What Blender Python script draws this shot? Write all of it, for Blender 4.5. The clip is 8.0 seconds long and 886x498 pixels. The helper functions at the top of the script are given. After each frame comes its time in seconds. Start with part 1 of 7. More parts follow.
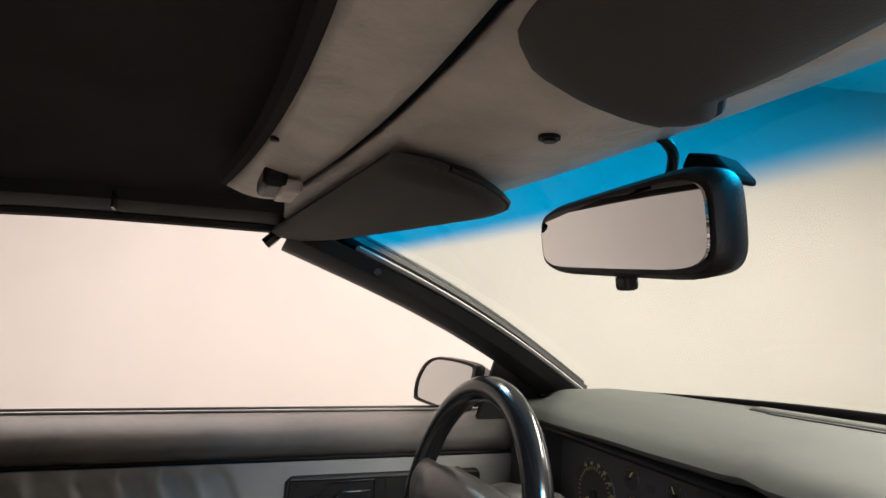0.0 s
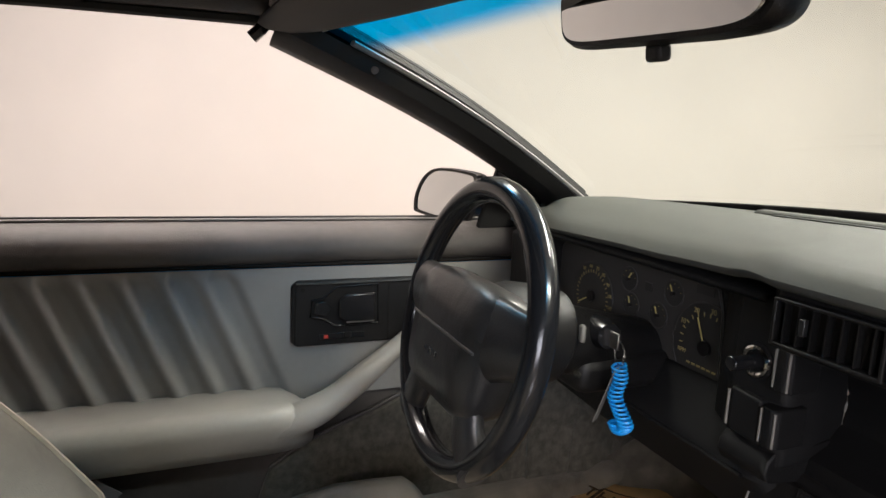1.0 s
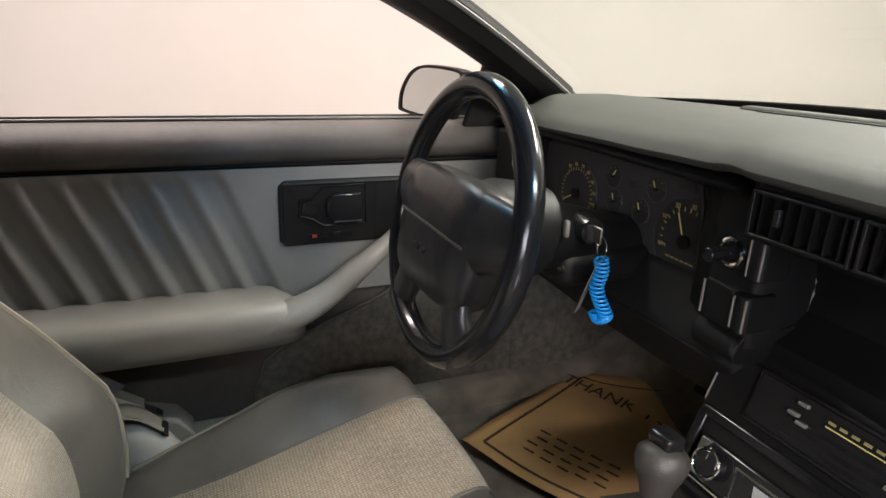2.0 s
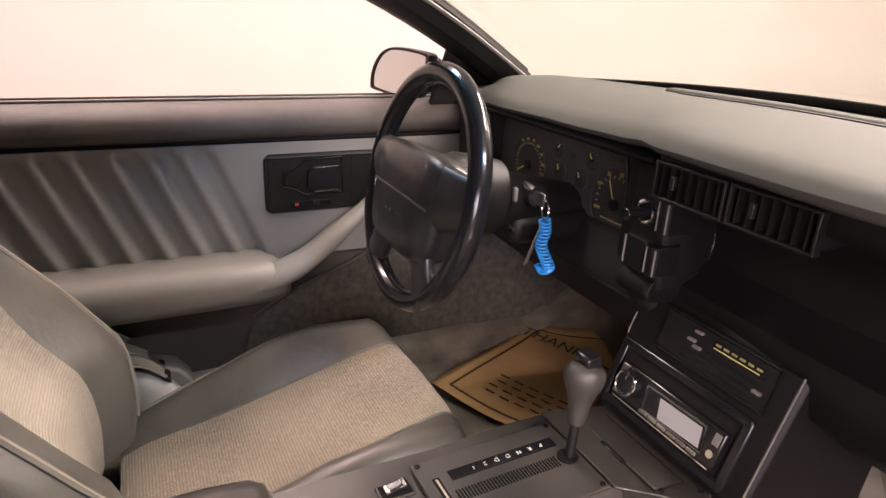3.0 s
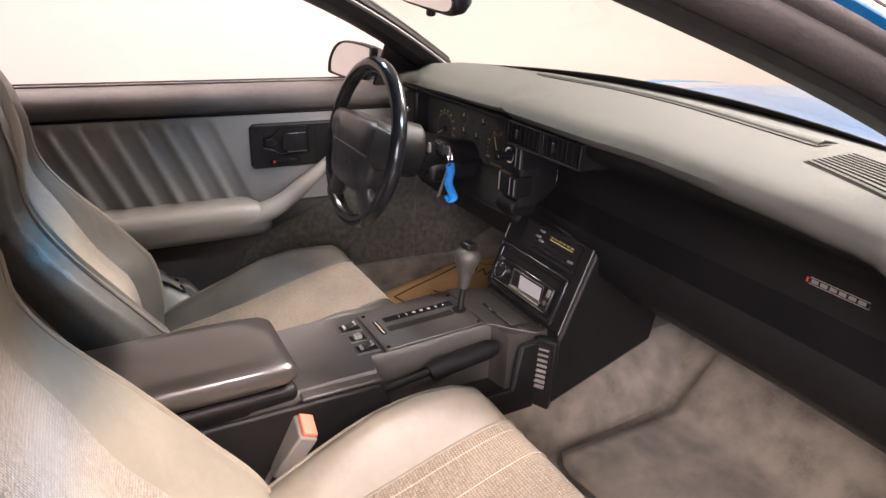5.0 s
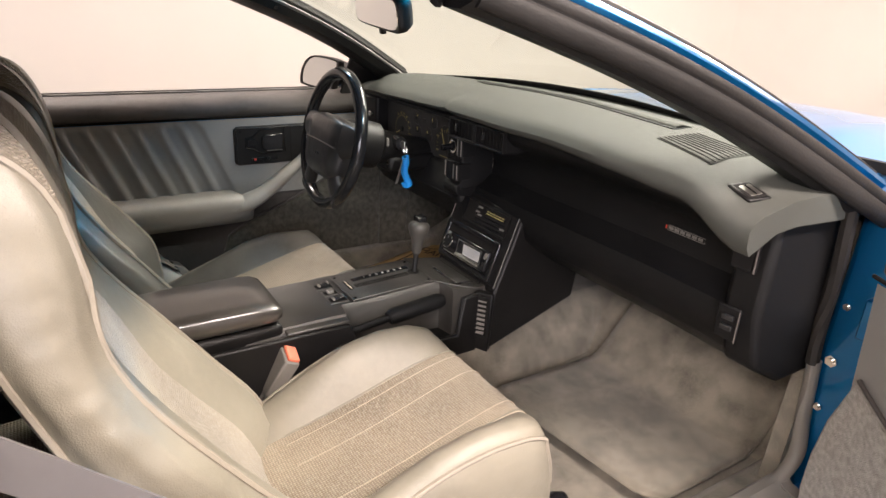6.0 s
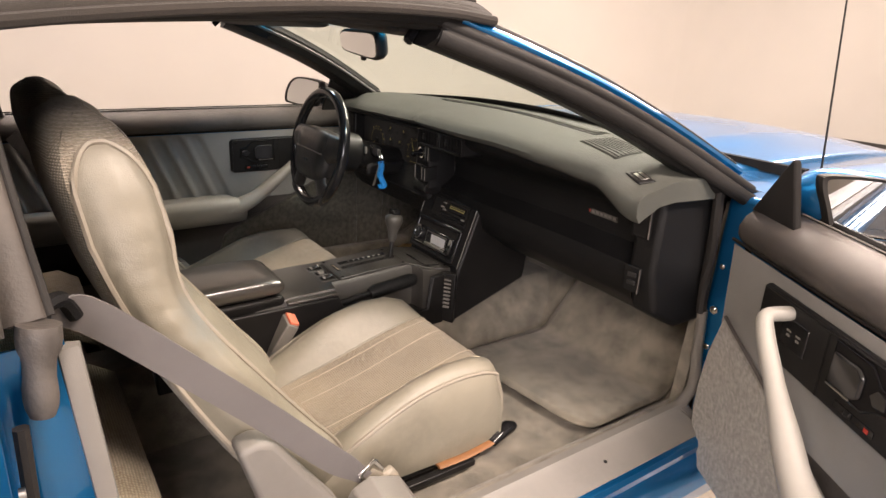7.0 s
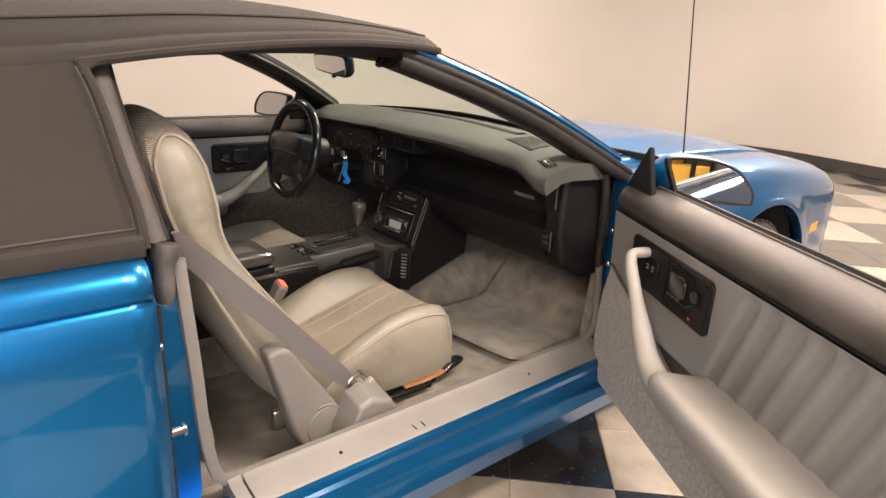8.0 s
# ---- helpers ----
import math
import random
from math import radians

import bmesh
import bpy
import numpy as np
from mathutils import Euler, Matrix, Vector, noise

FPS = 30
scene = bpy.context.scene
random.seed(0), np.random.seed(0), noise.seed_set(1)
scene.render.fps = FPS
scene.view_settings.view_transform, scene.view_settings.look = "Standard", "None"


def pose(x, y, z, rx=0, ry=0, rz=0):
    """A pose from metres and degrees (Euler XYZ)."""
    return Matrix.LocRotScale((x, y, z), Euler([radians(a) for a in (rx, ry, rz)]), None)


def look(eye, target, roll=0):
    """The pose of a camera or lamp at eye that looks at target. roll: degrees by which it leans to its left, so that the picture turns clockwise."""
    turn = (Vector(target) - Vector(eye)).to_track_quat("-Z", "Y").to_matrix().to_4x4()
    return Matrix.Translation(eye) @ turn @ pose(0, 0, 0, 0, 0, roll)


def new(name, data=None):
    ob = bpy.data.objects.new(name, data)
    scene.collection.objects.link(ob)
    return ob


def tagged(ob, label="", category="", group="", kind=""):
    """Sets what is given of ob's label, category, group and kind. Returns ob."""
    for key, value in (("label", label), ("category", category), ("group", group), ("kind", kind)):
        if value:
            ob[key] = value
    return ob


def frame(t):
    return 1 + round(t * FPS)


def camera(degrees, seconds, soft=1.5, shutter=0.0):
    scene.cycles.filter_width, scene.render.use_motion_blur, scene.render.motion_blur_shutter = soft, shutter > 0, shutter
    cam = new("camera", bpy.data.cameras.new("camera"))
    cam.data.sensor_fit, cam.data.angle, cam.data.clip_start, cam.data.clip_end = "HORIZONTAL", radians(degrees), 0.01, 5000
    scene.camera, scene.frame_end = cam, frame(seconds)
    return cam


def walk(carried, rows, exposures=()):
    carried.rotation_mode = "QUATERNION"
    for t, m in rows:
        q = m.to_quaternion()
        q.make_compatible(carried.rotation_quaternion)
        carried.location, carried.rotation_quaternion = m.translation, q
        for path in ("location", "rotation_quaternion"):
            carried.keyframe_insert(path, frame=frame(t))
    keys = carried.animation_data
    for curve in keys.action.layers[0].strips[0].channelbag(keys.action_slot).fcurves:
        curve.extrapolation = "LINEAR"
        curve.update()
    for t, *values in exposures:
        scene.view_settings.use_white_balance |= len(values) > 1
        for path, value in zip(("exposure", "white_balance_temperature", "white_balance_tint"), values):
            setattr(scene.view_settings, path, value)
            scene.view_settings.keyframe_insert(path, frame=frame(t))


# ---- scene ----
cam = camera(70.0, 8.0)
PATH = [
    (0, (0.397, -0.768, 1.064), (-1.462, -0.059, 1.263), 2.7),
    (0.5, (0.379, -0.77, 1.044), (-1.477, -0.029, 0.96), 2.6),
    (1, (0.362, -0.764, 1.03), (-1.464, -0.026, 0.684), 2.5),
    (1.5, (0.352, -0.763, 1.016), (-1.429, -0.029, 0.477), 2.6),
    (3, (0.511, -0.825, 1.06), (-1.16, 0.01, 0.343), 2.8),
    (3.5, (0.606, -0.85, 1.071), (-1.041, 0.012, 0.331), 2.7),
    (4, (0.712, -0.879, 1.091), (-0.909, 0.003, 0.32), 2.7),
    (5.5, (1.099, -1.035, 1.147), (-0.487, -0.074, 0.397), 2.8),
    (6, (1.245, -1.094, 1.15), (-0.324, -0.085, 0.429), 2.7),
    (6.5, (1.375, -1.168, 1.162), (-0.182, -0.126, 0.464), 2.9),
    (7, (1.515, -1.27, 1.177), (-0.02, -0.171, 0.516), 2.8),
    (7.5, (1.656, -1.423, 1.183), (0.208, -0.193, 0.559), 3.0),
    (8, (1.851, -1.567, 1.204), (0.413, -0.319, 0.592), 3.0),
]
# seconds, stops, kelvin, tint
EXPOSURE = [(0, 0.32, 6250, 16), (1.0, 0.30, 6150, 15), (1.7, 0.28, 6050, 14), (3.0, 0.60, 6850, 33), (3.5, 0.71, 6750, 34), (4.2, 0.87, 6500, 33), (5.5, 0.60, 6400, 24), (6.0, 0.40, 6400, 18),
            (6.5, 0.15, 6750, 21), (7.0, 0.12, 6800, 19), (8.0, -0.12, 6850, 17)]
walk(cam, [(t, look(eye, target, roll)) for t, eye, target, roll in PATH], EXPOSURE)

# ---------------------------------------------------------------- light
world = bpy.data.worlds.new("room_air")
world.use_nodes = True
world.node_tree.nodes["Background"].inputs[0].default_value = (1.0, 0.95, 0.88, 1)
world.node_tree.nodes["Background"].inputs[1].default_value = 0.03
scene.world = world

ROOM_ANGLE = math.atan2(-0.232, 0.973)
CORNER = Vector((-2.95, 7.45, 0))
EX = Vector((math.cos(ROOM_ANGLE), math.sin(ROOM_ANGLE), 0))
EY = Vector((-math.sin(ROOM_ANGLE), math.cos(ROOM_ANGLE), 0))
ROOM_W, ROOM_L, ROOM_H = 11.0, 14.0, 3.3


def room(a, b, z=0.0):
    """A place in the room: a metres from the side wall, b metres from the far wall."""
    return CORNER + EX * a - EY * b + Vector((0, 0, z))


# place, power and size of each ceiling light
LAMPS = [(-0.45, 2.15, 350, 2.2, 0.5), (2.5, 0.35, 270, 0.5, 2.2), (4.7, -3.3, 270, 0.5, 2.2), (2.2, -4.6, 220, 0.5, 2.2), (-0.5, 5.1, 120, 0.5, 2.2), (-2.5, -1.2, 115, 0.5, 2.2)]
for a, b, watt, wide, long in LAMPS:
    data = bpy.data.lights.new("ceiling_tube", "AREA")
    data.shape, data.size, data.size_y, data.energy = "RECTANGLE", wide, long, watt
    data.color = (1.0, 0.89, 0.77)
    lamp = new("ceiling_tube_light", data)
    lamp.matrix_world = Matrix.Translation((a, b, ROOM_H - 0.11)) @ Matrix.Rotation(ROOM_ANGLE, 4, "Z")

# area light in an assumed window out of view, added to brighten the cabin
WIN_B0, WIN_B1, WIN_Z0, WIN_Z1 = 7.3, 11.3, 0.95, 2.75
data = bpy.data.lights.new("window_fill", "AREA")
data.shape, data.size, data.size_y, data.energy = "RECTANGLE", WIN_B1 - WIN_B0 - 0.1, WIN_Z1 - WIN_Z0 - 0.1, 265
data.color = (0.96, 0.965, 1.0)
lamp = new("window_fill", data)
at = room(ROOM_W + 0.10, (WIN_B0 + WIN_B1) / 2, (WIN_Z0 + WIN_Z1) / 2)
lamp.matrix_world = Matrix(((EY.x, 0, EX.x, at.x), (EY.y, 0, EX.y, at.y), (0, 1, 0, at.z), (0, 0, 0, 1)))

# ---------------------------------------------------------------- materials
def surf(name, base, rough=0.5, metal=0.0, var=0.12, coarse=6.0, fine=90.0, bump=0.15, grain=400.0,
         coat=0.0, spec=0.5, other=None, sheen=0.0, roughvar=0.12, crease=0.0, fold=9.0, coat_ior=1.5, coat_rough=0.04):
    """A surface with colour varied at two scales, uneven gloss and fine relief."""
    m = bpy.data.materials.new(name)
    m.use_nodes = True
    n, l = m.node_tree.nodes, m.node_tree.links
    p = n["Principled BSDF"]
    tc = n.new("ShaderNodeTexCoord")
    big, small, tiny = (n.new("ShaderNodeTexNoise") for _ in range(3))
    for node, scale, detail in ((big, coarse, 4), (small, fine, 3), (tiny, grain, 2)):
        node.inputs["Scale"].default_value, node.inputs["Detail"].default_value = scale, detail
        l.new(tc.outputs["Object"], node.inputs["Vector"])
    mix1, mix2 = n.new("ShaderNodeMix"), n.new("ShaderNodeMix")
    for mx in (mix1, mix2):
        mx.data_type = "RGBA"
    dark = tuple(c * (1 - 1.6 * var) for c in base)
    lite = tuple(min(1, c * (1 + 1.2 * var)) for c in base)
    far = other or lite
    mix1.inputs["A"].default_value, mix1.inputs["B"].default_value = (*dark, 1), (*lite, 1)
    mix2.inputs["B"].default_value = (*far, 1)
    spread = n.new("ShaderNodeMapRange")
    spread.inputs["From Min"].default_value, spread.inputs["From Max"].default_value = 0.33, 0.67
    l.new(big.outputs["Fac"], spread.inputs["Value"])
    l.new(spread.outputs["Result"], mix1.inputs["Factor"])
    ramp = n.new("ShaderNodeMapRange")
    ramp.inputs["From Min"].default_value, ramp.inputs["From Max"].default_value = 0.4, 0.75
    ramp.inputs["To Max"].default_value = 0.55 if other else 0.35
    l.new(small.outputs["Fac"], ramp.inputs["Value"])
    l.new(mix1.outputs["Result"], mix2.inputs["A"])
    l.new(ramp.outputs["Result"], mix2.inputs["Factor"])
    l.new(mix2.outputs["Result"], p.inputs["Base Color"])
    rr = n.new("ShaderNodeMapRange")
    rr.inputs["To Min"].default_value, rr.inputs["To Max"].default_value = max(0.02, rough - roughvar), min(1, rough + roughvar)
    l.new(big.outputs["Fac"], rr.inputs["Value"])
    l.new(rr.outputs["Result"], p.inputs["Roughness"])
    if bump:
        b = n.new("ShaderNodeBump")
        b.inputs["Strength"].default_value, b.inputs["Distance"].default_value = bump, 0.002
        l.new(tiny.outputs["Fac"], b.inputs["Height"])
        l.new(b.outputs["Normal"], p.inputs["Normal"])
        if crease:
            soft, under_ = n.new("ShaderNodeTexNoise"), n.new("ShaderNodeBump")
            soft.inputs["Scale"].default_value, soft.inputs["Detail"].default_value = fold, 3
            soft.inputs["Distortion"].default_value = 0.4
            under_.inputs["Strength"].default_value, under_.inputs["Distance"].default_value = crease, 0.02
            l.new(tc.outputs["Object"], soft.inputs["Vector"])
            l.new(soft.outputs["Fac"], under_.inputs["Height"])
            l.new(under_.outputs["Normal"], b.inputs["Normal"])
    p.inputs["Metallic"].default_value = metal
    p.inputs["Specular IOR Level"].default_value = spec
    p.inputs["Coat Weight"].default_value = coat
    p.inputs["Coat Roughness"].default_value = coat_rough
    p.inputs["Coat IOR"].default_value = coat_ior
    p.inputs["Sheen Weight"].default_value = sheen
    return m


def weave(name, warm, pale, axes="XY", pitch=0.0048):
    """Coarse woven cloth: two crossing thread directions with relief and lighter stripes."""
    m = surf(name, warm, 0.9, var=0.18, coarse=5, fine=160, bump=0, spec=0.2, other=pale, sheen=0.2)
    n, l = m.node_tree.nodes, m.node_tree.links
    p, tc = n["Principled BSDF"], n["Texture Coordinate"]
    waves = []
    for axis in axes:
        w = n.new("ShaderNodeTexWave")
        w.bands_direction = axis
        w.inputs["Scale"].default_value = 0.314 / pitch
        w.inputs["Distortion"].default_value, w.inputs["Detail"].default_value, w.inputs["Detail Scale"].default_value = 2.6, 3, 2.2
        l.new(tc.outputs["Object"], w.inputs["Vector"])
        waves.append(w)
    mul = n.new("ShaderNodeMath")
    mul.operation = "MULTIPLY"
    l.new(waves[0].outputs["Fac"], mul.inputs[0])
    l.new(waves[1].outputs["Fac"], mul.inputs[1])
    old = p.inputs["Base Color"].links[0].from_socket
    mx = n.new("ShaderNodeMix")
    mx.data_type, mx.blend_type = "RGBA", "MULTIPLY"
    mx.inputs["Factor"].default_value = 0.75
    col = n.new("ShaderNodeMapRange")
    col.inputs["To Min"].default_value = 0.55
    l.new(mul.outputs[0], col.inputs["Value"])
    l.new(old, mx.inputs["A"])
    l.new(col.outputs["Result"], mx.inputs["B"])
    l.new(mx.outputs["Result"], p.inputs["Base Color"])
    b = n.new("ShaderNodeBump")
    b.inputs["Strength"].default_value, b.inputs["Distance"].default_value = 0.7, 0.003
    l.new(mul.outputs[0], b.inputs["Height"])
    l.new(b.outputs["Normal"], p.inputs["Normal"])
    return m


def plain(name, base, rough=0.5, metal=0.0, glow=0.0):
    m = bpy.data.materials.new(name)
    m.use_nodes = True
    p = m.node_tree.nodes["Principled BSDF"]
    p.inputs["Base Color"].default_value = (*base, 1)
    p.inputs["Roughness"].default_value, p.inputs["Metallic"].default_value = rough, metal
    if glow:
        p.inputs["Emission Color"].default_value, p.inputs["Emission Strength"].default_value = (*base, 1), glow
    return m


def pane(name, tint, band=None):
    """Thin glass: clear tinted passage with a faint mirror on top, and a coloured band along the upper edge."""
    m = bpy.data.materials.new(name)
    m.use_nodes = True
    n, l = m.node_tree.nodes, m.node_tree.links
    n.remove(n["Principled BSDF"])
    out = n["Material Output"]
    clear, shine, mix, edge, powr, fres = (n.new("ShaderNode" + k) for k in ("BsdfTransparent", "BsdfGlossy", "MixShader", "LayerWeight", "Math", "MapRange"))
    edge.inputs["Blend"].default_value = 0.5
    powr.operation = "POWER"
    powr.inputs[1].default_value = 5.0
    l.new(edge.outputs["Facing"], powr.inputs[0])
    l.new(powr.outputs[0], fres.inputs["Value"])
    fres.inputs["To Min"].default_value, fres.inputs["To Max"].default_value = 0.03, 0.5
    shine.inputs["Roughness"].default_value = 0.02
    clear.inputs["Color"].default_value = (*tint, 1)
    if band:
        tc, sep, mp, mx = (n.new("ShaderNode" + k) for k in ("TexCoord", "SeparateXYZ", "MapRange", "Mix"))
        mx.data_type = "RGBA"
        l.new(tc.outputs["UV"], sep.inputs[0])
        l.new(sep.outputs["Y"], mp.inputs["Value"])
        mp.interpolation_type = "SMOOTHSTEP"
        mp.inputs["From Min"].default_value, mp.inputs["From Max"].default_value = band[1], band[2]
        l.new(mp.outputs["Result"], mx.inputs["Factor"])
        mx.inputs["A"].default_value, mx.inputs["B"].default_value = (*tint, 1), (*band[0], 1)
        l.new(mx.outputs["Result"], clear.inputs["Color"])
    l.new(fres.outputs[0], mix.inputs[0])
    l.new(clear.outputs[0], mix.inputs[1])
    l.new(shine.outputs[0], mix.inputs[2])
    l.new(mix.outputs[0], out.inputs["Surface"])
    return m


def speckled(name, base, fleck, amount):
    """Vinyl composition tile: streaky flecks on a waxed ground."""
    m = surf(name, base, 0.16, var=0.12, coarse=9, fine=60, bump=0.03, grain=120, coat=1.0, roughvar=0.06, spec=0.9)
    n, l = m.node_tree.nodes, m.node_tree.links
    p, tc = n["Principled BSDF"], n["Texture Coordinate"]
    mp = n.new("ShaderNodeMapping")
    mp.inputs["Scale"].default_value = (1, 2.6, 1)
    mp.inputs["Rotation"].default_value = (0, 0, 0.9)
    v = n.new("ShaderNodeTexNoise")
    v.inputs["Scale"].default_value, v.inputs["Detail"].default_value = 48, 4
    r = n.new("ShaderNodeMapRange")
    r.inputs["From Min"].default_value, r.inputs["From Max"].default_value = amount, amount + 0.05
    mx = n.new("ShaderNodeMix")
    mx.data_type = "RGBA"
    old = p.inputs["Base Color"].links[0].from_socket
    l.new(tc.outputs["Object"], mp.inputs[0])
    l.new(mp.outputs[0], v.inputs["Vector"])
    l.new(v.outputs["Fac"], r.inputs["Value"])
    l.new(r.outputs["Result"], mx.inputs["Factor"])
    l.new(old, mx.inputs["A"])
    mx.inputs["B"].default_value = (*fleck, 1)
    l.new(mx.outputs["Result"], p.inputs["Base Color"])
    return m


GREYWALL = surf("grey_wall_paint", (0.10, 0.092, 0.085), 0.6, var=0.05, coarse=0.7, fine=3, bump=0.05, grain=60, spec=0.3)
WALL = surf("wall_paint", (0.445, 0.415, 0.382), 0.6, var=0.03, coarse=0.7, fine=3, bump=0.05, grain=60, spec=0.3)
CEIL = surf("ceiling_paint", (0.72, 0.70, 0.66), 0.8, var=0.03, coarse=1, fine=8, bump=0.05, grain=60)
BASEB = surf("dark_baseboard", (0.035, 0.032, 0.03), 0.45, var=0.1)
TILE_D = speckled("black_tile", (0.022, 0.021, 0.021), (0.30, 0.28, 0.24), 0.66)
TILE_L = speckled("beige_tile", (0.37, 0.32, 0.26), (0.16, 0.13, 0.10), 0.68)
GROUT = surf("tile_joint", (0.12, 0.10, 0.08), 0.8)
PAINT = surf("blue_metallic_paint", (0.0, 0.158, 0.425), 0.30, metal=0.85, var=0.05, coarse=2, fine=900, bump=0.0, coat=1.0, coat_ior=1.42, other=(0.0, 0.190, 0.50), roughvar=0.04)
CANVAS = surf("black_canvas", (0.029, 0.0246, 0.0211), 0.85, var=0.12, coarse=4, fine=200, bump=0.5, grain=900, sheen=0.06, spec=0.2, crease=0.14, fold=5)
LINER = surf("black_headliner", (0.030, 0.028, 0.030), 0.95, var=0.15, bump=0.3, grain=700, spec=0.15)
RUBBER = surf("black_rubber", (0.015, 0.0135, 0.0125), 0.58, var=0.25, bump=0.25, grain=260, spec=0.26)
BLACK = surf("black_plastic", (0.0085, 0.0080, 0.0080), 0.42, var=0.2, coarse=8, bump=0.25, grain=900, spec=0.26)
GLOSSB = surf("gloss_black_plastic", (0.010, 0.010, 0.011), 0.18, var=0.1, bump=0.02, roughvar=0.05)
PAD = surf("grey_green_dash_vinyl", (0.058, 0.060, 0.053), 0.62, var=0.08, coarse=3, fine=300, bump=0.5, grain=1100, spec=0.35)
DARKPAD = surf("dark_dash_vinyl", (0.0074, 0.0073, 0.0077), 0.48, var=0.18, coarse=4, bump=0.45, grain=1000, spec=0.19)
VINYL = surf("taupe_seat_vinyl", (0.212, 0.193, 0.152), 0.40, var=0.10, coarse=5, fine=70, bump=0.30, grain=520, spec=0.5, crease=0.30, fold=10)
DARKVINYL = surf("darker_seat_vinyl", (0.096, 0.089, 0.076), 0.38, var=0.22, coarse=6, fine=60, bump=0.30, grain=520, spec=0.5, crease=0.30, fold=10)
PIPING = surf("pale_piping", (0.255, 0.225, 0.180), 0.5, var=0.08)
CLOTH = weave("tweed_seat_cloth", (0.345, 0.285, 0.205), (0.52, 0.455, 0.35), "XY")
CLOTHV = weave("tweed_back_cloth", (0.36, 0.31, 0.24), (0.54, 0.49, 0.41), "XZ", 0.0040)
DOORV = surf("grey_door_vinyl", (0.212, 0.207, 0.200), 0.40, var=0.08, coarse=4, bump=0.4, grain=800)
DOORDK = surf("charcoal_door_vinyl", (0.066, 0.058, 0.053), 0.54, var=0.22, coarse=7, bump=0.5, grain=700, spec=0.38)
ARM = surf("pale_grey_armrest", (0.300, 0.286, 0.260), 0.42, var=0.06, bump=0.3, grain=700)
TRIM = surf("grey_plastic_trim", (0.160, 0.150, 0.136), 0.5, var=0.08, bump=0.2, grain=700)
HEADER = surf("grey_header_vinyl", (0.50, 0.450, 0.415), 0.42, var=0.14, coarse=14, fine=40, bump=0.4, grain=240, crease=0.25, fold=18)
VISOR = surf("grey_visor_vinyl", (0.031, 0.027, 0.026), 0.65, var=0.14, coarse=5, bump=0.14, grain=700)
CARPET = surf("grey_carpet", (0.186, 0.166, 0.133), 0.98, var=0.26, coarse=16, fine=240, bump=1.0, grain=620, spec=0.1, sheen=0.3)
DOORCARPET = surf("door_carpet", (0.26, 0.245, 0.222), 0.98, var=0.20, coarse=110, fine=260, bump=1.0, grain=520, spec=0.1, sheen=0.3)
# driver's side carpet: mottled dirt, with the footwell's shade in its darker base
SHADECARPET = surf("mottled_shaded_carpet", (0.085, 0.080, 0.066), 0.98, var=0.24, coarse=60, fine=200, bump=1.0, grain=520, spec=0.1, sheen=0.2)
PAPER = surf("kraft_paper", (0.56, 0.36, 0.155), 0.8, var=0.10, coarse=7, fine=60, bump=0.2)
INK = plain("brown_ink", (0.07, 0.045, 0.02), 0.8)
BELT = surf("grey_webbing", (0.130, 0.120, 0.117), 0.7, var=0.08, bump=0.4, grain=1500, crease=0.12, fold=14)
CHROME = plain("chrome", (0.75, 0.74, 0.72), 0.12, 1.0)
STEEL = surf("worn_steel", (0.42, 0.40, 0.37), 0.35, metal=1.0, var=0.15)
MIRROR = plain("mirror_glass", (0.82, 0.83, 0.82), 0.01, 1.0)
DULLRED = plain("dull_red_mark", (0.42, 0.035, 0.02), 0.5)
SALMON = surf("faded_red_plastic", (0.60, 0.150, 0.085), 0.45, var=0.08, bump=0.0)
ORANGE = plain("amber_lens", (0.85, 0.28, 0.02), 0.25)
KEYBLUE = surf("blue_coil_plastic", (0.01, 0.27, 0.72), 0.35, var=0.05, bump=0)
WHITE = plain("white_print", (0.72, 0.70, 0.64), 0.6)
YELLOW = plain("pale_yellow_print", (0.55, 0.47, 0.16), 0.6)
# pale because the glare on the stereo's display is put into its colour
SCREEN = plain("display_glare", (0.36, 0.36, 0.36), 0.25)
LEATHER = surf("orange_brown_strap", (0.24, 0.105, 0.04), 0.6, var=0.15)
STITCH = surf("cloth_stitch", (0.46, 0.39, 0.30), 0.8, var=0.1)
TYRE = surf("tyre_rubber", (0.052, 0.047, 0.042), 0.8, var=0.2, bump=0.3, grain=200)
ALLOY = surf("grey_alloy", (0.36, 0.34, 0.31), 0.35, metal=0.9, var=0.1)
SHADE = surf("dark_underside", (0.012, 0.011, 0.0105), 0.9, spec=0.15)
LAMPM = plain("lamp_diffuser", (1.0, 0.88, 0.74), 0.5, glow=6.0)
SATIN = surf("satin_black_plastic", (0.013, 0.013, 0.014), 0.34, var=0.25, coarse=12, bump=0.25, grain=800, spec=0.5)
# worn plastic whose paler base also carries the light falling on the deck
DECK = surf("worn_lit_deck", (0.040, 0.036, 0.032), 0.40, var=0.3, coarse=10, fine=60, bump=0.3, grain=800, spec=0.95)
LIDV = surf("glossy_black_lid", (0.040, 0.034, 0.030), 0.34, var=0.2, coarse=6, bump=0.2, grain=700, spec=1.0, coat=1.0, coat_ior=1.75, coat_rough=0.16)
GRIPV = surf("dark_grip_vinyl", (0.050, 0.046, 0.042), 0.42, var=0.1, bump=0.3, grain=600)
DIAL = surf("dark_grey_dial", (0.036, 0.034, 0.032), 0.6, var=0.08, bump=0.1)
DIALDK = surf("black_dial", (0.022, 0.021, 0.020), 0.6, var=0.08, bump=0.0)
YELLOWD = plain("dull_yellow_print", (0.27, 0.22, 0.085), 0.7)
GLASS = pane("windscreen_glass", (0.76, 0.84, 0.80), ((0.0, 0.38, 0.82), 0.825, 0.90))


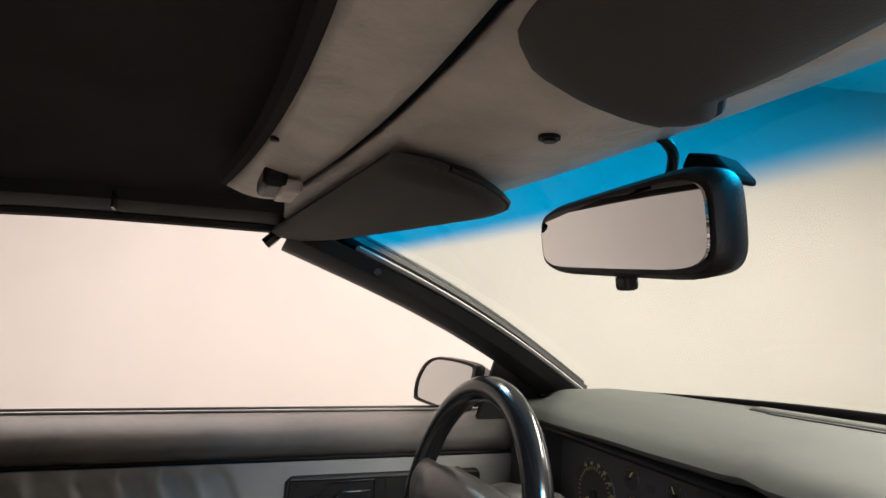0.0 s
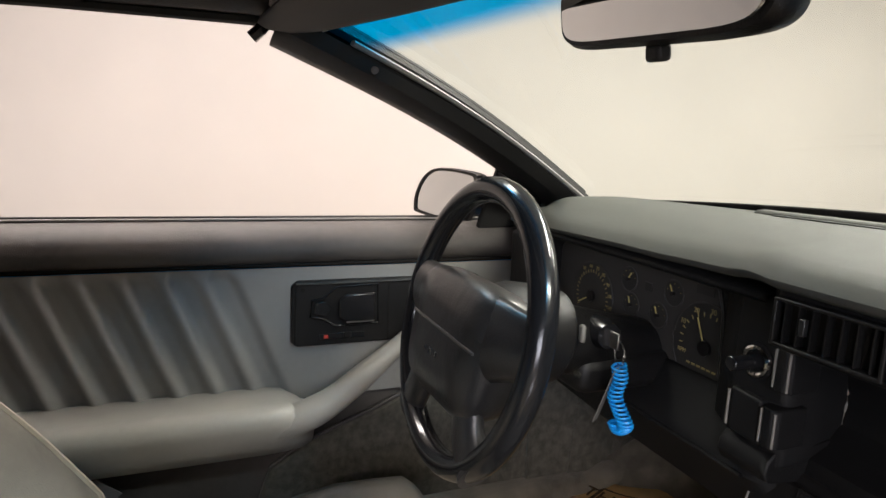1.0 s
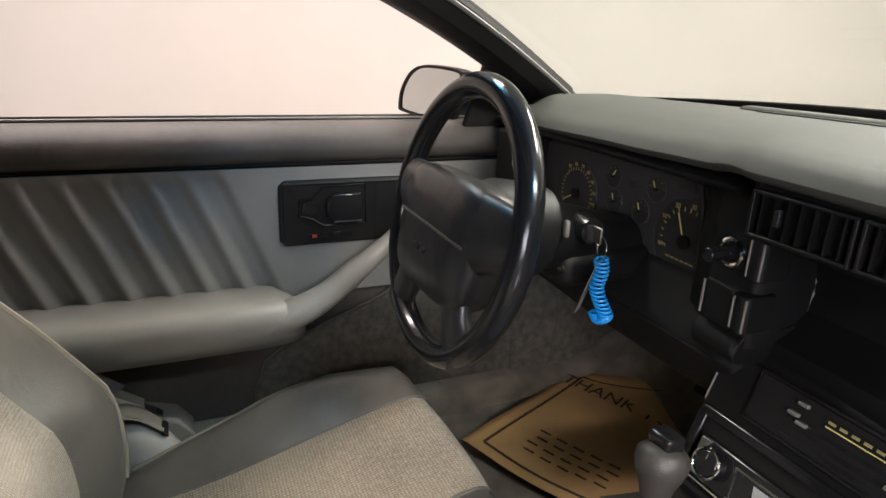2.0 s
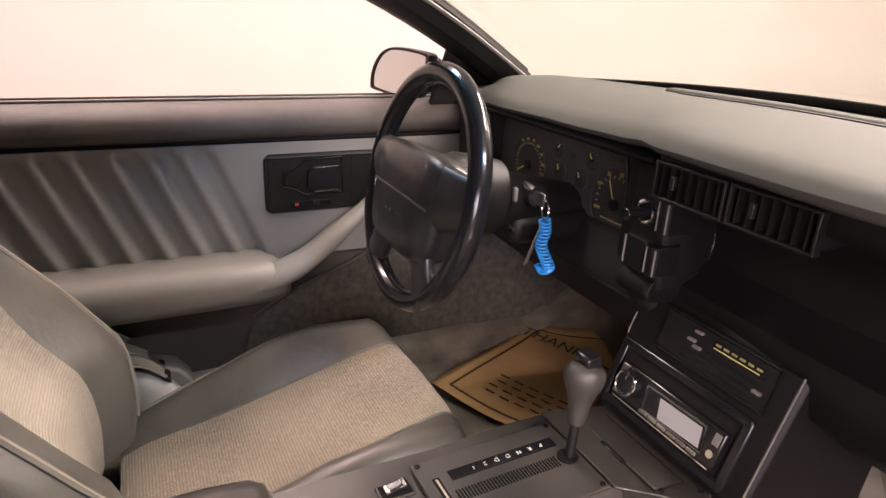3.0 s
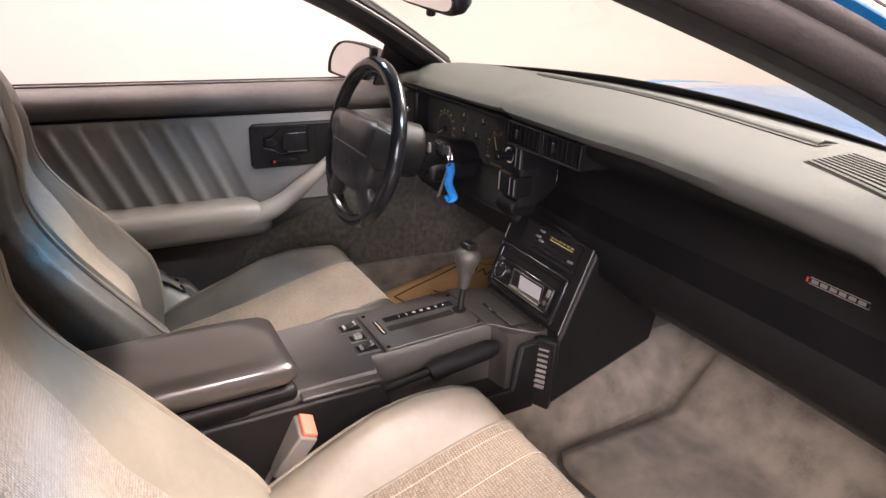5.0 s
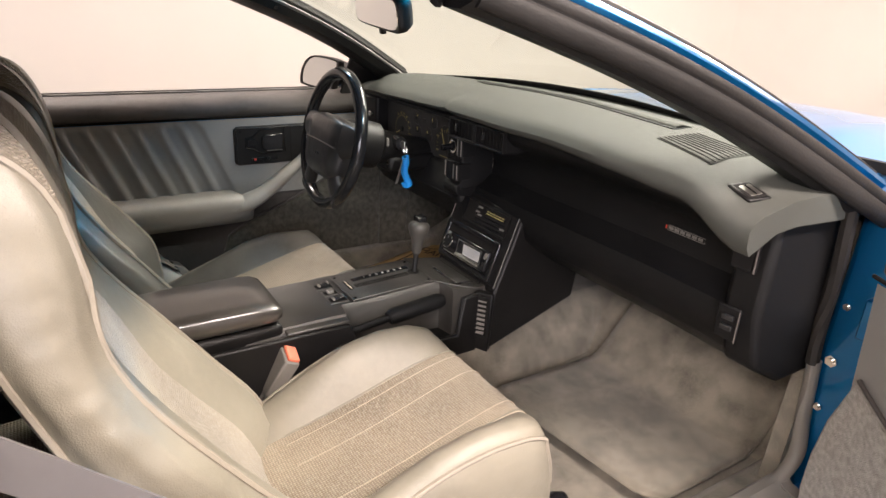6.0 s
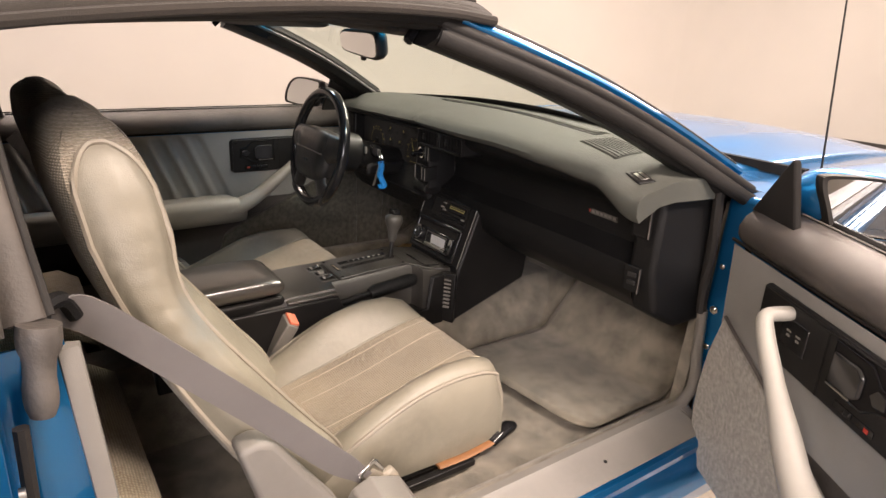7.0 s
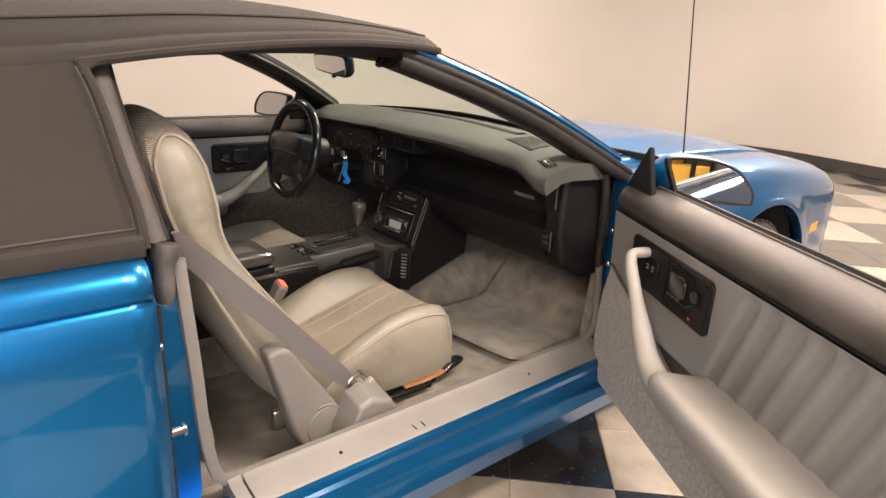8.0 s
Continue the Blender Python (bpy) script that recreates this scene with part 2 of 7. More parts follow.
# ---------------------------------------------------------------- builders
def part(name, bm, material, parent=None, label="", angle=40, bevel=0.0, seg=2, solid=0.0, smooth=0):
    """Links a bmesh as one mesh object, under a thing or a part of it."""
    bmesh.ops.remove_doubles(bm, verts=bm.verts, dist=1e-5)
    if not solid:
        bmesh.ops.recalc_face_normals(bm, faces=bm.faces)
    me = bpy.data.meshes.new(name)
    bm.to_mesh(me)
    bm.free()
    me.materials.append(material)
    me.shade_smooth()
    me.set_sharp_from_angle(angle=radians(angle))
    ob = new(name, me)
    if parent:
        under(ob, parent)
    if label:
        ob["label"] = label
    if solid:
        s = ob.modifiers.new("thickness", "SOLIDIFY")
        s.thickness, s.offset = solid, 0
    if bevel:
        b = ob.modifiers.new("edges", "BEVEL")
        b.width, b.segments, b.limit_method, b.angle_limit = bevel, seg, "ANGLE", radians(35)
    if smooth:
        s = ob.modifiers.new("rounding", "SUBSURF")
        s.levels = s.render_levels = smooth
    return ob


def thing(name, at, label, category, group="", kind=""):
    ob = new(name)
    ob.empty_display_size = 0.05
    ob.location = at
    tagged(ob, label, category, group, kind)
    return ob


def under(ob, parent):
    """Keeps a part's world place while it hangs under a thing that stands away from the origin."""
    ob.parent = parent
    if parent.type == "EMPTY":
        ob.matrix_parent_inverse = Matrix.Translation(parent.location).inverted()
    return ob


def B():
    return bmesh.new()


def box(bm, c, s, m=None):
    """A box of size s round c."""
    t = Matrix.Translation(c) @ Matrix.Diagonal((*s, 1))
    bmesh.ops.create_cube(bm, size=1, matrix=(m @ t) if m else t)
    return bm


def poly(bm, pts, d):
    """A prism: the outline pts pushed along d."""
    d = Vector(d)
    a = [bm.verts.new(p) for p in pts]
    b = [bm.verts.new(Vector(p) + d) for p in pts]
    bm.faces.new(a)
    bm.faces.new(b[::-1])
    for i in range(len(a)):
        j = (i + 1) % len(a)
        bm.faces.new((a[i], b[i], b[j], a[j]))
    return bm


def loft(bm, rings, closed=True, caps=True):
    rows = [[bm.verts.new(p) for p in r] for r in rings]
    k = len(rows[0])
    for a, b in zip(rows, rows[1:]):
        for i in range(k if closed else k - 1):
            j = (i + 1) % k
            bm.faces.new((a[i], a[j], b[j], b[i]))
    if caps and closed:
        bm.faces.new(rows[0][::-1])
        bm.faces.new(rows[-1])
    return bm


def curve(pts, n):
    """n points along a smooth line through pts."""
    p = [Vector(q) for q in pts]
    p = [2 * p[0] - p[1]] + p + [2 * p[-1] - p[-2]]
    out, spans = [], len(pts) - 1
    for i in range(n):
        s = i / (n - 1) * spans
        k = min(int(s), spans - 1)
        t = s - k
        a, b, c, d = p[k : k + 4]
        out.append(0.5 * ((2 * b) + (c - a) * t + (2 * a - 5 * b + 4 * c - d) * t * t + (3 * b - a - 3 * c + d) * t ** 3))
    return out


def tube(bm, pts, r, n=8, closed=False, flat=1.0, up=(0, 0, 1), caps=True):
    """A pipe along pts; r a radius or one for each point; flat squeezes it across up."""
    pts = [Vector(p) for p in pts]
    rs = r if isinstance(r, (list, tuple)) else [r] * len(pts)
    rings, k = [], len(pts)
    for i, p in enumerate(pts):
        a = pts[(i - 1) % k] if closed or i else p
        b = pts[(i + 1) % k] if closed or i < k - 1 else p
        t = (b - a).normalized()
        side = t.cross(Vector(up))
        side = side.normalized() if side.length > 1e-4 else t.orthogonal().normalized()
        nrm = side.cross(t).normalized()
        rings.append([p + rs[i] * (math.cos(q) * side + math.sin(q) * flat * nrm) for q in (2 * math.pi * j / n for j in range(n))])
    if closed:
        rings.append(rings[0])
    return loft(bm, rings, True, caps and not closed)


def disc(bm, c, axis, r, depth, n=20):
    """A round of radius r, depth thick along axis."""
    axis = Vector(axis).normalized()
    side = axis.orthogonal().normalized()
    up = axis.cross(side)
    c = Vector(c)
    pts = [c + r * (math.cos(q) * side + math.sin(q) * up) for q in (2 * math.pi * i / n for i in range(n))]
    return poly(bm, pts, axis * depth)


def sheet(bm, f, nu, nv):
    """A surface f(u, v) with u and v from 0 to 1."""
    rows = [[bm.verts.new(f(i / nu, j / nv)) for i in range(nu + 1)] for j in range(nv + 1)]
    for a, b in zip(rows, rows[1:]):
        for i in range(nu):
            bm.faces.new((a[i], a[i + 1], b[i + 1], b[i]))
    return bm


def lerp(a, b, t):
    return a + (b - a) * t


def spline(x, *pairs):
    """A curve without waves through (place, value) pairs."""
    if x <= pairs[0][0]:
        return pairs[0][1]
    if x >= pairs[-1][0]:
        return pairs[-1][1]
    k = max(i for i in range(len(pairs) - 1) if pairs[i][0] <= x)
    def slope(i):
        a, b = pairs[max(i - 1, 0)], pairs[min(i + 1, len(pairs) - 1)]
        return (b[1] - a[1]) / (b[0] - a[0])
    (x0, v0), (x1, v1) = pairs[k], pairs[k + 1]
    h = x1 - x0
    t = (x - x0) / h
    return (2 * t ** 3 - 3 * t * t + 1) * v0 + (t ** 3 - 2 * t * t + t) * h * slope(k) + (3 * t * t - 2 * t ** 3) * v1 + (t ** 3 - t * t) * h * slope(k + 1)


def table(x, *pairs):
    """A smooth value between given (place, value) pairs."""
    if x <= pairs[0][0]:
        return pairs[0][1]
    for (a, va), (b, vb) in zip(pairs, pairs[1:]):
        if x <= b:
            t = (x - a) / (b - a)
            return lerp(va, vb, t * t * (3 - 2 * t))
    return pairs[-1][1]


def lettering(name, text, size, m, material, parent, depth=0.0006, align="CENTER"):
    """Flat raised letters in the built-in typeface, turned into a mesh."""
    cu = bpy.data.curves.new(name, "FONT")
    cu.body, cu.size, cu.extrude, cu.align_x, cu.align_y = text, size, depth, align, "CENTER"
    tmp = new("tmp_text", cu)
    me = bpy.data.meshes.new_from_object(tmp.evaluated_get(bpy.context.evaluated_depsgraph_get()))
    bpy.data.objects.remove(tmp)
    me.materials.clear()
    me.materials.append(material)
    me.transform(m)
    return under(new(name, me), parent)


def axes(o, x, y):
    """A frame at o with its x and y along the given ways."""
    x = Vector(x).normalized()
    z = x.cross(Vector(y)).normalized()
    y = z.cross(x)
    return Matrix(((x.x, y.x, z.x, o[0]), (x.y, y.y, z.y, o[1]), (x.z, y.z, z.z, o[2]), (0, 0, 0, 1)))

# ---------------------------------------------------------------- room
def slab(name, a0, a1, b0, b1, z0, z1, material, label, category, kind="structure", bevel=0.0):
    bm = poly(B(), [room(a0, b0, z0), room(a1, b0, z0), room(a1, b1, z0), room(a0, b1, z0)], (0, 0, z1 - z0))
    return tagged(part(name, bm, material, bevel=bevel), label, category, kind=kind)


ROUND = 1.9  # the two painted walls run into each other in a smooth bend


def bend(r0, r1, z0, z1):
    """A quarter round between the far and the side wall, from radius r0 out to r1."""
    arc = [math.pi + math.pi / 2 * k / 24 for k in range(25)]
    pts = [room(ROUND + r0 * math.cos(q), ROUND + r0 * math.sin(q), z0) for q in arc]
    out = [room(ROUND + r1 * math.cos(q), ROUND + r1 * math.sin(q), z0) for q in arc]
    return loft(B(), [[a, b, b + Vector((0, 0, z1 - z0)), a + Vector((0, 0, z1 - z0))] for a, b in zip(pts, out)])


tagged(part("wall_corner", bend(ROUND, ROUND + 0.15, 0, ROOM_H), WALL), "warm white painted rounded wall corner", "wall", kind="structure")
tagged(part("baseboard_corner", bend(ROUND - 0.014, ROUND - 0.002, 0, 0.14), BASEB), "dark rubber baseboard round the wall corner", "baseboard", kind="structure")
slab("wall_far", ROUND, ROOM_W + 0.15, -0.15, 0, 0, ROOM_H, WALL, "warm white painted far wall of the showroom", "wall")
slab("wall_side", -0.15, 0, ROUND, ROOM_L, 0, ROOM_H, WALL, "warm white painted long side wall", "wall")
slab("wall_back", -0.15, ROOM_W + 0.15, ROOM_L, ROOM_L + 0.15, 0, ROOM_H, GREYWALL, "grey painted back wall", "wall")
bm = B()
for b0, b1, z0, z1 in ((0, WIN_B0, 0, ROOM_H), (WIN_B1, ROOM_L, 0, ROOM_H), (WIN_B0, WIN_B1, 0, WIN_Z0), (WIN_B0, WIN_B1, WIN_Z1, ROOM_H)):
    poly(bm, [room(ROOM_W, b0, z0), room(ROOM_W + 0.15, b0, z0), room(ROOM_W + 0.15, b1, z0), room(ROOM_W, b1, z0)], (0, 0, z1 - z0))
tagged(part("wall_near", bm, GREYWALL), "dark grey painted wall with an assumed window", "wall", kind="structure")
# unseen window, added to hold the fill light for the cabin
win = tagged(new("window_1"), "large assumed window with dark metal frame, out of view", "window", kind="structure")
for b0, b1, z0, z1 in ((WIN_B0, WIN_B1, WIN_Z0, WIN_Z0 + 0.05), (WIN_B0, WIN_B1, WIN_Z1 - 0.05, WIN_Z1), (WIN_B0, WIN_B0 + 0.05, WIN_Z0, WIN_Z1), (WIN_B1 - 0.05, WIN_B1, WIN_Z0, WIN_Z1), (9.37, 9.43, WIN_Z0, WIN_Z1)):
    part("frame", poly(B(), [room(ROOM_W + 0.03, b0, z0), room(ROOM_W + 0.09, b0, z0), room(ROOM_W + 0.09, b1, z0), room(ROOM_W + 0.03, b1, z0)], (0, 0, z1 - z0)), BASEB, win)
slab("ceiling", -0.15, ROOM_W + 0.15, -0.15, ROOM_L + 0.15, ROOM_H, ROOM_H + 0.15, CEIL, "off-white painted ceiling", "ceiling")
slab("baseboard_far", ROUND, ROOM_W, 0, 0.014, 0, 0.14, BASEB, "dark rubber baseboard along the far wall", "baseboard", bevel=0.004)
slab("baseboard_side", 0, 0.014, ROUND, ROOM_L, 0, 0.14, BASEB, "dark rubber baseboard along the side wall", "baseboard", bevel=0.004)

for a, b, _, wide, long in LAMPS:
    f = thing("ceiling_light", (a, b, ROOM_H), "long white ceiling light with a bright diffuser", "light", "ceiling lights")
    turn = Matrix.Translation((a, b, ROOM_H)) @ Matrix.Rotation(ROOM_ANGLE, 4, "Z")
    part("frame", box(B(), (0, 0, -0.03), (wide + 0.06, long + 0.06, 0.06), turn), CEIL, f, bevel=0.008)
    part("diffuser", box(B(), (0, 0, -0.075), (wide, long, 0.03), turn), LAMPM, f, bevel=0.008)

POSTR0 = surf("worn_brown_rubber", (0.062, 0.054, 0.048), 0.6, var=0.3, coarse=20, bump=0.4, grain=180)
# ---------------------------------------------------------------- car body
# The car points along +y, its middle plane is x = 0, the ground is z = 0.
car = thing("convertible_car", (0, 0.2, 0), "metallic blue two-door convertible with a closed black soft top", "car")
SIDES = (-1, 1)


def top_z(y):
    return spline(y, (0.0, 0.868), (0.3, 0.846), (0.9, 0.842), (1.3, 0.818), (1.58, 0.762), (1.80, 0.62))


def half_w(y):
    return spline(y, (0.0, 0.885), (0.5, 0.905), (0.9, 0.918), (1.35, 0.905), (1.62, 0.86), (1.80, 0.72))


WHEEL_Y, WHEEL_Z, ARCH_R = 0.81, 0.32, 0.395


def low_z(y):
    d = y - WHEEL_Y
    if abs(d) < ARCH_R:
        return WHEEL_Z + math.sqrt(ARCH_R ** 2 - d * d)
    return table(y, (1.2, 0.21), (1.76, 0.26))


def fender_side(sx):
    """The painted side from the shoulder line down to the wheel opening, with a rolled lip."""
    bm = B()
    ys = sorted({round(lerp(0.07, 1.80, i / 44), 4) for i in range(45)} | {WHEEL_Y - ARCH_R, WHEEL_Y + ARCH_R, WHEEL_Y - ARCH_R + 0.004, WHEEL_Y + ARCH_R - 0.004})
    rings = []
    for y in ys:
        w, zt, zl = half_w(y), top_z(y), low_z(y)
        sec = []
        for fx, dz in ((0.70, 0.010), (0.80, 0.004), (0.88, -0.008), (0.945, -0.030), (0.985, -0.065), (1.0, -0.11)):
            sec.append((sx * w * fx, y, zt + dz))
        zs = zt - 0.11
        for k in range(1, 7):
            z = lerp(zs, zl, k / 6)
            near = math.exp(-((math.hypot(y - WHEEL_Y, z - WHEEL_Z) - ARCH_R) / 0.05) ** 2)
            sec.append((sx * (w + 0.018 * near - 0.05 * max(0, (0.42 - z) / 0.42)), y, z))
        x, _, z = sec[-1]
        sec.append((x - sx * 0.03, y, z))
        rings.append(sec)
    return loft(bm, rings, False, False)


for sx in SIDES:
    f = part("fender", fender_side(sx), PAINT, car, "metallic blue front fender", 60, solid=0.004)
    bm = B()
    for k in range(2):
        y0 = 1.27 + 0.045 * k
        poly(bm, [(sx * (half_w(y) + 0.004), y, z) for y, z in ((y0, 0.53), (y0 + 0.04, 0.535), (y0 + 0.04, 0.575), (y0, 0.565))], (-sx * 0.02, 0, 0))
    part("side_marker", bm, ORANGE, f, "amber side marker lamp", bevel=0.003)


def hood(u, v):
    y = lerp(0.24, 1.79, v)
    w = half_w(y) * 0.70
    x = lerp(-w, w, u)
    return (x, y, top_z(y) + 0.010 + 0.034 * (1 - (x / w) ** 2) + 0.012 * math.exp(-((abs(x) - 0.36) / 0.05) ** 2) * (1 - v))


part("hood", sheet(B(), hood, 24, 24), PAINT, car, "metallic blue hood", 60, solid=0.006)


def nose(u, v):
    a = lerp(-1, 1, u)
    y = 1.80 + 0.10 * (1 - a * a)
    z = lerp(0.62, 0.24, v)
    return (a * 0.72, y - 0.05 * v - 0.06 * max(0, 0.25 - v) * 4, z)


part("front_bumper", sheet(B(), nose, 20, 6), PAINT, car, "metallic blue front bumper", 60, solid=0.01)


def cowl(u, v):
    x = lerp(-0.80, 0.80, u)
    y = lerp(0.20 - 0.20 * (abs(x) / 0.78) ** 2.2, 0.30 - 0.14 * (abs(x) / 0.8) ** 2, v)
    return (x, y, lerp(0.905, 0.862, v) - 0.02 * abs(x))


part("cowl", sheet(B(), cowl, 24, 4), SHADE, car, "black wiper cowl", solid=0.006)
for x0 in (-0.30, 0.34):
    bm = tube(B(), curve([(x0 + 0.30, 0.25, 0.885), (x0 + 0.05, 0.262, 0.892), (x0 - 0.22, 0.235, 0.898)], 12), 0.006, 6)
    tube(bm, curve([(x0 + 0.22, 0.235, 0.896), (x0, 0.245, 0.902), (x0 - 0.25, 0.220, 0.902)], 12), 0.004, 6, flat=1.6)
    part("wiper", bm, BLACK, car, "black wiper arm and blade")

w = tube(B(), [(0.820, 0.325, 0.83), (0.818, 0.316, 0.92), (0.784, 0.225, 1.75)], [0.004, 0.0026, 0.0014], 6)
disc(w, (0.820, 0.325, 0.838), (0, 0, 1), 0.013, 0.02)
part("antenna", w, BLACK, car, "thin black whip antenna")


def wheel(sx, y):
    x0, x1 = sx * 0.69, sx * 0.902
    rings = []
    for x, r in ((x0, 0.225), (x0, 0.295), (lerp(x0, x1, 0.1), 0.316), (lerp(x0, x1, 0.5), 0.3195), (lerp(x0, x1, 0.88), 0.317), (lerp(x0, x1, 0.97), 0.305), (x1, 0.285), (x1 + sx * 0.004, 0.25), (x1, 0.215), (lerp(x0, x1, 0.9), 0.21)):
        rings.append([(x, y + r * math.cos(a), WHEEL_Z + r * math.sin(a)) for a in (2 * math.pi * i / 40 for i in range(40))])
    t = part("wheel", loft(B(), rings, True, False), TYRE, car, "road wheel with a black tyre and grey rim")
    bm = B()
    for k in range(44):
        a = 2 * math.pi * k / 44
        m = Matrix.Translation((lerp(x0, x1, 0.5), y, WHEEL_Z)) @ Matrix.Rotation(a, 4, "X") @ Matrix.Translation((0, 0, 0.3205))
        box(bm, (sx * 0.062, 0, 0), (0.05, 0.028, 0.008), m)
        box(bm, (-sx * 0.0, 0.01, 0), (0.05, 0.028, 0.008), m)
    part("tread", bm, TYRE, t)
    rings = []
    for x, r in ((lerp(x0, x1, 0.86), 0.216), (x1 - sx * 0.004, 0.216), (x1 - sx * 0.006, 0.204), (x1 - sx * 0.05, 0.188), (x1 - sx * 0.055, 0.05), (x1 - sx * 0.03, 0.035)):
        rings.append([(x, y + r * math.cos(a), WHEEL_Z + r * math.sin(a)) for a in (2 * math.pi * i / 40 for i in range(40))])
    part("rim", loft(B(), rings, True, True), ALLOY, t, "grey alloy rim")
    bm = B()
    for k in range(5):
        m = Matrix.Translation((x1 - sx * 0.045, y, WHEEL_Z)) @ Matrix.Rotation(2 * math.pi * k / 5, 4, "X")
        box(bm, (0, 0, 0.115), (0.03, 0.05, 0.16), m)
    part("spoke", bm, ALLOY, t, bevel=0.008)


for sx in SIDES:
    wheel(sx, WHEEL_Y)
    wheel(sx, -1.98)
    bm = B()
    arc = [(WHEEL_Y + 0.41 * math.cos(a), WHEEL_Z + 0.41 * math.sin(a)) for a in (math.pi * i / 16 for i in range(17))]
    loft(bm, [[(sx * x, y, z) for y, z in arc] for x in (0.52, 0.88)], False, False)
    part("wheel_liner", bm, SHADE, car, solid=0.004)


# rear quarter: painted flank behind the door, with a raised belt roll under the soft top
def quarter(sx):
    rings = []
    for i in range(40):
        y = lerp(-1.312, -2.75, i / 39)
        d = y + 1.98
        zl = WHEEL_Z + math.sqrt(0.37 ** 2 - d * d) if abs(d) < 0.37 else 0.20
        w = 0.902 - 0.05 * max(0, (-1.9 - y) / 0.85) ** 2
        sec = [(sx * (w - 0.115), y, 0.866), (sx * (w - 0.07), y, 0.868), (sx * (w - 0.035), y, 0.858), (sx * (w - 0.018), y, 0.838),
               (sx * (w - 0.014), y, 0.815), (sx * (w - 0.020), y, 0.808), (sx * (w - 0.010), y, 0.80)]
        for k in range(1, 9):
            z = lerp(0.80, zl, k / 8)
            sec.append((sx * (w - 0.01 + 0.012 * math.sin(math.pi * min(1, (0.80 - z) / 0.5)) - 0.06 * max(0, (0.35 - z) / 0.3)), y, z))
        x, _, z = sec[-1]
        sec.append((x - sx * 0.03, y, z))
        rings.append(sec)
    return loft(B(), rings, False, False)


for sx in SIDES:
    part("quarter_panel", quarter(sx), PAINT, car, "metallic blue rear quarter panel", 50, solid=0.004)


def deck(u, v):
    x = lerp(-0.80, 0.80, u)
    y = lerp(-2.05, -2.78, v)
    return (x, y, 0.868 + 0.02 * (1 - (x / 0.8) ** 2) - 0.05 * v * v)


part("rear_deck", sheet(B(), deck, 12, 8), PAINT, car, "metallic blue trunk lid", 60, solid=0.006)
part("rear_bumper", sheet(B(), lambda u, v: (lerp(-0.84, 0.84, u), -2.78 - 0.08 * (1 - (2 * u - 1) ** 2), lerp(0.83, 0.22, v)), 16, 6), PAINT, car, "metallic blue rear bumper", 60, solid=0.01)

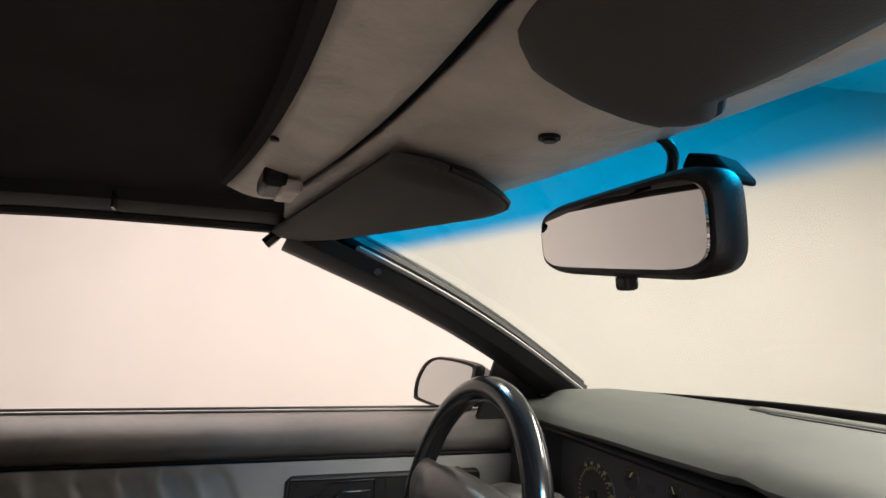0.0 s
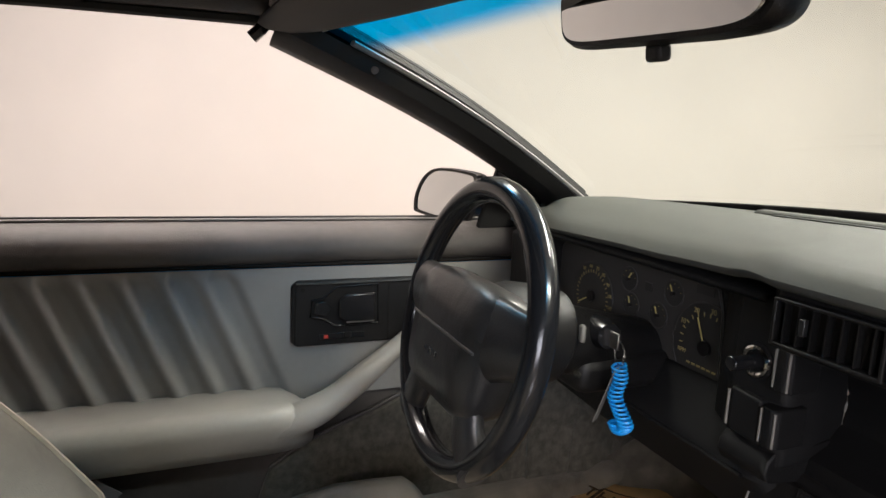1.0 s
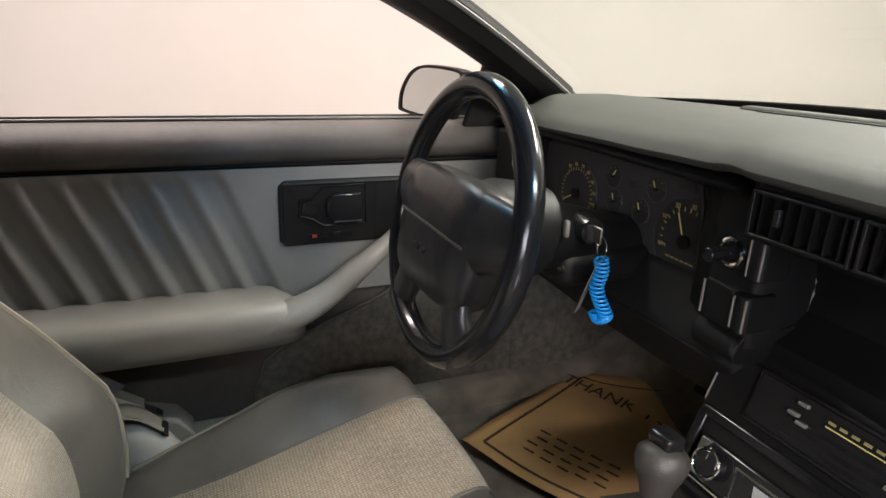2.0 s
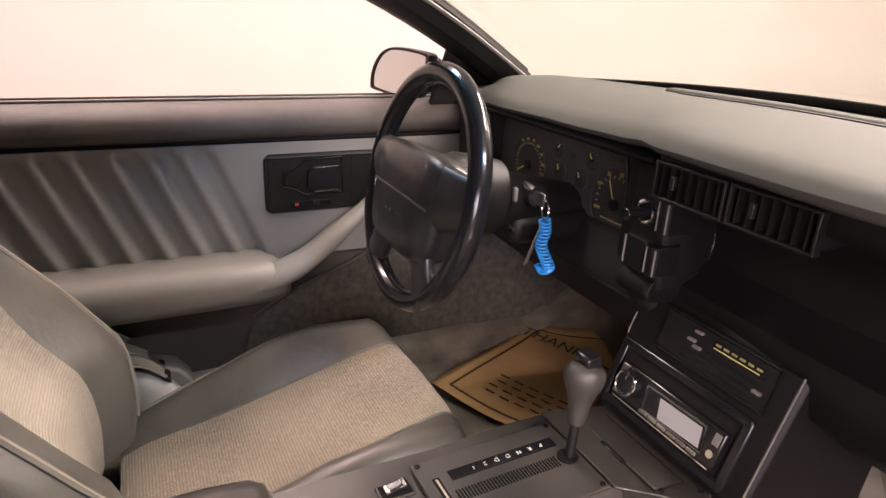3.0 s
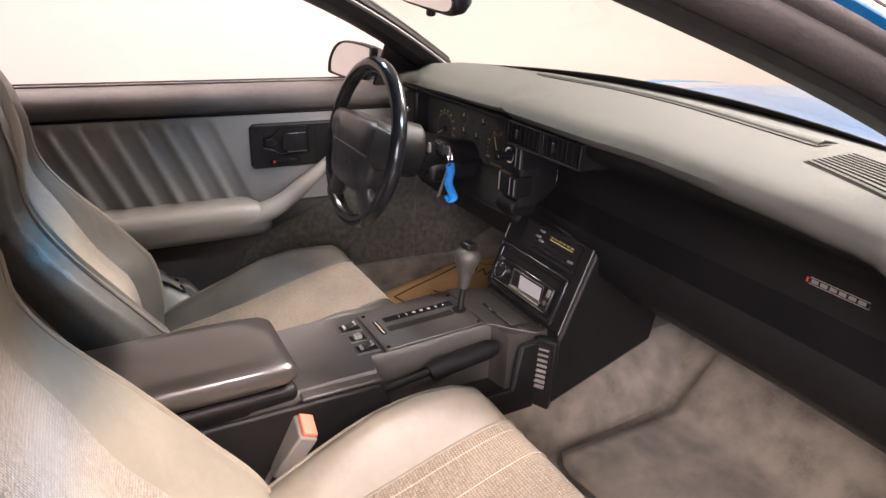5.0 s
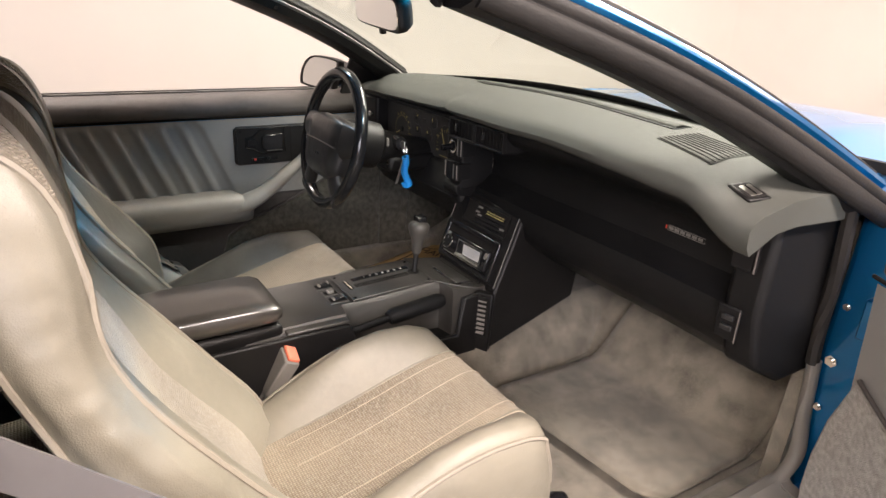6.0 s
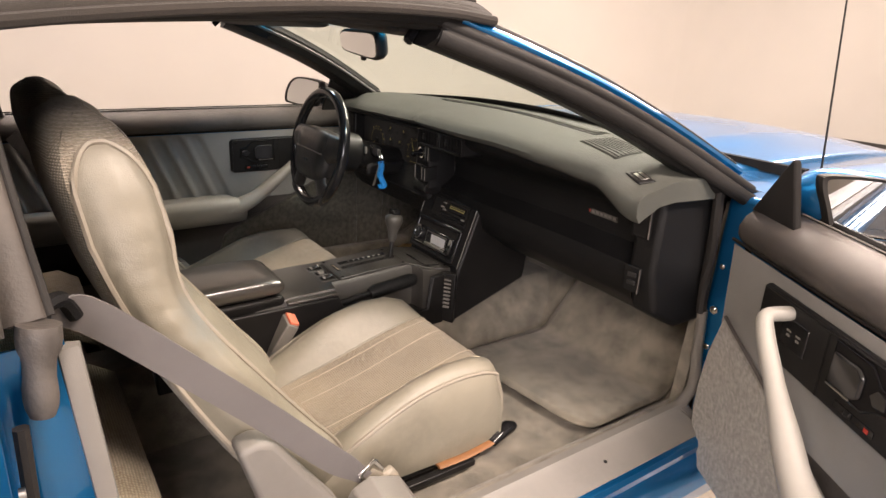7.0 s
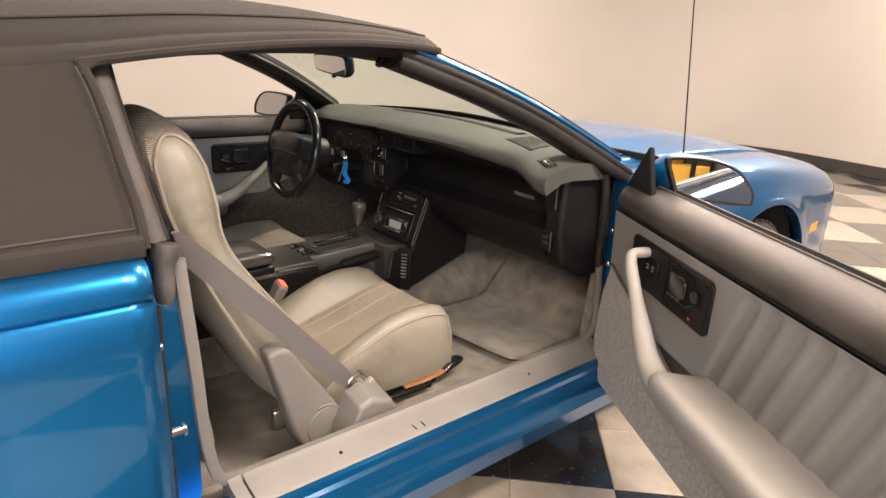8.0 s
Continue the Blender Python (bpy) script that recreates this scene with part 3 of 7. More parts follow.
# sills, jambs and rockers
for sx in SIDES:
    prof = ((0.80, 0.330), (0.872, 0.338), (0.884, 0.336), (0.889, 0.325), (0.886, 0.308), (0.893, 0.296), (0.905, 0.252), (0.910, 0.228),
            (0.902, 0.220), (0.885, 0.160), (0.862, 0.142), (0.78, 0.142))
    bm = loft(B(), [[(sx * x, y, z) for x, z in prof] for y in (0.10, 0.06, -0.3, -0.7, -1.1, -1.315)], True, True)
    part("rocker_panel", bm, PAINT, car, "metallic blue rocker panel with a sharp crease", 25)
    sill = B()
    sp = ((0.772, 0.300), (0.774, 0.356), (0.782, 0.366), (0.800, 0.368), (0.812, 0.358), (0.866, 0.346), (0.873, 0.340), (0.870, 0.330), (0.80, 0.318))
    loft(sill, [[(sx * x, y, z) for x, z in sp] for y in (-0.06, -0.105, -0.4, -0.8, -1.155)], True, True)
    s = part("sill_plate", sill, TRIM, car, "scuffed grey plastic sill plate", 30)
    for y in (-0.03, -1.16):
        cap = loft(B(), [[(sx * x, yy, z + 0.001) for x, z in sp] for yy in (y, y - 0.027)], True, True)
        part("sill_clip", cap, TRIM, s, angle=30)
    for y in (-0.735, -0.760):
        part("sill_seam", box(B(), (sx * 0.846, y, 0.3505), (0.034, 0.0016, 0.002)), RUBBER, s)
    for y in (-0.35, -0.95):
        part("sill_rivet", disc(B(), (sx * 0.838, y, 0.351), (0, 0, 1), 0.004, 0.003, 10), BLACK, s)
    # hinge pillar
    hp = B()
    poly(hp, [(sx * x, 0.022, z) for x, z in ((0.782, 0.30), (0.892, 0.30), (0.886, 0.45), (0.874, 0.60), (0.868, 0.72), (0.860, 0.865), (0.775, 0.865), (0.768, 0.6))], (0, 0.09, 0))
    h = part("hinge_pillar", hp, PAINT, car, "metallic blue door jamb with hinge and bolts", bevel=0.012, seg=3)
    for z, d in ((0.594, 0.011), (0.70, 0.007), (0.50, 0.008)):
        bm = disc(B(), (sx * 0.795, 0.024, z), (0, -1, 0), d, 0.008, 6)
        disc(bm, (sx * 0.795, 0.020, z), (0, -1, 0), d * 0.55, 0.008, 10)
        part("bolt", bm, CHROME, h, "bright hexagon bolt")
    for z in (0.70, 0.44):
        bm = box(B(), (sx * 0.845, 0.006, z), (0.03, 0.035, 0.07))
        tube(bm, [(sx * 0.858, -0.008, z - 0.045), (sx * 0.858, -0.008, z + 0.045)], 0.009, 10)
        part("hinge", bm, PAINT, h, "painted door hinge", bevel=0.004)
    # curved grey trim up the front of the opening, black seal above it
    path = curve([(sx * 0.793, -0.12, 0.352), (sx * 0.793, -0.045, 0.362), (sx * 0.792, 0.0, 0.40), (sx * 0.780, 0.012, 0.47), (sx * 0.772, 0.012, 0.585)], 24)
    part("kick_trim", tube(B(), path, 0.014, 10, flat=0.85), TRIM, car, "curved grey plastic kick trim")
    path = curve([(sx * 0.770, 0.008, 0.58), (sx * 0.768, 0.004, 0.68), (sx * 0.772, -0.004, 0.78), (sx * 0.775, -0.02, 0.875)], 16)
    part("door_seal", tube(B(), path, 0.012, 8), RUBBER, car, "black rubber door seal")
    # rear jamb
    bm = B()
    poly(bm, [(sx * x, -1.312, z) for x, z in ((0.785, 0.30), (0.893, 0.30), (0.899, 0.45), (0.893, 0.62), (0.886, 0.80), (0.86, 0.862), (0.80, 0.862), (0.79, 0.6))], (0, -0.06, 0))
    j = part("rear_jamb", bm, PAINT, car, "metallic blue rear door jamb", bevel=0.006)
    bm = disc(B(), (sx * 0.842, -1.312, 0.54), (0, 1, 0), 0.013, 0.006, 14)
    tube(bm, [(sx * 0.842, -1.31, 0.54), (sx * 0.842, -1.275, 0.54)], [0.008, 0.008], 12)
    disc(bm, (sx * 0.842, -1.275, 0.54), (0, 1, 0), 0.012, 0.006, 14)
    part("striker", bm, STEEL, j, "steel door striker bolt")
    part("latch_plate", disc(B(), (sx * 0.868, -1.308, 0.72), (0, 1, 0), 0.007, 0.006, 10), STEEL, j, "worn steel bolt")
    # flat grey strip up the rear of the opening
    run = curve([(-1.12, 0.358, 0), (-1.185, 0.364, 0), (-1.208, 0.40, 0), (-1.222, 0.50, 0), (-1.229, 0.63, 0), (-1.2435, 0.836, 0)], 28)
    rings = []
    for k, q in enumerate(run):
        t = (run[min(k + 1, 27)] - run[max(k - 1, 0)]).normalized()
        n2 = Vector((-t.y, t.x, 0)) * 0.0105
        rings.append([(sx * x, q.x + n2.x * g, q.y + n2.y * g) for x, g in ((0.790, -1.15), (0.800, -1.0), (0.803, 0.0), (0.800, 1.0), (0.790, 1.15), (0.784, 0.0))])
    part("pillar_trim", loft(B(), rings), TRIM, car, "flat grey plastic pillar strip", 50)
    path = curve([(sx * 0.806, -1.266, 0.872), (sx * 0.812, -1.273, 0.82), (sx * 0.816, -1.277, 0.772)], 10)
    part("corner_seal", tube(B(), path, [0.023, 0.024, 0.023, 0.018, 0.017, 0.017, 0.018, 0.018, 0.017, 0.013], 12, flat=0.85), POSTR0, car, "black rubber plug below the soft top post")
    part("jamb_side", poly(B(), [(sx * 0.786, y, z) for y, z in ((-1.232, 0.36), (-1.232, 0.60), (-1.246, 0.84), (-1.345, 0.84), (-1.345, 0.33), (-1.24, 0.33))], (sx * 0.004, 0, 0)), PAINT, j, "metallic blue side of the jamb")
    path = curve([(sx * 0.835, -1.297, 0.775), (sx * 0.842, -1.300, 0.66), (sx * 0.845, -1.300, 0.50), (sx * 0.842, -1.298, 0.36)], 16)
    part("jamb_seal", tube(B(), path, 0.008, 8), RUBBER, car, "dark rubber strip on the jamb")

# ---------------------------------------------------------------- windscreen frame
BASE_X, BASE_Y, BASE_Z = 0.765, 0.0, 0.905
HEAD_X, HEAD_Y, HEAD_Z = 0.575, -0.605, 1.178


def screen(u, v):
    """The windscreen from its foot (v = 0) to the header (v = 1)."""
    a = lerp(-1, 1, u)
    foot = Vector((a * BASE_X, lerp(0.215, BASE_Y, abs(a) ** 2.1), BASE_Z + 0.012 * (1 - a * a)))
    head = Vector((a * HEAD_X, lerp(-0.475, HEAD_Y, abs(a) ** 2.0), HEAD_Z + 0.030 * (1 - a * a)))
    p = foot.lerp(head, v)
    p.z += 0.022 * math.sin(math.pi * v)
    return p


bm = sheet(B(), lambda u, v: screen(u, 1.03 * v), 28, 16)
uv = bm.loops.layers.uv.new("UVMap")
bm.verts.ensure_lookup_table()
for k, vert in enumerate(bm.verts):
    for lp in vert.link_loops:
        lp[uv].uv = ((k % 29) / 28, (k // 29) / 16 * 1.03)
part("windscreen", bm, GLASS, car, "clear windscreen glass with a blue tint band along the top", 80)

part("screen_border", sheet(B(), lambda u, v: screen(lerp(0.01, 0.99, u), lerp(-0.05, lerp(0.055, 0.122, math.sin(math.pi * u)), v)) + Vector((0, -0.004, -0.004)), 30, 2), RUBBER, car, "black border along the foot of the windscreen", 60, solid=0.003)
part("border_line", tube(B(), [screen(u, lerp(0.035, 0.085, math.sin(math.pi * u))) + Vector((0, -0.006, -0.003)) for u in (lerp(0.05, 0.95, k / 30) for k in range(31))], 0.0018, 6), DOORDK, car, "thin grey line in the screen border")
for sx in SIDES:
    u = 1 if sx > 0 else 0
    edge = [screen(u, 1.055 * k / 14) for k in range(15)]
    # outer blue pillar skin, black seals and inner trim share the slanted edge
    rings = []
    for k, p in enumerate(edge):
        t = k / 14
        o = Vector((sx, 0.10, 0)).normalized()
        up = Vector((0, 0.42, 0.9)).normalized()
        rings.append([p + o * a + up * b for a, b in ((0.012, 0.014), (0.018, 0.023), (0.030, 0.021), (0.036, 0.012), (0.030, 0.002), (0.014, 0.002))])
    part("pillar_skin", loft(B(), rings), PAINT, car, "metallic blue windscreen pillar", 50)
    rings = []
    for k, p in enumerate(edge):
        t = k / 14
        o = Vector((sx, 0.10, 0)).normalized()
        up = Vector((0, 0.42, 0.9)).normalized()
        rings.append([p + o * a + up * b for a, b in ((-0.064 + 0.012 * t, -0.008), (-0.02, -0.003), (0.012, -0.005), (0.030, -0.005), (0.040, -0.012), (0.036, -0.034), (0.014, -0.048), (-0.02, -0.046), (-0.050, -0.030))])
    p_in = part("pillar_trim_inner", loft(B(), rings), BLACK, car, "black plastic windscreen pillar trim", 35)
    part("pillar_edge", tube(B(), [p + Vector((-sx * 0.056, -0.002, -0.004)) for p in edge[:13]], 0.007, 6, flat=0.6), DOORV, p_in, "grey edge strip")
    q = edge[11] + Vector((-sx * 0.052, -0.01, -0.02))
    part("screw_cap", disc(B(), q, (-sx, -0.25, -0.3), 0.006, 0.004, 10), GLOSSB, p_in)
    rings = []
    for p in [edge[0] + (edge[0] - edge[3]).normalized() * 0.05] + edge:
        rings.append([p + Vector((sx * (0.030 + 0.012 * math.cos(a)), 0, -0.004)) + Vector((0, 0.42, 0.9)) * 0.012 * math.sin(a) for a in (2 * math.pi * i / 8 for i in range(8))])
    foot = [edge[0] + (edge[0] - edge[3]).normalized() * g for g in (0.055, 0.028)]
    part("pillar_roll", tube(B(), [p + Vector((sx * 0.033, -0.004, -0.026)) for p in foot + edge], 0.012, 10, flat=1.4), RUBBER, car, "soft black rubber pillar roll", 60)
    part("drip_moulding", tube(B(), [p + Vector((sx * 0.012, 0.0115, 0.0235)) for p in edge], 0.0065, 8), RUBBER, car, "black drip moulding")
    part("screen_gasket", tube(B(), [p + Vector((-sx * 0.002, 0.004, 0.011)) for p in edge], 0.013, 8), RUBBER, car, "black rubber windscreen gasket")
    part("pillar_seal", loft(B(), rings), RUBBER, car, "black rubber pillar seal", 60)

# header: painted outside, grey vinyl inside, with latch blocks and a dark slit
def header_out(u, v):
    a = lerp(-1, 1, u)
    p = screen(u, 1.0)
    return (p.x * (1 + 0.04 * 1), p.y + lerp(0.03, -0.025, v), p.z + 0.012 + 0.020 * math.sin(math.pi * v / 1.4))


part("header_skin", sheet(B(), header_out, 24, 4), PAINT, car, "metallic blue windscreen header", 60, solid=0.006)


def slit_y(x):
    return -0.641 - 0.075 * (x / HEAD_X) ** 2 + 0.34 * max(0.0, abs(x) - 0.40)


def slit_z(x):
    return 1.206 - 0.012 * (x / HEAD_X) ** 2


def header_in(u, v):
    p = screen(lerp(0.015, 0.985, u), 0.998 - 0.022 * max(0.0, u - 0.5))
    y = lerp(p.y + 0.004, slit_y(p.x), v)
    z = lerp(p.z - 0.010, slit_z(p.x), v) - 0.008 * math.sin(math.pi * v)
    return (p.x, y, z)


hd = part("header_trim", sheet(B(), header_in, 28, 6), HEADER, car, "grey vinyl windscreen header trim", 60, solid=0.008)
bm = B()
disc(bm, (0.020, -0.549, 1.193), (0, 0, -1), 0.008, 0.006, 12)
disc(bm, (0.020, -0.549, 1.188), (0, 0, -1), 0.005, 0.003, 10)
part("trim_clip", bm, BLACK, hd, "dark trim clip")

# ---------------------------------------------------------------- soft top
POSTR = surf("worn_grey_rubber", (0.052, 0.044, 0.038), 0.6, var=0.3, coarse=14, bump=0.3, grain=200)
top = thing("soft_top", (0, -1.3, 1.2), "closed black canvas convertible top with stitched seams", "soft top")


def rail_x(y):
    return table(y, (-2.1, 0.60), (-1.3, 0.645), (-0.9, 0.635), (-0.60, 0.590))


def lip_z(y):
    """Lower edge of the canvas over the door opening."""
    return spline(y, (-1.95, 1.08), (-1.31, 1.155), (-1.18, 1.174), (-1.06, 1.186), (-0.88, 1.199), (-0.66, 1.201), (-0.53, 1.188))


def roof_z(a, y):
    """Height of the canvas at a share of its half width."""
    edge = lip_z(y) + 0.012
    crown = spline(y, (-1.95, 1.20), (-1.6, 1.268), (-1.2, 1.290), (-0.83, 1.281), (-0.60, 1.261), (-0.44, 1.244))
    return edge + (crown - edge) * (1 - abs(a) ** 3.8)


def roof(u, v):
    """Canvas roof between the rails; u across, v from header to rear."""
    a = lerp(-1, 1, u)
    y = lerp(-0.445 - 0.092 * a * a, -1.95, v)
    return (a * (rail_x(y) + 0.012), y, roof_z(a, y))


def roof_at(a, y):
    return Vector((a * (rail_x(y) + 0.012), y, roof_z(a, y)))


part("roof_canvas", sheet(B(), roof, 28, 36), CANVAS, top, angle=60, solid=0.004)
def roof_low(u, v):
    p = Vector(roof(u, lerp(0.09, 1, v)))
    return (p.x * 0.985, p.y, p.z - 0.018)
part("headliner", sheet(B(), roof_low, 20, 24), LINER, top, "black cloth headliner", 60, solid=0.004)


for sx in SIDES:
    u = 1 if sx > 0 else 0
    # side sail behind the door opening, from the rail down to the belt
    def sail(a, b):
        """Side canvas: a strip along the whole roof edge that drops to the belt behind the door opening."""
        c = b - 0.2 if b < 0.236 else lerp(0.036, 0.052, (b - 0.236) / 0.044) if b < 0.28 else lerp(0.052, 1.0, (b - 0.28) / 0.72)
        c = max(0.0, c)
        back = spline(c, (0.0, -1.340), (0.25, -1.325), (0.6, -1.316), (0.9, -1.305), (1.0, -1.308))
        y = lerp(table(b, (0.236, -0.545), (0.280, back)), lerp(-2.05, -2.15, c), a)
        yt = max(y, -1.95)
        if b < 0.2:
            return roof_at(sx * lerp(0.91, 0.994, b / 0.2), yt) + Vector((sx * 0.004 * b, 0, lerp(-0.007, 0.001, b / 0.2)))
        t = roof_at(sx, yt) + Vector((sx * 0.004, 0, 0.001))
        p = t.lerp(Vector((sx * 0.835, y, 0.872)), c)
        p.y = y
        p.x += sx * 0.020 * math.sin(math.pi * min(1, c * 1.05))
        p.z += 0.004 * math.sin(y * 12) * math.sin(math.pi * c)
        return p
    part("side_canvas", sheet(B(), sail, 30, 60), CANVAS, top, angle=80, solid=0.004)
    # hem along the belt and round the opening
    hem = [sail(k / 12, 0.985) + Vector((sx * 0.006, 0, 0.004)) for k in range(13)]
    part("belt_hem", tube(B(), hem, 0.013, 8, flat=1.5), CANVAS, top)
    seam = [sail(k / 12, 0.91) + Vector((sx * 0.0035, 0, 0)) for k in range(13)]
    part("hem_stitch", tube(B(), seam, 0.0018, 5), DOORDK, top)
    front = [sail(0.0, b) + Vector((sx * 0.002, 0.004, 0)) for b in (0.237, 0.246, 0.254, 0.261, 0.268, 0.275, 0.282, 0.290, 0.31, 0.35, 0.42, 0.55, 0.70, 0.85, 0.99)]
    part("opening_hem", tube(B(), curve(front, 70), 0.0085, 8), CANVAS, top)
    # the upper rear corner of the opening is rounded off by a canvas gusset with a piped edge
    apex = sail(0.0, 0.282)
    lead, tail = roof_at(sx, -1.262) + Vector((sx * 0.008, 0, -0.012)), sail(0.0, 0.335)
    arc = [lead.lerp(apex, w).lerp(apex.lerp(tail, w), w) + Vector((sx * 0.004, 0, 0)) for w in (k / 10 for k in range(11))]
    bm = B()
    hub = bm.verts.new(apex + Vector((sx * 0.003, -0.004, 0.004)))
    rim_v = [bm.verts.new(p) for p in arc]
    for a, b in zip(rim_v, rim_v[1:]):
        bm.faces.new((hub, a, b))
    part("corner_gusset", bm, CANVAS, top, "canvas gusset in the corner of the opening", 60, solid=0.004)
    part("gusset_piping", tube(B(), arc, 0.006, 8), CANVAS, top)
    bm = B()
    for k, p in enumerate(curve([q + Vector((sx * 0.008, -0.012, 0.004)) for q in front[8:]], 120)):
        if k % 2 == 0:
            box(bm, p, (0.0016, 0.0016, 0.0035))
    part("opening_stitch", bm, DOORDK, top)
    # long seam over the roof edge
    run = []
    for k in range(26):
        v = k / 25 * 0.95
        p = Vector(roof(0.5 + sx * 0.434, v))
        run.append(p + Vector((0, 0, 0.003)))
    part("roof_seam", tube(B(), run, 0.005, 6, flat=0.6), CANVAS, top, "raised stitched seam")
    # rail with its weatherstrip
    ys = [lerp(-0.60, -1.30, k / 24) for k in range(25)]
    z0 = lambda y: spline(y, (-1.30, 1.162), (-1.15, 1.177), (-0.90, 1.188), (-0.60, 1.184))
    bm = B()
    loft(bm, [[(sx * (rail_x(y) + a), y, z0(y) + b) for a, b in ((-0.072, 0.036), (-0.062, 0.010), (-0.040, -0.002), (0.0, -0.003), (0.012, 0.0), (0.014, 0.006), (0.004, 0.014), (-0.05, 0.040))] for y in ys])
    rl = part("side_rail", bm, BLACK, top, "black top rail", 40)
    part("rail_seal", tube(B(), [(sx * (rail_x(y) - 0.008), y, z0(y) - 0.004) for y in ys], 0.010, 8), RUBBER, rl, "black rubber rail seal")
    skirt = loft(B(), [[roof_at(sx, y), Vector((sx * (rail_x(y) + 0.021), y, lip_z(y) + 0.004)), Vector((sx * (rail_x(y) + 0.020), y, lip_z(y) - 0.002))] for y in (lerp(-0.545, -1.30, k / 28) for k in range(29))], False, False)
    part("side_skirt", skirt, CANVAS, top, "canvas skirt over the rail", 60, solid=0.004)
    # two soft rubber rolls show between the canvas edge and the rail
    for drop, out, r in ((0.004, 0.010, 0.0085), (0.016, 0.006, 0.0085)):
        part("rail_roll", tube(B(), [(sx * (rail_x(y) + out), y, max(lip_z(y) - drop, z0(y) + 0.002)) for y in (lerp(-0.56, -1.30, k / 24) for k in range(25))], r, 8), RUBBER, rl)
    part("canvas_piping", tube(B(), [(sx * (rail_x(y) + 0.022), y, lip_z(y) - 0.001) for y in (lerp(-0.545, -1.29, k / 28) for k in range(29))], 0.0045, 6), CANVAS, top)
    part("rail_lip", tube(B(), [(sx * (rail_x(y) + 0.013), y, z0(y) + 0.006) for y in ys], 0.006, 6), RUBBER, rl)
    bm = B()
    box(bm, (sx * 0.585, -0.885, z0(-0.885) + 0.006), (0.080, 0.004, 0.022))
    part("rail_joint", bm, GLOSSB, rl)
    # rear post of the rail behind the door glass line
    post = curve([(sx * 0.628, -1.306, 1.158), (sx * 0.672, -1.303, 1.085), (sx * 0.732, -1.294, 0.985), (sx * 0.790, -1.280, 0.868)], 16)
    part("rear_post", tube(B(), post, 0.010, 14, flat=2.3, up=(0, 1, 0)), POSTR, top, "black rubber covered rear post", 50)
    part("post_seal", tube(B(), [p + Vector((-sx * 0.010, 0.024, 0)) for p in post], 0.007, 8), RUBBER, top)
    # latch between top and header
    lx = sx * 0.305
    latch = part("header_latch", box(B(), (lx, -0.703, 1.196), (0.082, 0.026, 0.022)), BLACK, top, "black top latch", bevel=0.006)
    part("latch_lever", box(B(), (lx, -0.686, 1.188), (0.076, 0.022, 0.014), None), HEADER, latch, "grey latch lever", bevel=0.003)
    part("latch_hook", tube(B(), curve([(sx * 0.555, -0.655, 1.185), (sx * 0.558, -0.668, 1.166), (sx * 0.562, -0.682, 1.152)], 8), 0.009, 6), GLOSSB, latch)


def bow(u, v):
    """The front bow of the top, wrapped in grey vinyl."""
    x = lerp(-0.72, 0.72, u) * HEAD_X
    rear = -0.712 - 0.062 * (x / HEAD_X) ** 2
    return (x, lerp(slit_y(x) - 0.010, rear, v), slit_z(x) + lerp(0.002, 0.012, v) - 0.005 * math.sin(math.pi * v))


part("front_bow", sheet(B(), bow, 26, 6), HEADER, top, "grey vinyl covered front bow", 60, solid=0.012)
rim = [Vector(bow(k / 24, 1.0)) + Vector((0, -0.006, 0.004)) for k in range(25)]
part("bow_edge", tube(B(), rim, 0.010, 6), LINER, top)
for a in (0.30, 0.70):
    part("bow_stud", disc(B(), Vector(bow(a, 0.985)) + Vector((0, 0, -0.006)), (0, 0, -1), 0.004, 0.004, 8), BLACK, top)

# rear window panel closes the back
part("rear_canvas", sheet(B(), lambda u, v: (lerp(-0.60, 0.60, u) * lerp(1, 1.28, v), lerp(-1.95, -2.22, v), lerp(1.165, 0.872, v) + 0.03 * (1 - (2 * u - 1) ** 2) * (1 - v)), 12, 8), CANVAS, top, angle=60, solid=0.005)

# ---------------------------------------------------------------- sun visors and mirror
def visor(sx, drop):
    """A padded visor hung below the header."""
    v = thing("sun_visor", (sx * 0.33, -0.58, 1.17), "padded dark grey vinyl sun visor folded up under the header", "sun visor", "sun visors")
    n = 26
    def outline(a):
        back = 0.040 if sx > 0 else 0.0
        x = lerp(0.075 if sx < 0 else 0.110, 0.545, a if sx < 0 else a ** 1.7)
        front = spline(x, (0.075, -0.585), (0.10, -0.535), (0.15, -0.495), (0.25, -0.515), (0.47, -0.590), (0.545, -0.640)) - back * table(x, (0.12, 0.0), (0.165, 1.0), (0.26, 0.9), (0.38, 0.3))
        rear = -0.636 - 0.085 * (x - 0.07)
        if sx > 0:
            rear = spline(x, (0.110, -0.540), (0.114, -0.565), (0.121, -0.590), (0.136, -0.621), (0.155, -0.643), (0.185, -0.658), (0.545, -0.690))
        return x, front, max(0.02, front - rear)
    rings = []
    for k in range(n):
        a = k / (n - 1)
        x, fy, d = outline(a)
        tilt = drop
        ring = []
        for i in range(14):
            q = 2 * math.pi * i / 14
            cy, cz = math.cos(q), math.sin(q)
            yy = fy - d / 2 - d / 2 * math.copysign(abs(cy) ** 0.6, cy)
            zz = 1.180 + 0.011 * math.copysign(abs(cz) ** 0.8, cz) * (0.35 if k in (0, n - 1) else 1) - tilt * (yy - fy + d) + 0.006 * (1 - a) - 0.010 * a
            ring.append((sx * x, yy, zz))
        rings.append(ring)
    part("pad", loft(B(), rings), VISOR, v, angle=50)
    part("pivot_rod", tube(B(), [(sx * 0.535, -0.628, 1.174), (sx * 0.565, -0.640, 1.182)], 0.006, 8), BLACK, v)
    part("edge_piping", tube(B(), [Vector(rings[k][7]) for k in range(n)], 0.003, 6), BLACK, v)


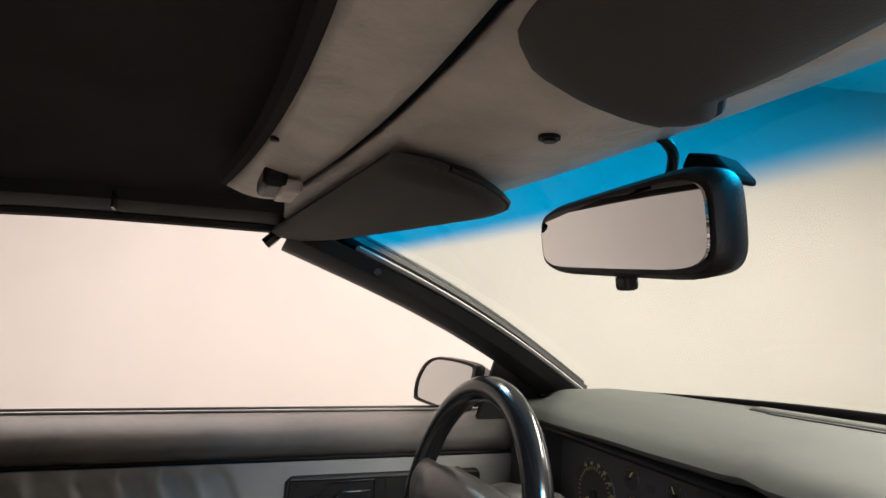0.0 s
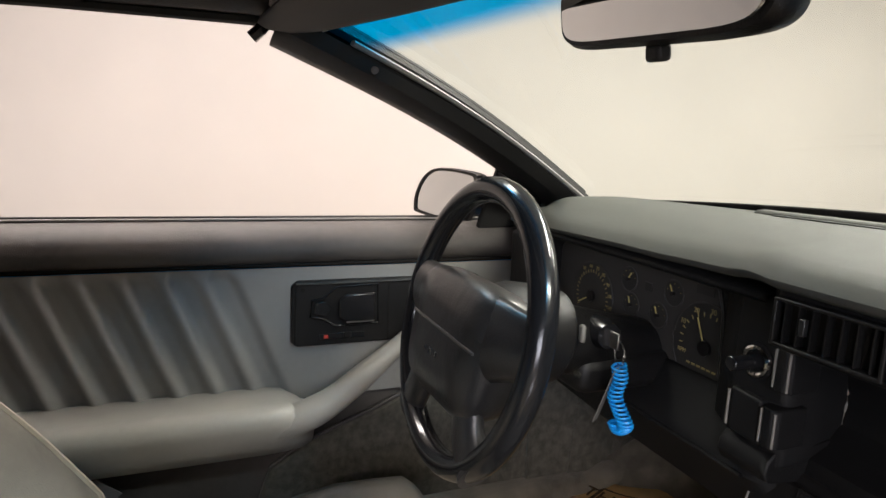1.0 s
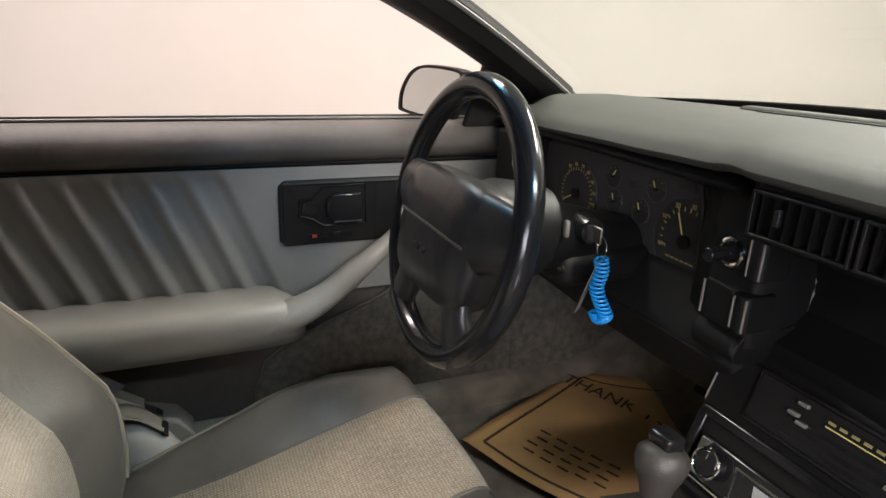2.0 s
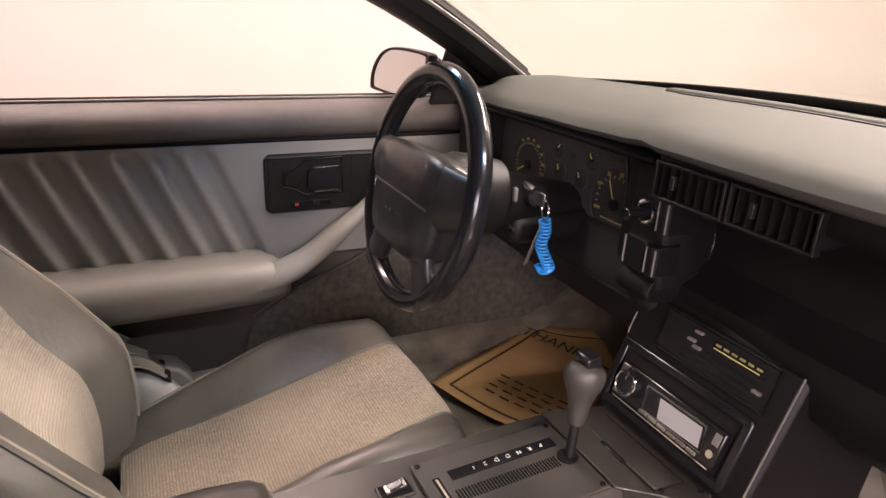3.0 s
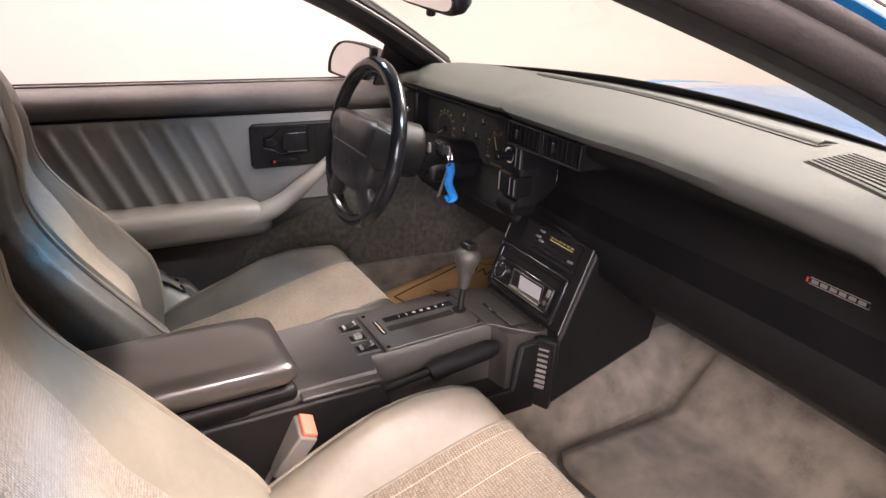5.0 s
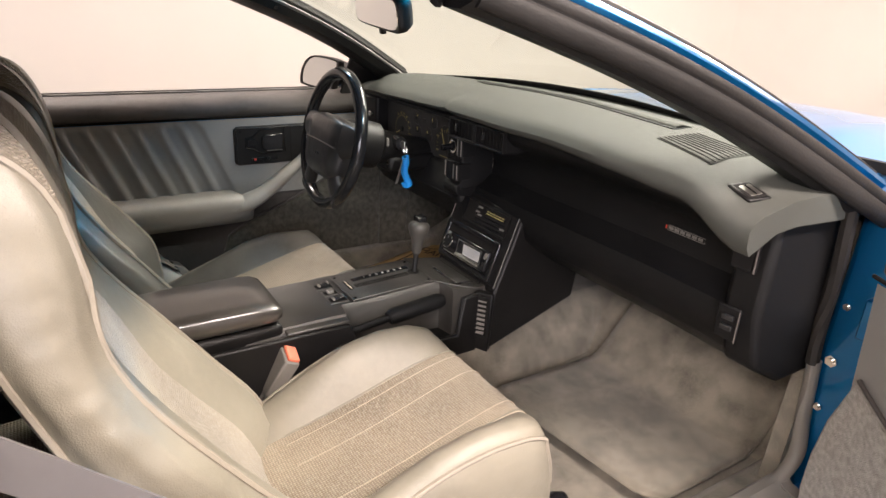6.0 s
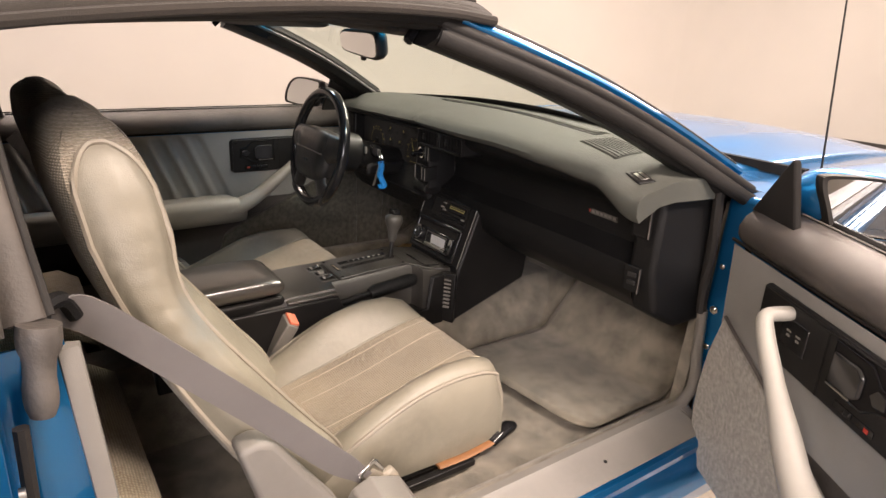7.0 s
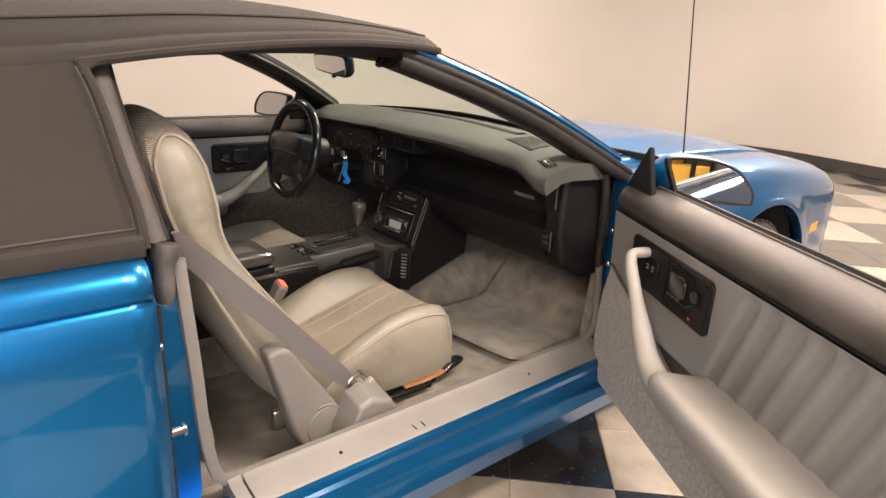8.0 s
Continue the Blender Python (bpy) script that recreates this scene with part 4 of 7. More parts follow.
visor(-1, 0.10)
visor(1, 0.02)

rv = thing("rear_view_mirror", (0.0, -0.45, 1.13), "black rear-view mirror hanging from the windscreen header", "mirror")
MF = axes((0.001, -0.480, 1.1295), (0.985, -0.06, -0.035), (0.03, -0.135, 1.0))


def mirror_ring(w, h, z, n=40, k=0.29, shift=0.0):
    out = []
    for i in range(n):
        a = 2 * math.pi * i / n
        c, s = math.cos(a), math.sin(a)
        x = math.copysign(abs(c) ** k, c) * w * 1.06
        out.append(MF @ Vector((x, math.copysign(abs(s) ** 0.5, s) * h * 0.98 * (1 + 0.12 * x / w) + shift, z)))
    return out


bm = loft(B(), [mirror_ring(0.106, 0.0305, 0.004), mirror_ring(0.110, 0.034, -0.002), mirror_ring(0.109, 0.033, -0.016), mirror_ring(0.090, 0.027, -0.034), mirror_ring(0.05, 0.016, -0.042)])
part("housing", bm, BLACK, rv, angle=45)
bm = loft(B(), [mirror_ring(0.1015, 0.0275, 0.0045), mirror_ring(0.101, 0.027, 0.0062)])
part("mirror_glass", bm, MIRROR, rv, "silvered mirror glass")
part("tab", box(B(), (0.0, -0.038, -0.008), (0.016, 0.012, 0.012), MF), BLACK, rv, bevel=0.003)
bm = tube(B(), curve([MF @ Vector((0.0, 0.02, -0.04)), MF @ Vector((0.020, 0.042, -0.040)), Vector((0.040, -0.462, 1.190)), Vector((0.034, -0.485, 1.206))], 12), 0.0042, 8)
part("arm", bm, BLACK, rv, "thin black mirror arm")
bm = B()
LM = axes(MF @ Vector((0.064, 0.036, -0.044)), (0.95, 0.0, -0.22), (0.2, 0.1, 0.95)) @ Matrix.Scale(0.78, 4)
poly(bm, [LM @ Vector(p) for p in ((-0.032, -0.002, -0.016), (-0.028, 0.013, -0.016), (0.004, 0.012, -0.016), (0.030, -0.004, -0.016), (0.031, -0.010, -0.016), (0.0, -0.008, -0.016))], LM.to_3x3() @ Vector((0, 0, 0.030)))
part("map_lamp", bm, SHADE, rv, "small black wedge-shaped map lamp", bevel=0.003)

# ---------------------------------------------------------------- cabin tub
bm = B()
poly(bm, [(-0.80, y, z) for y, z in ((-2.05, 0.30), (-1.20, 0.235), (-0.15, 0.247), (0.10, 0.262), (0.36, 0.55), (0.40, 0.55), (0.14, 0.22), (-1.20, 0.17), (-2.05, 0.17))], (1.60, 0, 0))
part("cabin_carpet", bm, CARPET, car, "light grey loop carpet on the cabin floor", 30)
part("firewall", box(B(), (0, 0.40, 0.70), (1.50, 0.02, 0.36)), SHADE, car)
bm = B()
loft(bm, [[(x, y, z) for x, z in ((-0.19, 0.20), (-0.13, 0.34), (-0.06, 0.40), (0.06, 0.40), (0.13, 0.34), (0.19, 0.20))] for y in (0.32, -0.25, -0.8, -1.2)])
part("tunnel_carpet", bm, CARPET, car, "light grey carpet over the tunnel", 40)
for sx in SIDES:
    part("sill_carpet", poly(B(), [(sx * 0.70, y, z) for y, z in ((-1.25, 0.20), (0.16, 0.20), (0.16, 0.305), (-1.25, 0.305))], (sx * 0.075, 0, 0)), CARPET, car, bevel=0.02, seg=3)
    # the driver's kick panel and flap carry the footwell shade in their colour
    part("kick_panel", poly(B(), [(sx * 0.735, y, z) for y, z in ((0.0, 0.28), (0.36, 0.45), (0.36, 0.84), (0.05, 0.84), (0.03, 0.60))], (sx * 0.03, 0, 0)), SHADECARPET if sx < 0 else CARPET, car, "carpeted kick panel")
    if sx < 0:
        part("kick_flap", poly(B(), [(-0.742, y, z) for y, z in ((-0.10, 0.27), (0.05, 0.27), (0.05, 0.84), (-0.10, 0.84))], (-0.018, 0, 0)), SHADECARPET, car, "carpeted flap before the door")
    part("side_trim_rear", box(B(), (sx * 0.79, -1.75, 0.56), (0.03, 0.80, 0.52)), DARKPAD, car, bevel=0.01)
    if sx > 0:
        seam = tube(B(), curve([(0.268, 0.245, 0.424), (0.300, 0.190, 0.362), (0.320, 0.143, 0.312)], 12), 0.003, 6)
        part("carpet_seam", seam, SHADE, car)

# ---------------------------------------------------------------- dashboard
dash = thing("dashboard", (0, -0.05, 0.75), "grey-green padded dashboard with a black lower face", "dashboard")


def ws_y(x):
    return 0.20 - 0.20 * min(1, abs(x) / 0.765) ** 2.1


def lip(x):
    """Where the pad's lip stands: its y and z."""
    y = table(x, (-0.75, -0.17), (-0.60, -0.215), (-0.30, -0.222), (-0.14, -0.228), (-0.06, -0.258), (0.16, -0.262), (0.30, -0.252), (0.62, -0.262), (0.76, -0.285))
    z = table(x, (-0.75, 0.885), (-0.55, 0.900), (-0.30, 0.907), (-0.16, 0.912), (-0.09, 0.920), (0.20, 0.920), (0.50, 0.914), (0.62, 0.908), (0.76, 0.880))
    return y, z


def pad_section(x):
    y, z = lip(x)
    thick = table(x, (-0.7, 0.016), (-0.1, 0.018), (0.2, 0.022), (0.60, 0.030), (0.76, 0.046))
    w = ws_y(x)
    up = table(x, (0.58, 0.0), (0.77, 0.030))
    top_ = table(abs(x), (0, 0.942), (0.6, 0.936), (0.78, 0.905))
    return [(w + 0.02, top_ - 0.012), (w - 0.03, top_ - 0.004), (lerp(w, y, 0.35), top_ + 0.001), (lerp(w, y, 0.65), top_), (y + 0.07, lerp(top_, z, 0.25)),
            (y + 0.03, z + 0.012), (y + 0.010, z + 0.004), (y, z - 0.008), (y + 0.002, z - thick * 0.7), (y + 0.012, z - thick), (y + 0.07, z - thick - 0.004 + up), (y + 0.12, z - thick + up), (w, top_ - 0.05)]


xs = sorted({round(lerp(-0.755, 0.772, i / 60), 4) for i in range(61)})
part("pad", loft(B(), [[(x, y, z) for y, z in pad_section(x)] for x in xs]), PAD, dash, "grey-green grained vinyl dash pad", 50)

def pad_top(x, y):
    """Height of the pad's upper skin."""
    sec = pad_section(x)[:8]
    for (ya, za), (yb, zb) in zip(sec, sec[1:]):
        if ya >= y >= yb:
            return lerp(za, zb, (ya - y) / (ya - yb))
    return sec[0][1]


# slot and side grilles set into the pad
def groove(x, k):
    """The long defroster channel: k = 0 along its front edge, 1 along its rear."""
    y = spline(x, (-0.31, 0.006), (-0.10, 0.026), (0.09, 0.020), (0.25, -0.004), (0.42, -0.036)) + 0.040 * k
    return Vector((x, y, pad_top(x, y)))


# shade in the channel's front and end is laid on in dark vinyl
part("channel_shade", sheet(B(), lambda u, v: groove(lerp(-0.30, 0.42, u), 0.34 * v) + Vector((0, 0, 0.0010)), 40, 3), DARKPAD, dash, "dark strip for the shade in the defroster channel", 60, solid=0.001)
part("channel_end", tube(B(), [groove(0.421, k / 6) + Vector((0, 0, -0.0006)) for k in range(7)], [0.001, 0.003, 0.003, 0.003, 0.003, 0.002, 0.001], 6), DARKPAD, dash)
part("channel_back", loft(B(), [[groove(x, k) + Vector((0, 0, dz)) for k, dz in ((0.30, 0.0), (0.46, 0.0040), (0.9, 0.0050), (1.7, 0.0))] for x in (lerp(-0.34, 0.415, k / 30) for k in range(31))], False, False), PAD, dash, "raised ledge behind the channel", 60, solid=0.002)
for sx in (1,):
    grille = part("speaker_grille", sheet(B(), lambda u, v: (sx * lerp(0.466, 0.628, u), lerp(-0.020, -0.134, v) - 0.06 * u, pad_top(sx * lerp(0.466, 0.628, u), lerp(-0.020, -0.134, v) - 0.06 * u) + 0.0006), 10, 8), PAD, dash, "slatted speaker grille in the pad", solid=0.001)
    for k in range(10):
        y = -0.024 - 0.0118 * k
        row = [(lerp(0.470, 0.624, q / 6), y - 0.06 * q / 6) for q in range(7)]
        part("grille_slot", tube(B(), [(sx * gx, gy, pad_top(sx * gx, gy) + 0.0016) for gx, gy in row], 0.0018, 6, flat=0.5), SHADE, grille)
VM = Matrix.Translation((0.714, -0.212, pad_top(0.714, -0.212) + 0.0005)) @ Matrix.Rotation(0.20, 4, "Y") @ Matrix.Rotation(0.15, 4, "X") @ Matrix.Rotation(-0.25, 4, "Z")
v = part("end_vent", box(B(), (0, 0, 0), (0.052, 0.040, 0.006), VM), BLACK, dash, "small black demister vent on the pad", bevel=0.003)
part("vent_well", box(B(), (0, 0, 0.0028), (0.040, 0.029, 0.001), VM), SHADE, v)
part("vent_blade", box(B(), (0, 0, 0.0035), (0.030, 0.022, 0.0012), VM @ Matrix.Rotation(0.10, 4, "X")), STEEL, v, "dull silver vent blade", bevel=0.0005)
part("blade_rib", box(B(), (0, 0.001, 0.0045), (0.028, 0.002, 0.002), VM), BLACK, v)

# passenger face with glove compartment
FACE = ((-0.205, 0.912), (-0.232, 0.900), (-0.230, 0.882), (-0.205, 0.860), (-0.150, 0.838), (-0.112, 0.805), (-0.105, 0.765), (-0.108, 0.735), (-0.135, 0.716), (-0.160, 0.705), (-0.166, 0.680), (-0.150, 0.628), (-0.06, 0.560), (0.10, 0.545))
bm = loft(B(), [[(x, y + d, z + e) for y, z in FACE] for x, d, e in ((-0.088, 0.012, 0.0), (0.135, 0.0, 0), (0.16, 0, 0), (0.30, 0, 0), (0.50, -0.002, 0), (0.66, -0.008, -0.002), (0.70, -0.012, -0.004))], False, False)
part("glove_face", bm, DARKPAD, dash, "black grained glove compartment face", 45)
badge = part("badge", box(B(), (0, 0, 0), (0.094, 0.012, 0.003), axes((0.548, -0.1085, 0.771), (1, -0.03, -0.012), (0, 0.05, 1))), BLACK, dash, bevel=0.001)
bm = B()
MB = axes((0.548, -0.1105, 0.771), (1, -0.03, -0.012), (0, 0.05, 1))
box(bm, (-0.0445, 0, 0.001), (0.0024, 0.0075, 0.0012), MB)
part("badge_flash", bm, DULLRED, badge)
part("badge_rim", tube(B(), [MB @ Vector((x, y, 0.0008)) for x, y in ((-0.0405, -0.0048), (0.0445, -0.0048), (0.0445, 0.0048), (-0.0405, 0.0048))], 0.0007, 6, closed=True), TRIM, badge, "thin silver badge rim")
for k in range(6):
    part("badge_mark", box(B(), (-0.033 + 0.0135 * k, 0, 0.0008), (0.0105, 0.0058, 0.0012), MB), TRIM, badge, "pale raised badge bar", bevel=0.0006)

# right end of the dash
poly_ = [(0.745, y, z) for y, z in ((-0.172, 0.890), (-0.178, 0.70), (-0.150, 0.600), (-0.06, 0.55), (0.08, 0.55), (0.08, 0.89))]
part("end_panel", poly(B(), [(0.690, y, z) for _, y, z in poly_], (0.066, 0, 0)), DARKPAD, dash, "black end panel of the dash", bevel=0.012, seg=3)
part("end_vent_housing", poly(B(), [(0.688, y, z) for y, z in ((-0.182, 0.850), (-0.181, 0.772), (-0.12, 0.772), (-0.12, 0.850))], (0.046, 0, 0)), DARKPAD, dash, "black side vent in a recess", bevel=0.004)
part("vent_recess", box(B(), (0.711, -0.1815, 0.812), (0.036, 0.003, 0.064)), SHADE, dash)
part("vent_trim", tube(B(), [(0.7335, -0.184, 0.845), (0.7335, -0.183, 0.776)], 0.0018, 6), DOORDK, dash)
sw = part("switch_box", box(B(), (0.708, -0.1805, 0.678), (0.042, 0.006, 0.060)), DARKPAD, dash, "small black switch box", bevel=0.003)
part("box_rim", tube(B(), [(0.729, -0.186, 0.706), (0.729, -0.186, 0.650)], 0.0014, 6), DOORDK, sw)
for z in (0.690, 0.672):
    part("switch", box(B(), (0.711, -0.187, z), (0.020, 0.005, 0.009)), SATIN, sw, bevel=0.001)

# centre vents
vb = B()
poly(vb, [(-0.070, y, z) for y, z in ((-0.240, 0.905), (-0.244, 0.846), (-0.225, 0.838), (-0.12, 0.838), (-0.12, 0.905))], (0.205, 0, 0))
part("vent_surround", vb, DARKPAD, dash, "black centre vent surround", bevel=0.008, seg=3)
for x0 in (-0.058, 0.054):
    bm = B()
    w_, h_ = 0.104, 0.043
    M = Matrix.Translation((x0 + w_ / 2, -0.249, 0.8735))
    for c, s in (((0, 0, h_ / 2), (w_ + 0.004, 0.012, 0.0035)), ((0, 0, -h_ / 2), (w_ + 0.004, 0.012, 0.0035)), ((-w_ / 2, 0, 0), (0.0035, 0.012, h_)), ((w_ / 2, 0, 0), (0.0035, 0.012, h_))):
        box(bm, c, s, M)
    vt = part("air_vent", bm, BLACK, dash, "black slatted air vent", bevel=0.001)
    part("vent_back", box(B(), (0, 0.006, 0), (w_ - 0.004, 0.002, h_ - 0.004), M), SHADE, vt)
    for k in range(7):
        part("slat", box(B(), (-0.042 + 0.014 * k, -0.000, 0), (0.0018, 0.009, h_ - 0.005), M @ Matrix.Translation((0, 0.001, 0))), BLACK, vt)
    part("vent_tab", box(B(), (-0.02, -0.006, 0.002), (0.006, 0.006, 0.016), M), SATIN, vt, bevel=0.001)

# instrument binnacle: a flat panel set back under a dark hood
part("cluster_hood", loft(B(), [[(x, y, z) for y, z in ((-0.205, 0.888), (-0.213, 0.880), (-0.205, 0.874), (-0.148, 0.862), (-0.10, 0.862), (-0.10, 0.888))] for x in (-0.66, -0.5, -0.3, -0.11)]), DARKPAD, dash, "black underside of the cluster hood", bevel=0.004)
CLY = -0.145
cl = part("instrument_panel", poly(B(), [(x, CLY, z) for x, z in ((-0.60, 0.850), (-0.58, 0.864), (-0.235, 0.866), (-0.216, 0.848), (-0.208, 0.755), (-0.222, 0.738), (-0.60, 0.730))], (0, 0.03, 0)), DIAL, dash, "dark grey instrument panel with round gauges", bevel=0.003)


def gauge(x, z, r, a0, a1, ticks, needle, label):
    g = part("gauge", disc(B(), (x, CLY, z), (0, -1, 0), r, 0.0015, 28), DIALDK, cl, label)
    part("gauge_rim", tube(B(), [(x + r * math.cos(a), CLY - 0.0015, z + r * math.sin(a)) for a in (2 * math.pi * i / 28 for i in range(28))], 0.0012, 5, closed=True), DIAL, g)
    bm = B()
    for k in range(ticks):
        a = lerp(a0, a1, k / (ticks - 1))
        m = Matrix.Translation((x, CLY - 0.0018, z)) @ Matrix.Rotation(a, 4, "Y")
        box(bm, (0, 0, r * 0.74), (r * 0.02 + 0.0004, 0.0006, r * 0.09), m)
    part("tick", bm, YELLOWD, g)
    m = Matrix.Translation((x, CLY - 0.004, z)) @ Matrix.Rotation(needle, 4, "Y")
    part("needle", box(B(), (0, 0, r * 0.34), (0.0018, 0.001, r * 0.68), m), YELLOW, g)
    part("needle_hub", disc(B(), (x, CLY - 0.002, z), (0, -1, 0), r * 0.17, 0.004, 12), BLACK, g)
    return g


def numerals(g, x, z, r, a0, a1, words, size):
    for k, word in enumerate(words):
        a = lerp(a0, a1, k / (len(words) - 1))
        lettering("numeral", word, size, axes((x + r * math.sin(a), CLY - 0.0018, z + r * math.cos(a)), (1, 0, 0), (0, 0, 1)), YELLOWD, g, 0.0003)


g = gauge(-0.496, 0.782, 0.056, -2.1, 2.1, 25, -2.05, "round speedometer")
numerals(g, -0.496, 0.782, 0.049, -0.55, 1.75, ("50", "60", "70", "80", "90", "100", "110"), 0.0085)
g = gauge(-0.241, 0.775, 0.060, -1.9, 0.55, 11, -0.42, "round rev counter")
numerals(g, -0.241, 0.775, 0.0505, -1.05, 0.14, ("10", "20", "30"), 0.010)
lettering("legend", "RPM", 0.008, axes((-0.281, CLY - 0.003, 0.761), (1, 0, 0), (0, 0, 1)), YELLOWD, g, 0.0003)
for x, z, nd in ((-0.405, 0.831, 0.6), (-0.308, 0.832, -0.5), (-0.396, 0.793, -0.3), (-0.335, 0.793, -0.4)):
    gauge(x, z, 0.0185, -1.3, 1.3, 5, nd, "small round gauge")
for x, z, w in ((-0.360, 0.829, 0.014), (-0.252, 0.850, 0.030)):
    part("warning_lamp", box(B(), (x, CLY - 0.001, z), (w, 0.002, 0.012)), DIALDK, cl, "dark warning lamp window")
for k in range(6):
    part("legend_bar", box(B(), (-0.268 + 0.009 * k, CLY - 0.0015, 0.7475), (0.0065, 0.001, 0.0028)), YELLOWD, cl)
part("panel_rim", tube(B(), curve([(-0.60, -0.150, 0.864), (-0.40, -0.151, 0.866), (-0.245, -0.152, 0.864), (-0.218, -0.152, 0.845), (-0.211, -0.152, 0.80), (-0.208, -0.152, 0.748)], 30), 0.0028, 6), SATIN, cl)
# surround that comes forward from the panel to the pod
part("panel_surround", loft(B(), [[(-0.212, -0.140, z), (-0.205, -0.150, z), (-0.190, -0.172, z), (-0.160, -0.188, z), (-0.135, -0.196, z), (-0.135, -0.12, z)] for z in (0.885, 0.86, 0.80, 0.735, 0.715)]), DARKPAD, dash, "black surround beside the instruments", 60)

# headlamp switch pod right of the cluster, dimmer pod left of it
pod = part("switch_pod", poly(B(), [(x, y, 0.700) for x, y in ((-0.150, -0.188), (-0.148, -0.198), (-0.102, -0.203), (-0.078, -0.200), (-0.073, -0.190), (-0.086, -0.08), (-0.15, -0.08))], (0, 0, 0.182)), DARKPAD, dash, "black switch pod", bevel=0.005, seg=3)
part("knob_plate", disc(B(), (-0.113, -0.2015, 0.809), (0, -1, 0), 0.0205, 0.002, 24), GLOSSB, pod)
part("knob_ring", tube(B(), [(-0.113 + 0.0150 * math.cos(a), -0.2055, 0.809 + 0.0150 * math.sin(a)) for a in (2 * math.pi * i / 28 for i in range(28))], 0.0026, 6, closed=True), CHROME, pod, "bright ring round the knob")
part("knob", tube(B(), [(-0.113, -0.201, 0.809), (-0.116, -0.218, 0.808), (-0.118, -0.236, 0.807)], [0.008, 0.0075, 0.0085], 16), GLOSSB, pod, "black push-pull knob", bevel=0.0015)
for z0_, z1_, f in ((0.834, 0.787, -0.204), (0.771, 0.728, -0.214)):
    bm = loft(B(), [[(x, f + d, z) for x, d in ((-0.092, 0.010), (-0.089, 0.000), (-0.083, -0.005), (-0.073, -0.006), (-0.068, 0.000), (-0.068, 0.04), (-0.092, 0.04))] for z in (z1_, z1_ + 0.003, z0_ - 0.003, z0_)])
    part("pod_boss", bm, DARKPAD, pod, "rounded black boss", 35, bevel=0.002)
    for x, y in ((-0.0875, -0.003), (-0.0695, -0.0045)):
        part("boss_rib", tube(B(), [(x, f + y, z0_ - 0.003), (x, f + y, z1_ + 0.003)], 0.0014, 6), TRIM, pod, "pale edge line")
part("pod_block", poly(B(), [(x, y, 0.722) for x, y in ((-0.140, -0.19), (-0.138, -0.208), (-0.094, -0.212), (-0.090, -0.19))], (0, 0, 0.050)), DARKPAD, pod, "black lower block", bevel=0.003)
part("block_edge", tube(B(), [(-0.1385, -0.209, 0.768), (-0.1385, -0.209, 0.727)], 0.0016, 6), TRIM, pod, "pale edge line")
# foot of the pod, a rounded ledge that turns into the knee panel
foot = loft(B(), [[(x, y, z) for y, z in ((-0.10, 0.722), (-0.200, 0.718), (-0.209, 0.708), (-0.211, 0.696), (-0.204, 0.684), (-0.10, 0.672))] for x in (-0.145, -0.125, -0.088, -0.080, -0.078)])
part("pod_foot", foot, DARKPAD, pod, "rounded black ledge", 50, bevel=0.004)
# the highlight along this corner is drawn as a pale rib
part("corner_glint", tube(B(), curve([(-0.0835, -0.093, 0.800), (-0.0835, -0.093, 0.742), (-0.082, -0.098, 0.726)], 10), 0.0026, 6), TRIM, dash, "pale corner line standing for a highlight")
part("corner_flare", tube(B(), curve([(-0.083, -0.100, 0.712), (-0.082, -0.106, 0.700), (-0.086, -0.115, 0.692)], 8), 0.0030, 6), SATIN, dash)
lp = part("dimmer_pod", loft(B(), [[(x, y, z) for x, z in ((-0.72, 0.862), (-0.60, 0.868), (-0.60, 0.74), (-0.72, 0.74))] for y in (-0.185, -0.11)]), BLACK, dash, "black light switch pod", bevel=0.008)
bm = disc(B(), (-0.618, -0.19, 0.812), (0, -1, 0), 0.009, 0.012, 14)
part("dimmer_knob", bm, CHROME, lp, "small bright knob", bevel=0.002)

# knee panel below the cluster
KP = ((-0.146, 0.738), (-0.156, 0.725), (-0.170, 0.700), (-0.188, 0.682), (-0.192, 0.670), (-0.184, 0.656), (-0.165, 0.610), (-0.10, 0.585), (0.05, 0.58))
part("knee_panel", loft(B(), [[(x, y + d, z) for y, z in KP] for x, d in ((-0.74, 0.05), (-0.6, 0.012), (-0.4, 0), (-0.2, 0), (-0.12, 0), (-0.10, 0.006), (-0.09, 0.02))], False, False), DARKPAD, dash, "black knee panel below the instruments", 45, solid=0.006)
part("knee_crease", tube(B(), [(-0.60, -0.186, 0.670), (-0.3, -0.196, 0.670), (-0.12, -0.196, 0.670)], 0.003, 6), DARKPAD, dash)

# ---------------------------------------------------------------- centre console
con = thing("centre_console", (0.0, -0.5, 0.40), "black plastic centre console with gear selector and armrest", "console")
# radio stack: a wedge whose face leans forward
ST, SB = Vector((0, -0.166, 0.682)), Vector((0, -0.228, 0.512))
SX0, SX1 = -0.120, 0.142
prof = ((-0.150, 0.690), (-0.162, 0.684), (-0.226, 0.514), (-0.232, 0.498), (-0.250, 0.345), (0.03, 0.440), (0.06, 0.66))
part("stack_body", poly(B(), [(SX0, y, z) for y, z in prof], (SX1 - SX0, 0, 0)), BLACK, con, "black wedge-shaped radio stack", bevel=0.006)
FM = axes(((SX0 + SX1) / 2, (ST.y + SB.y) / 2 - 0.002, (ST.z + SB.z) / 2 + 0.001), (1, 0, 0), (0, ST.y - SB.y, ST.z - SB.z))
FH = (ST - SB).length


def fbox(bm, x, y, z, w, h, d):
    return box(bm, (x, y, z), (w, h, d), FM)


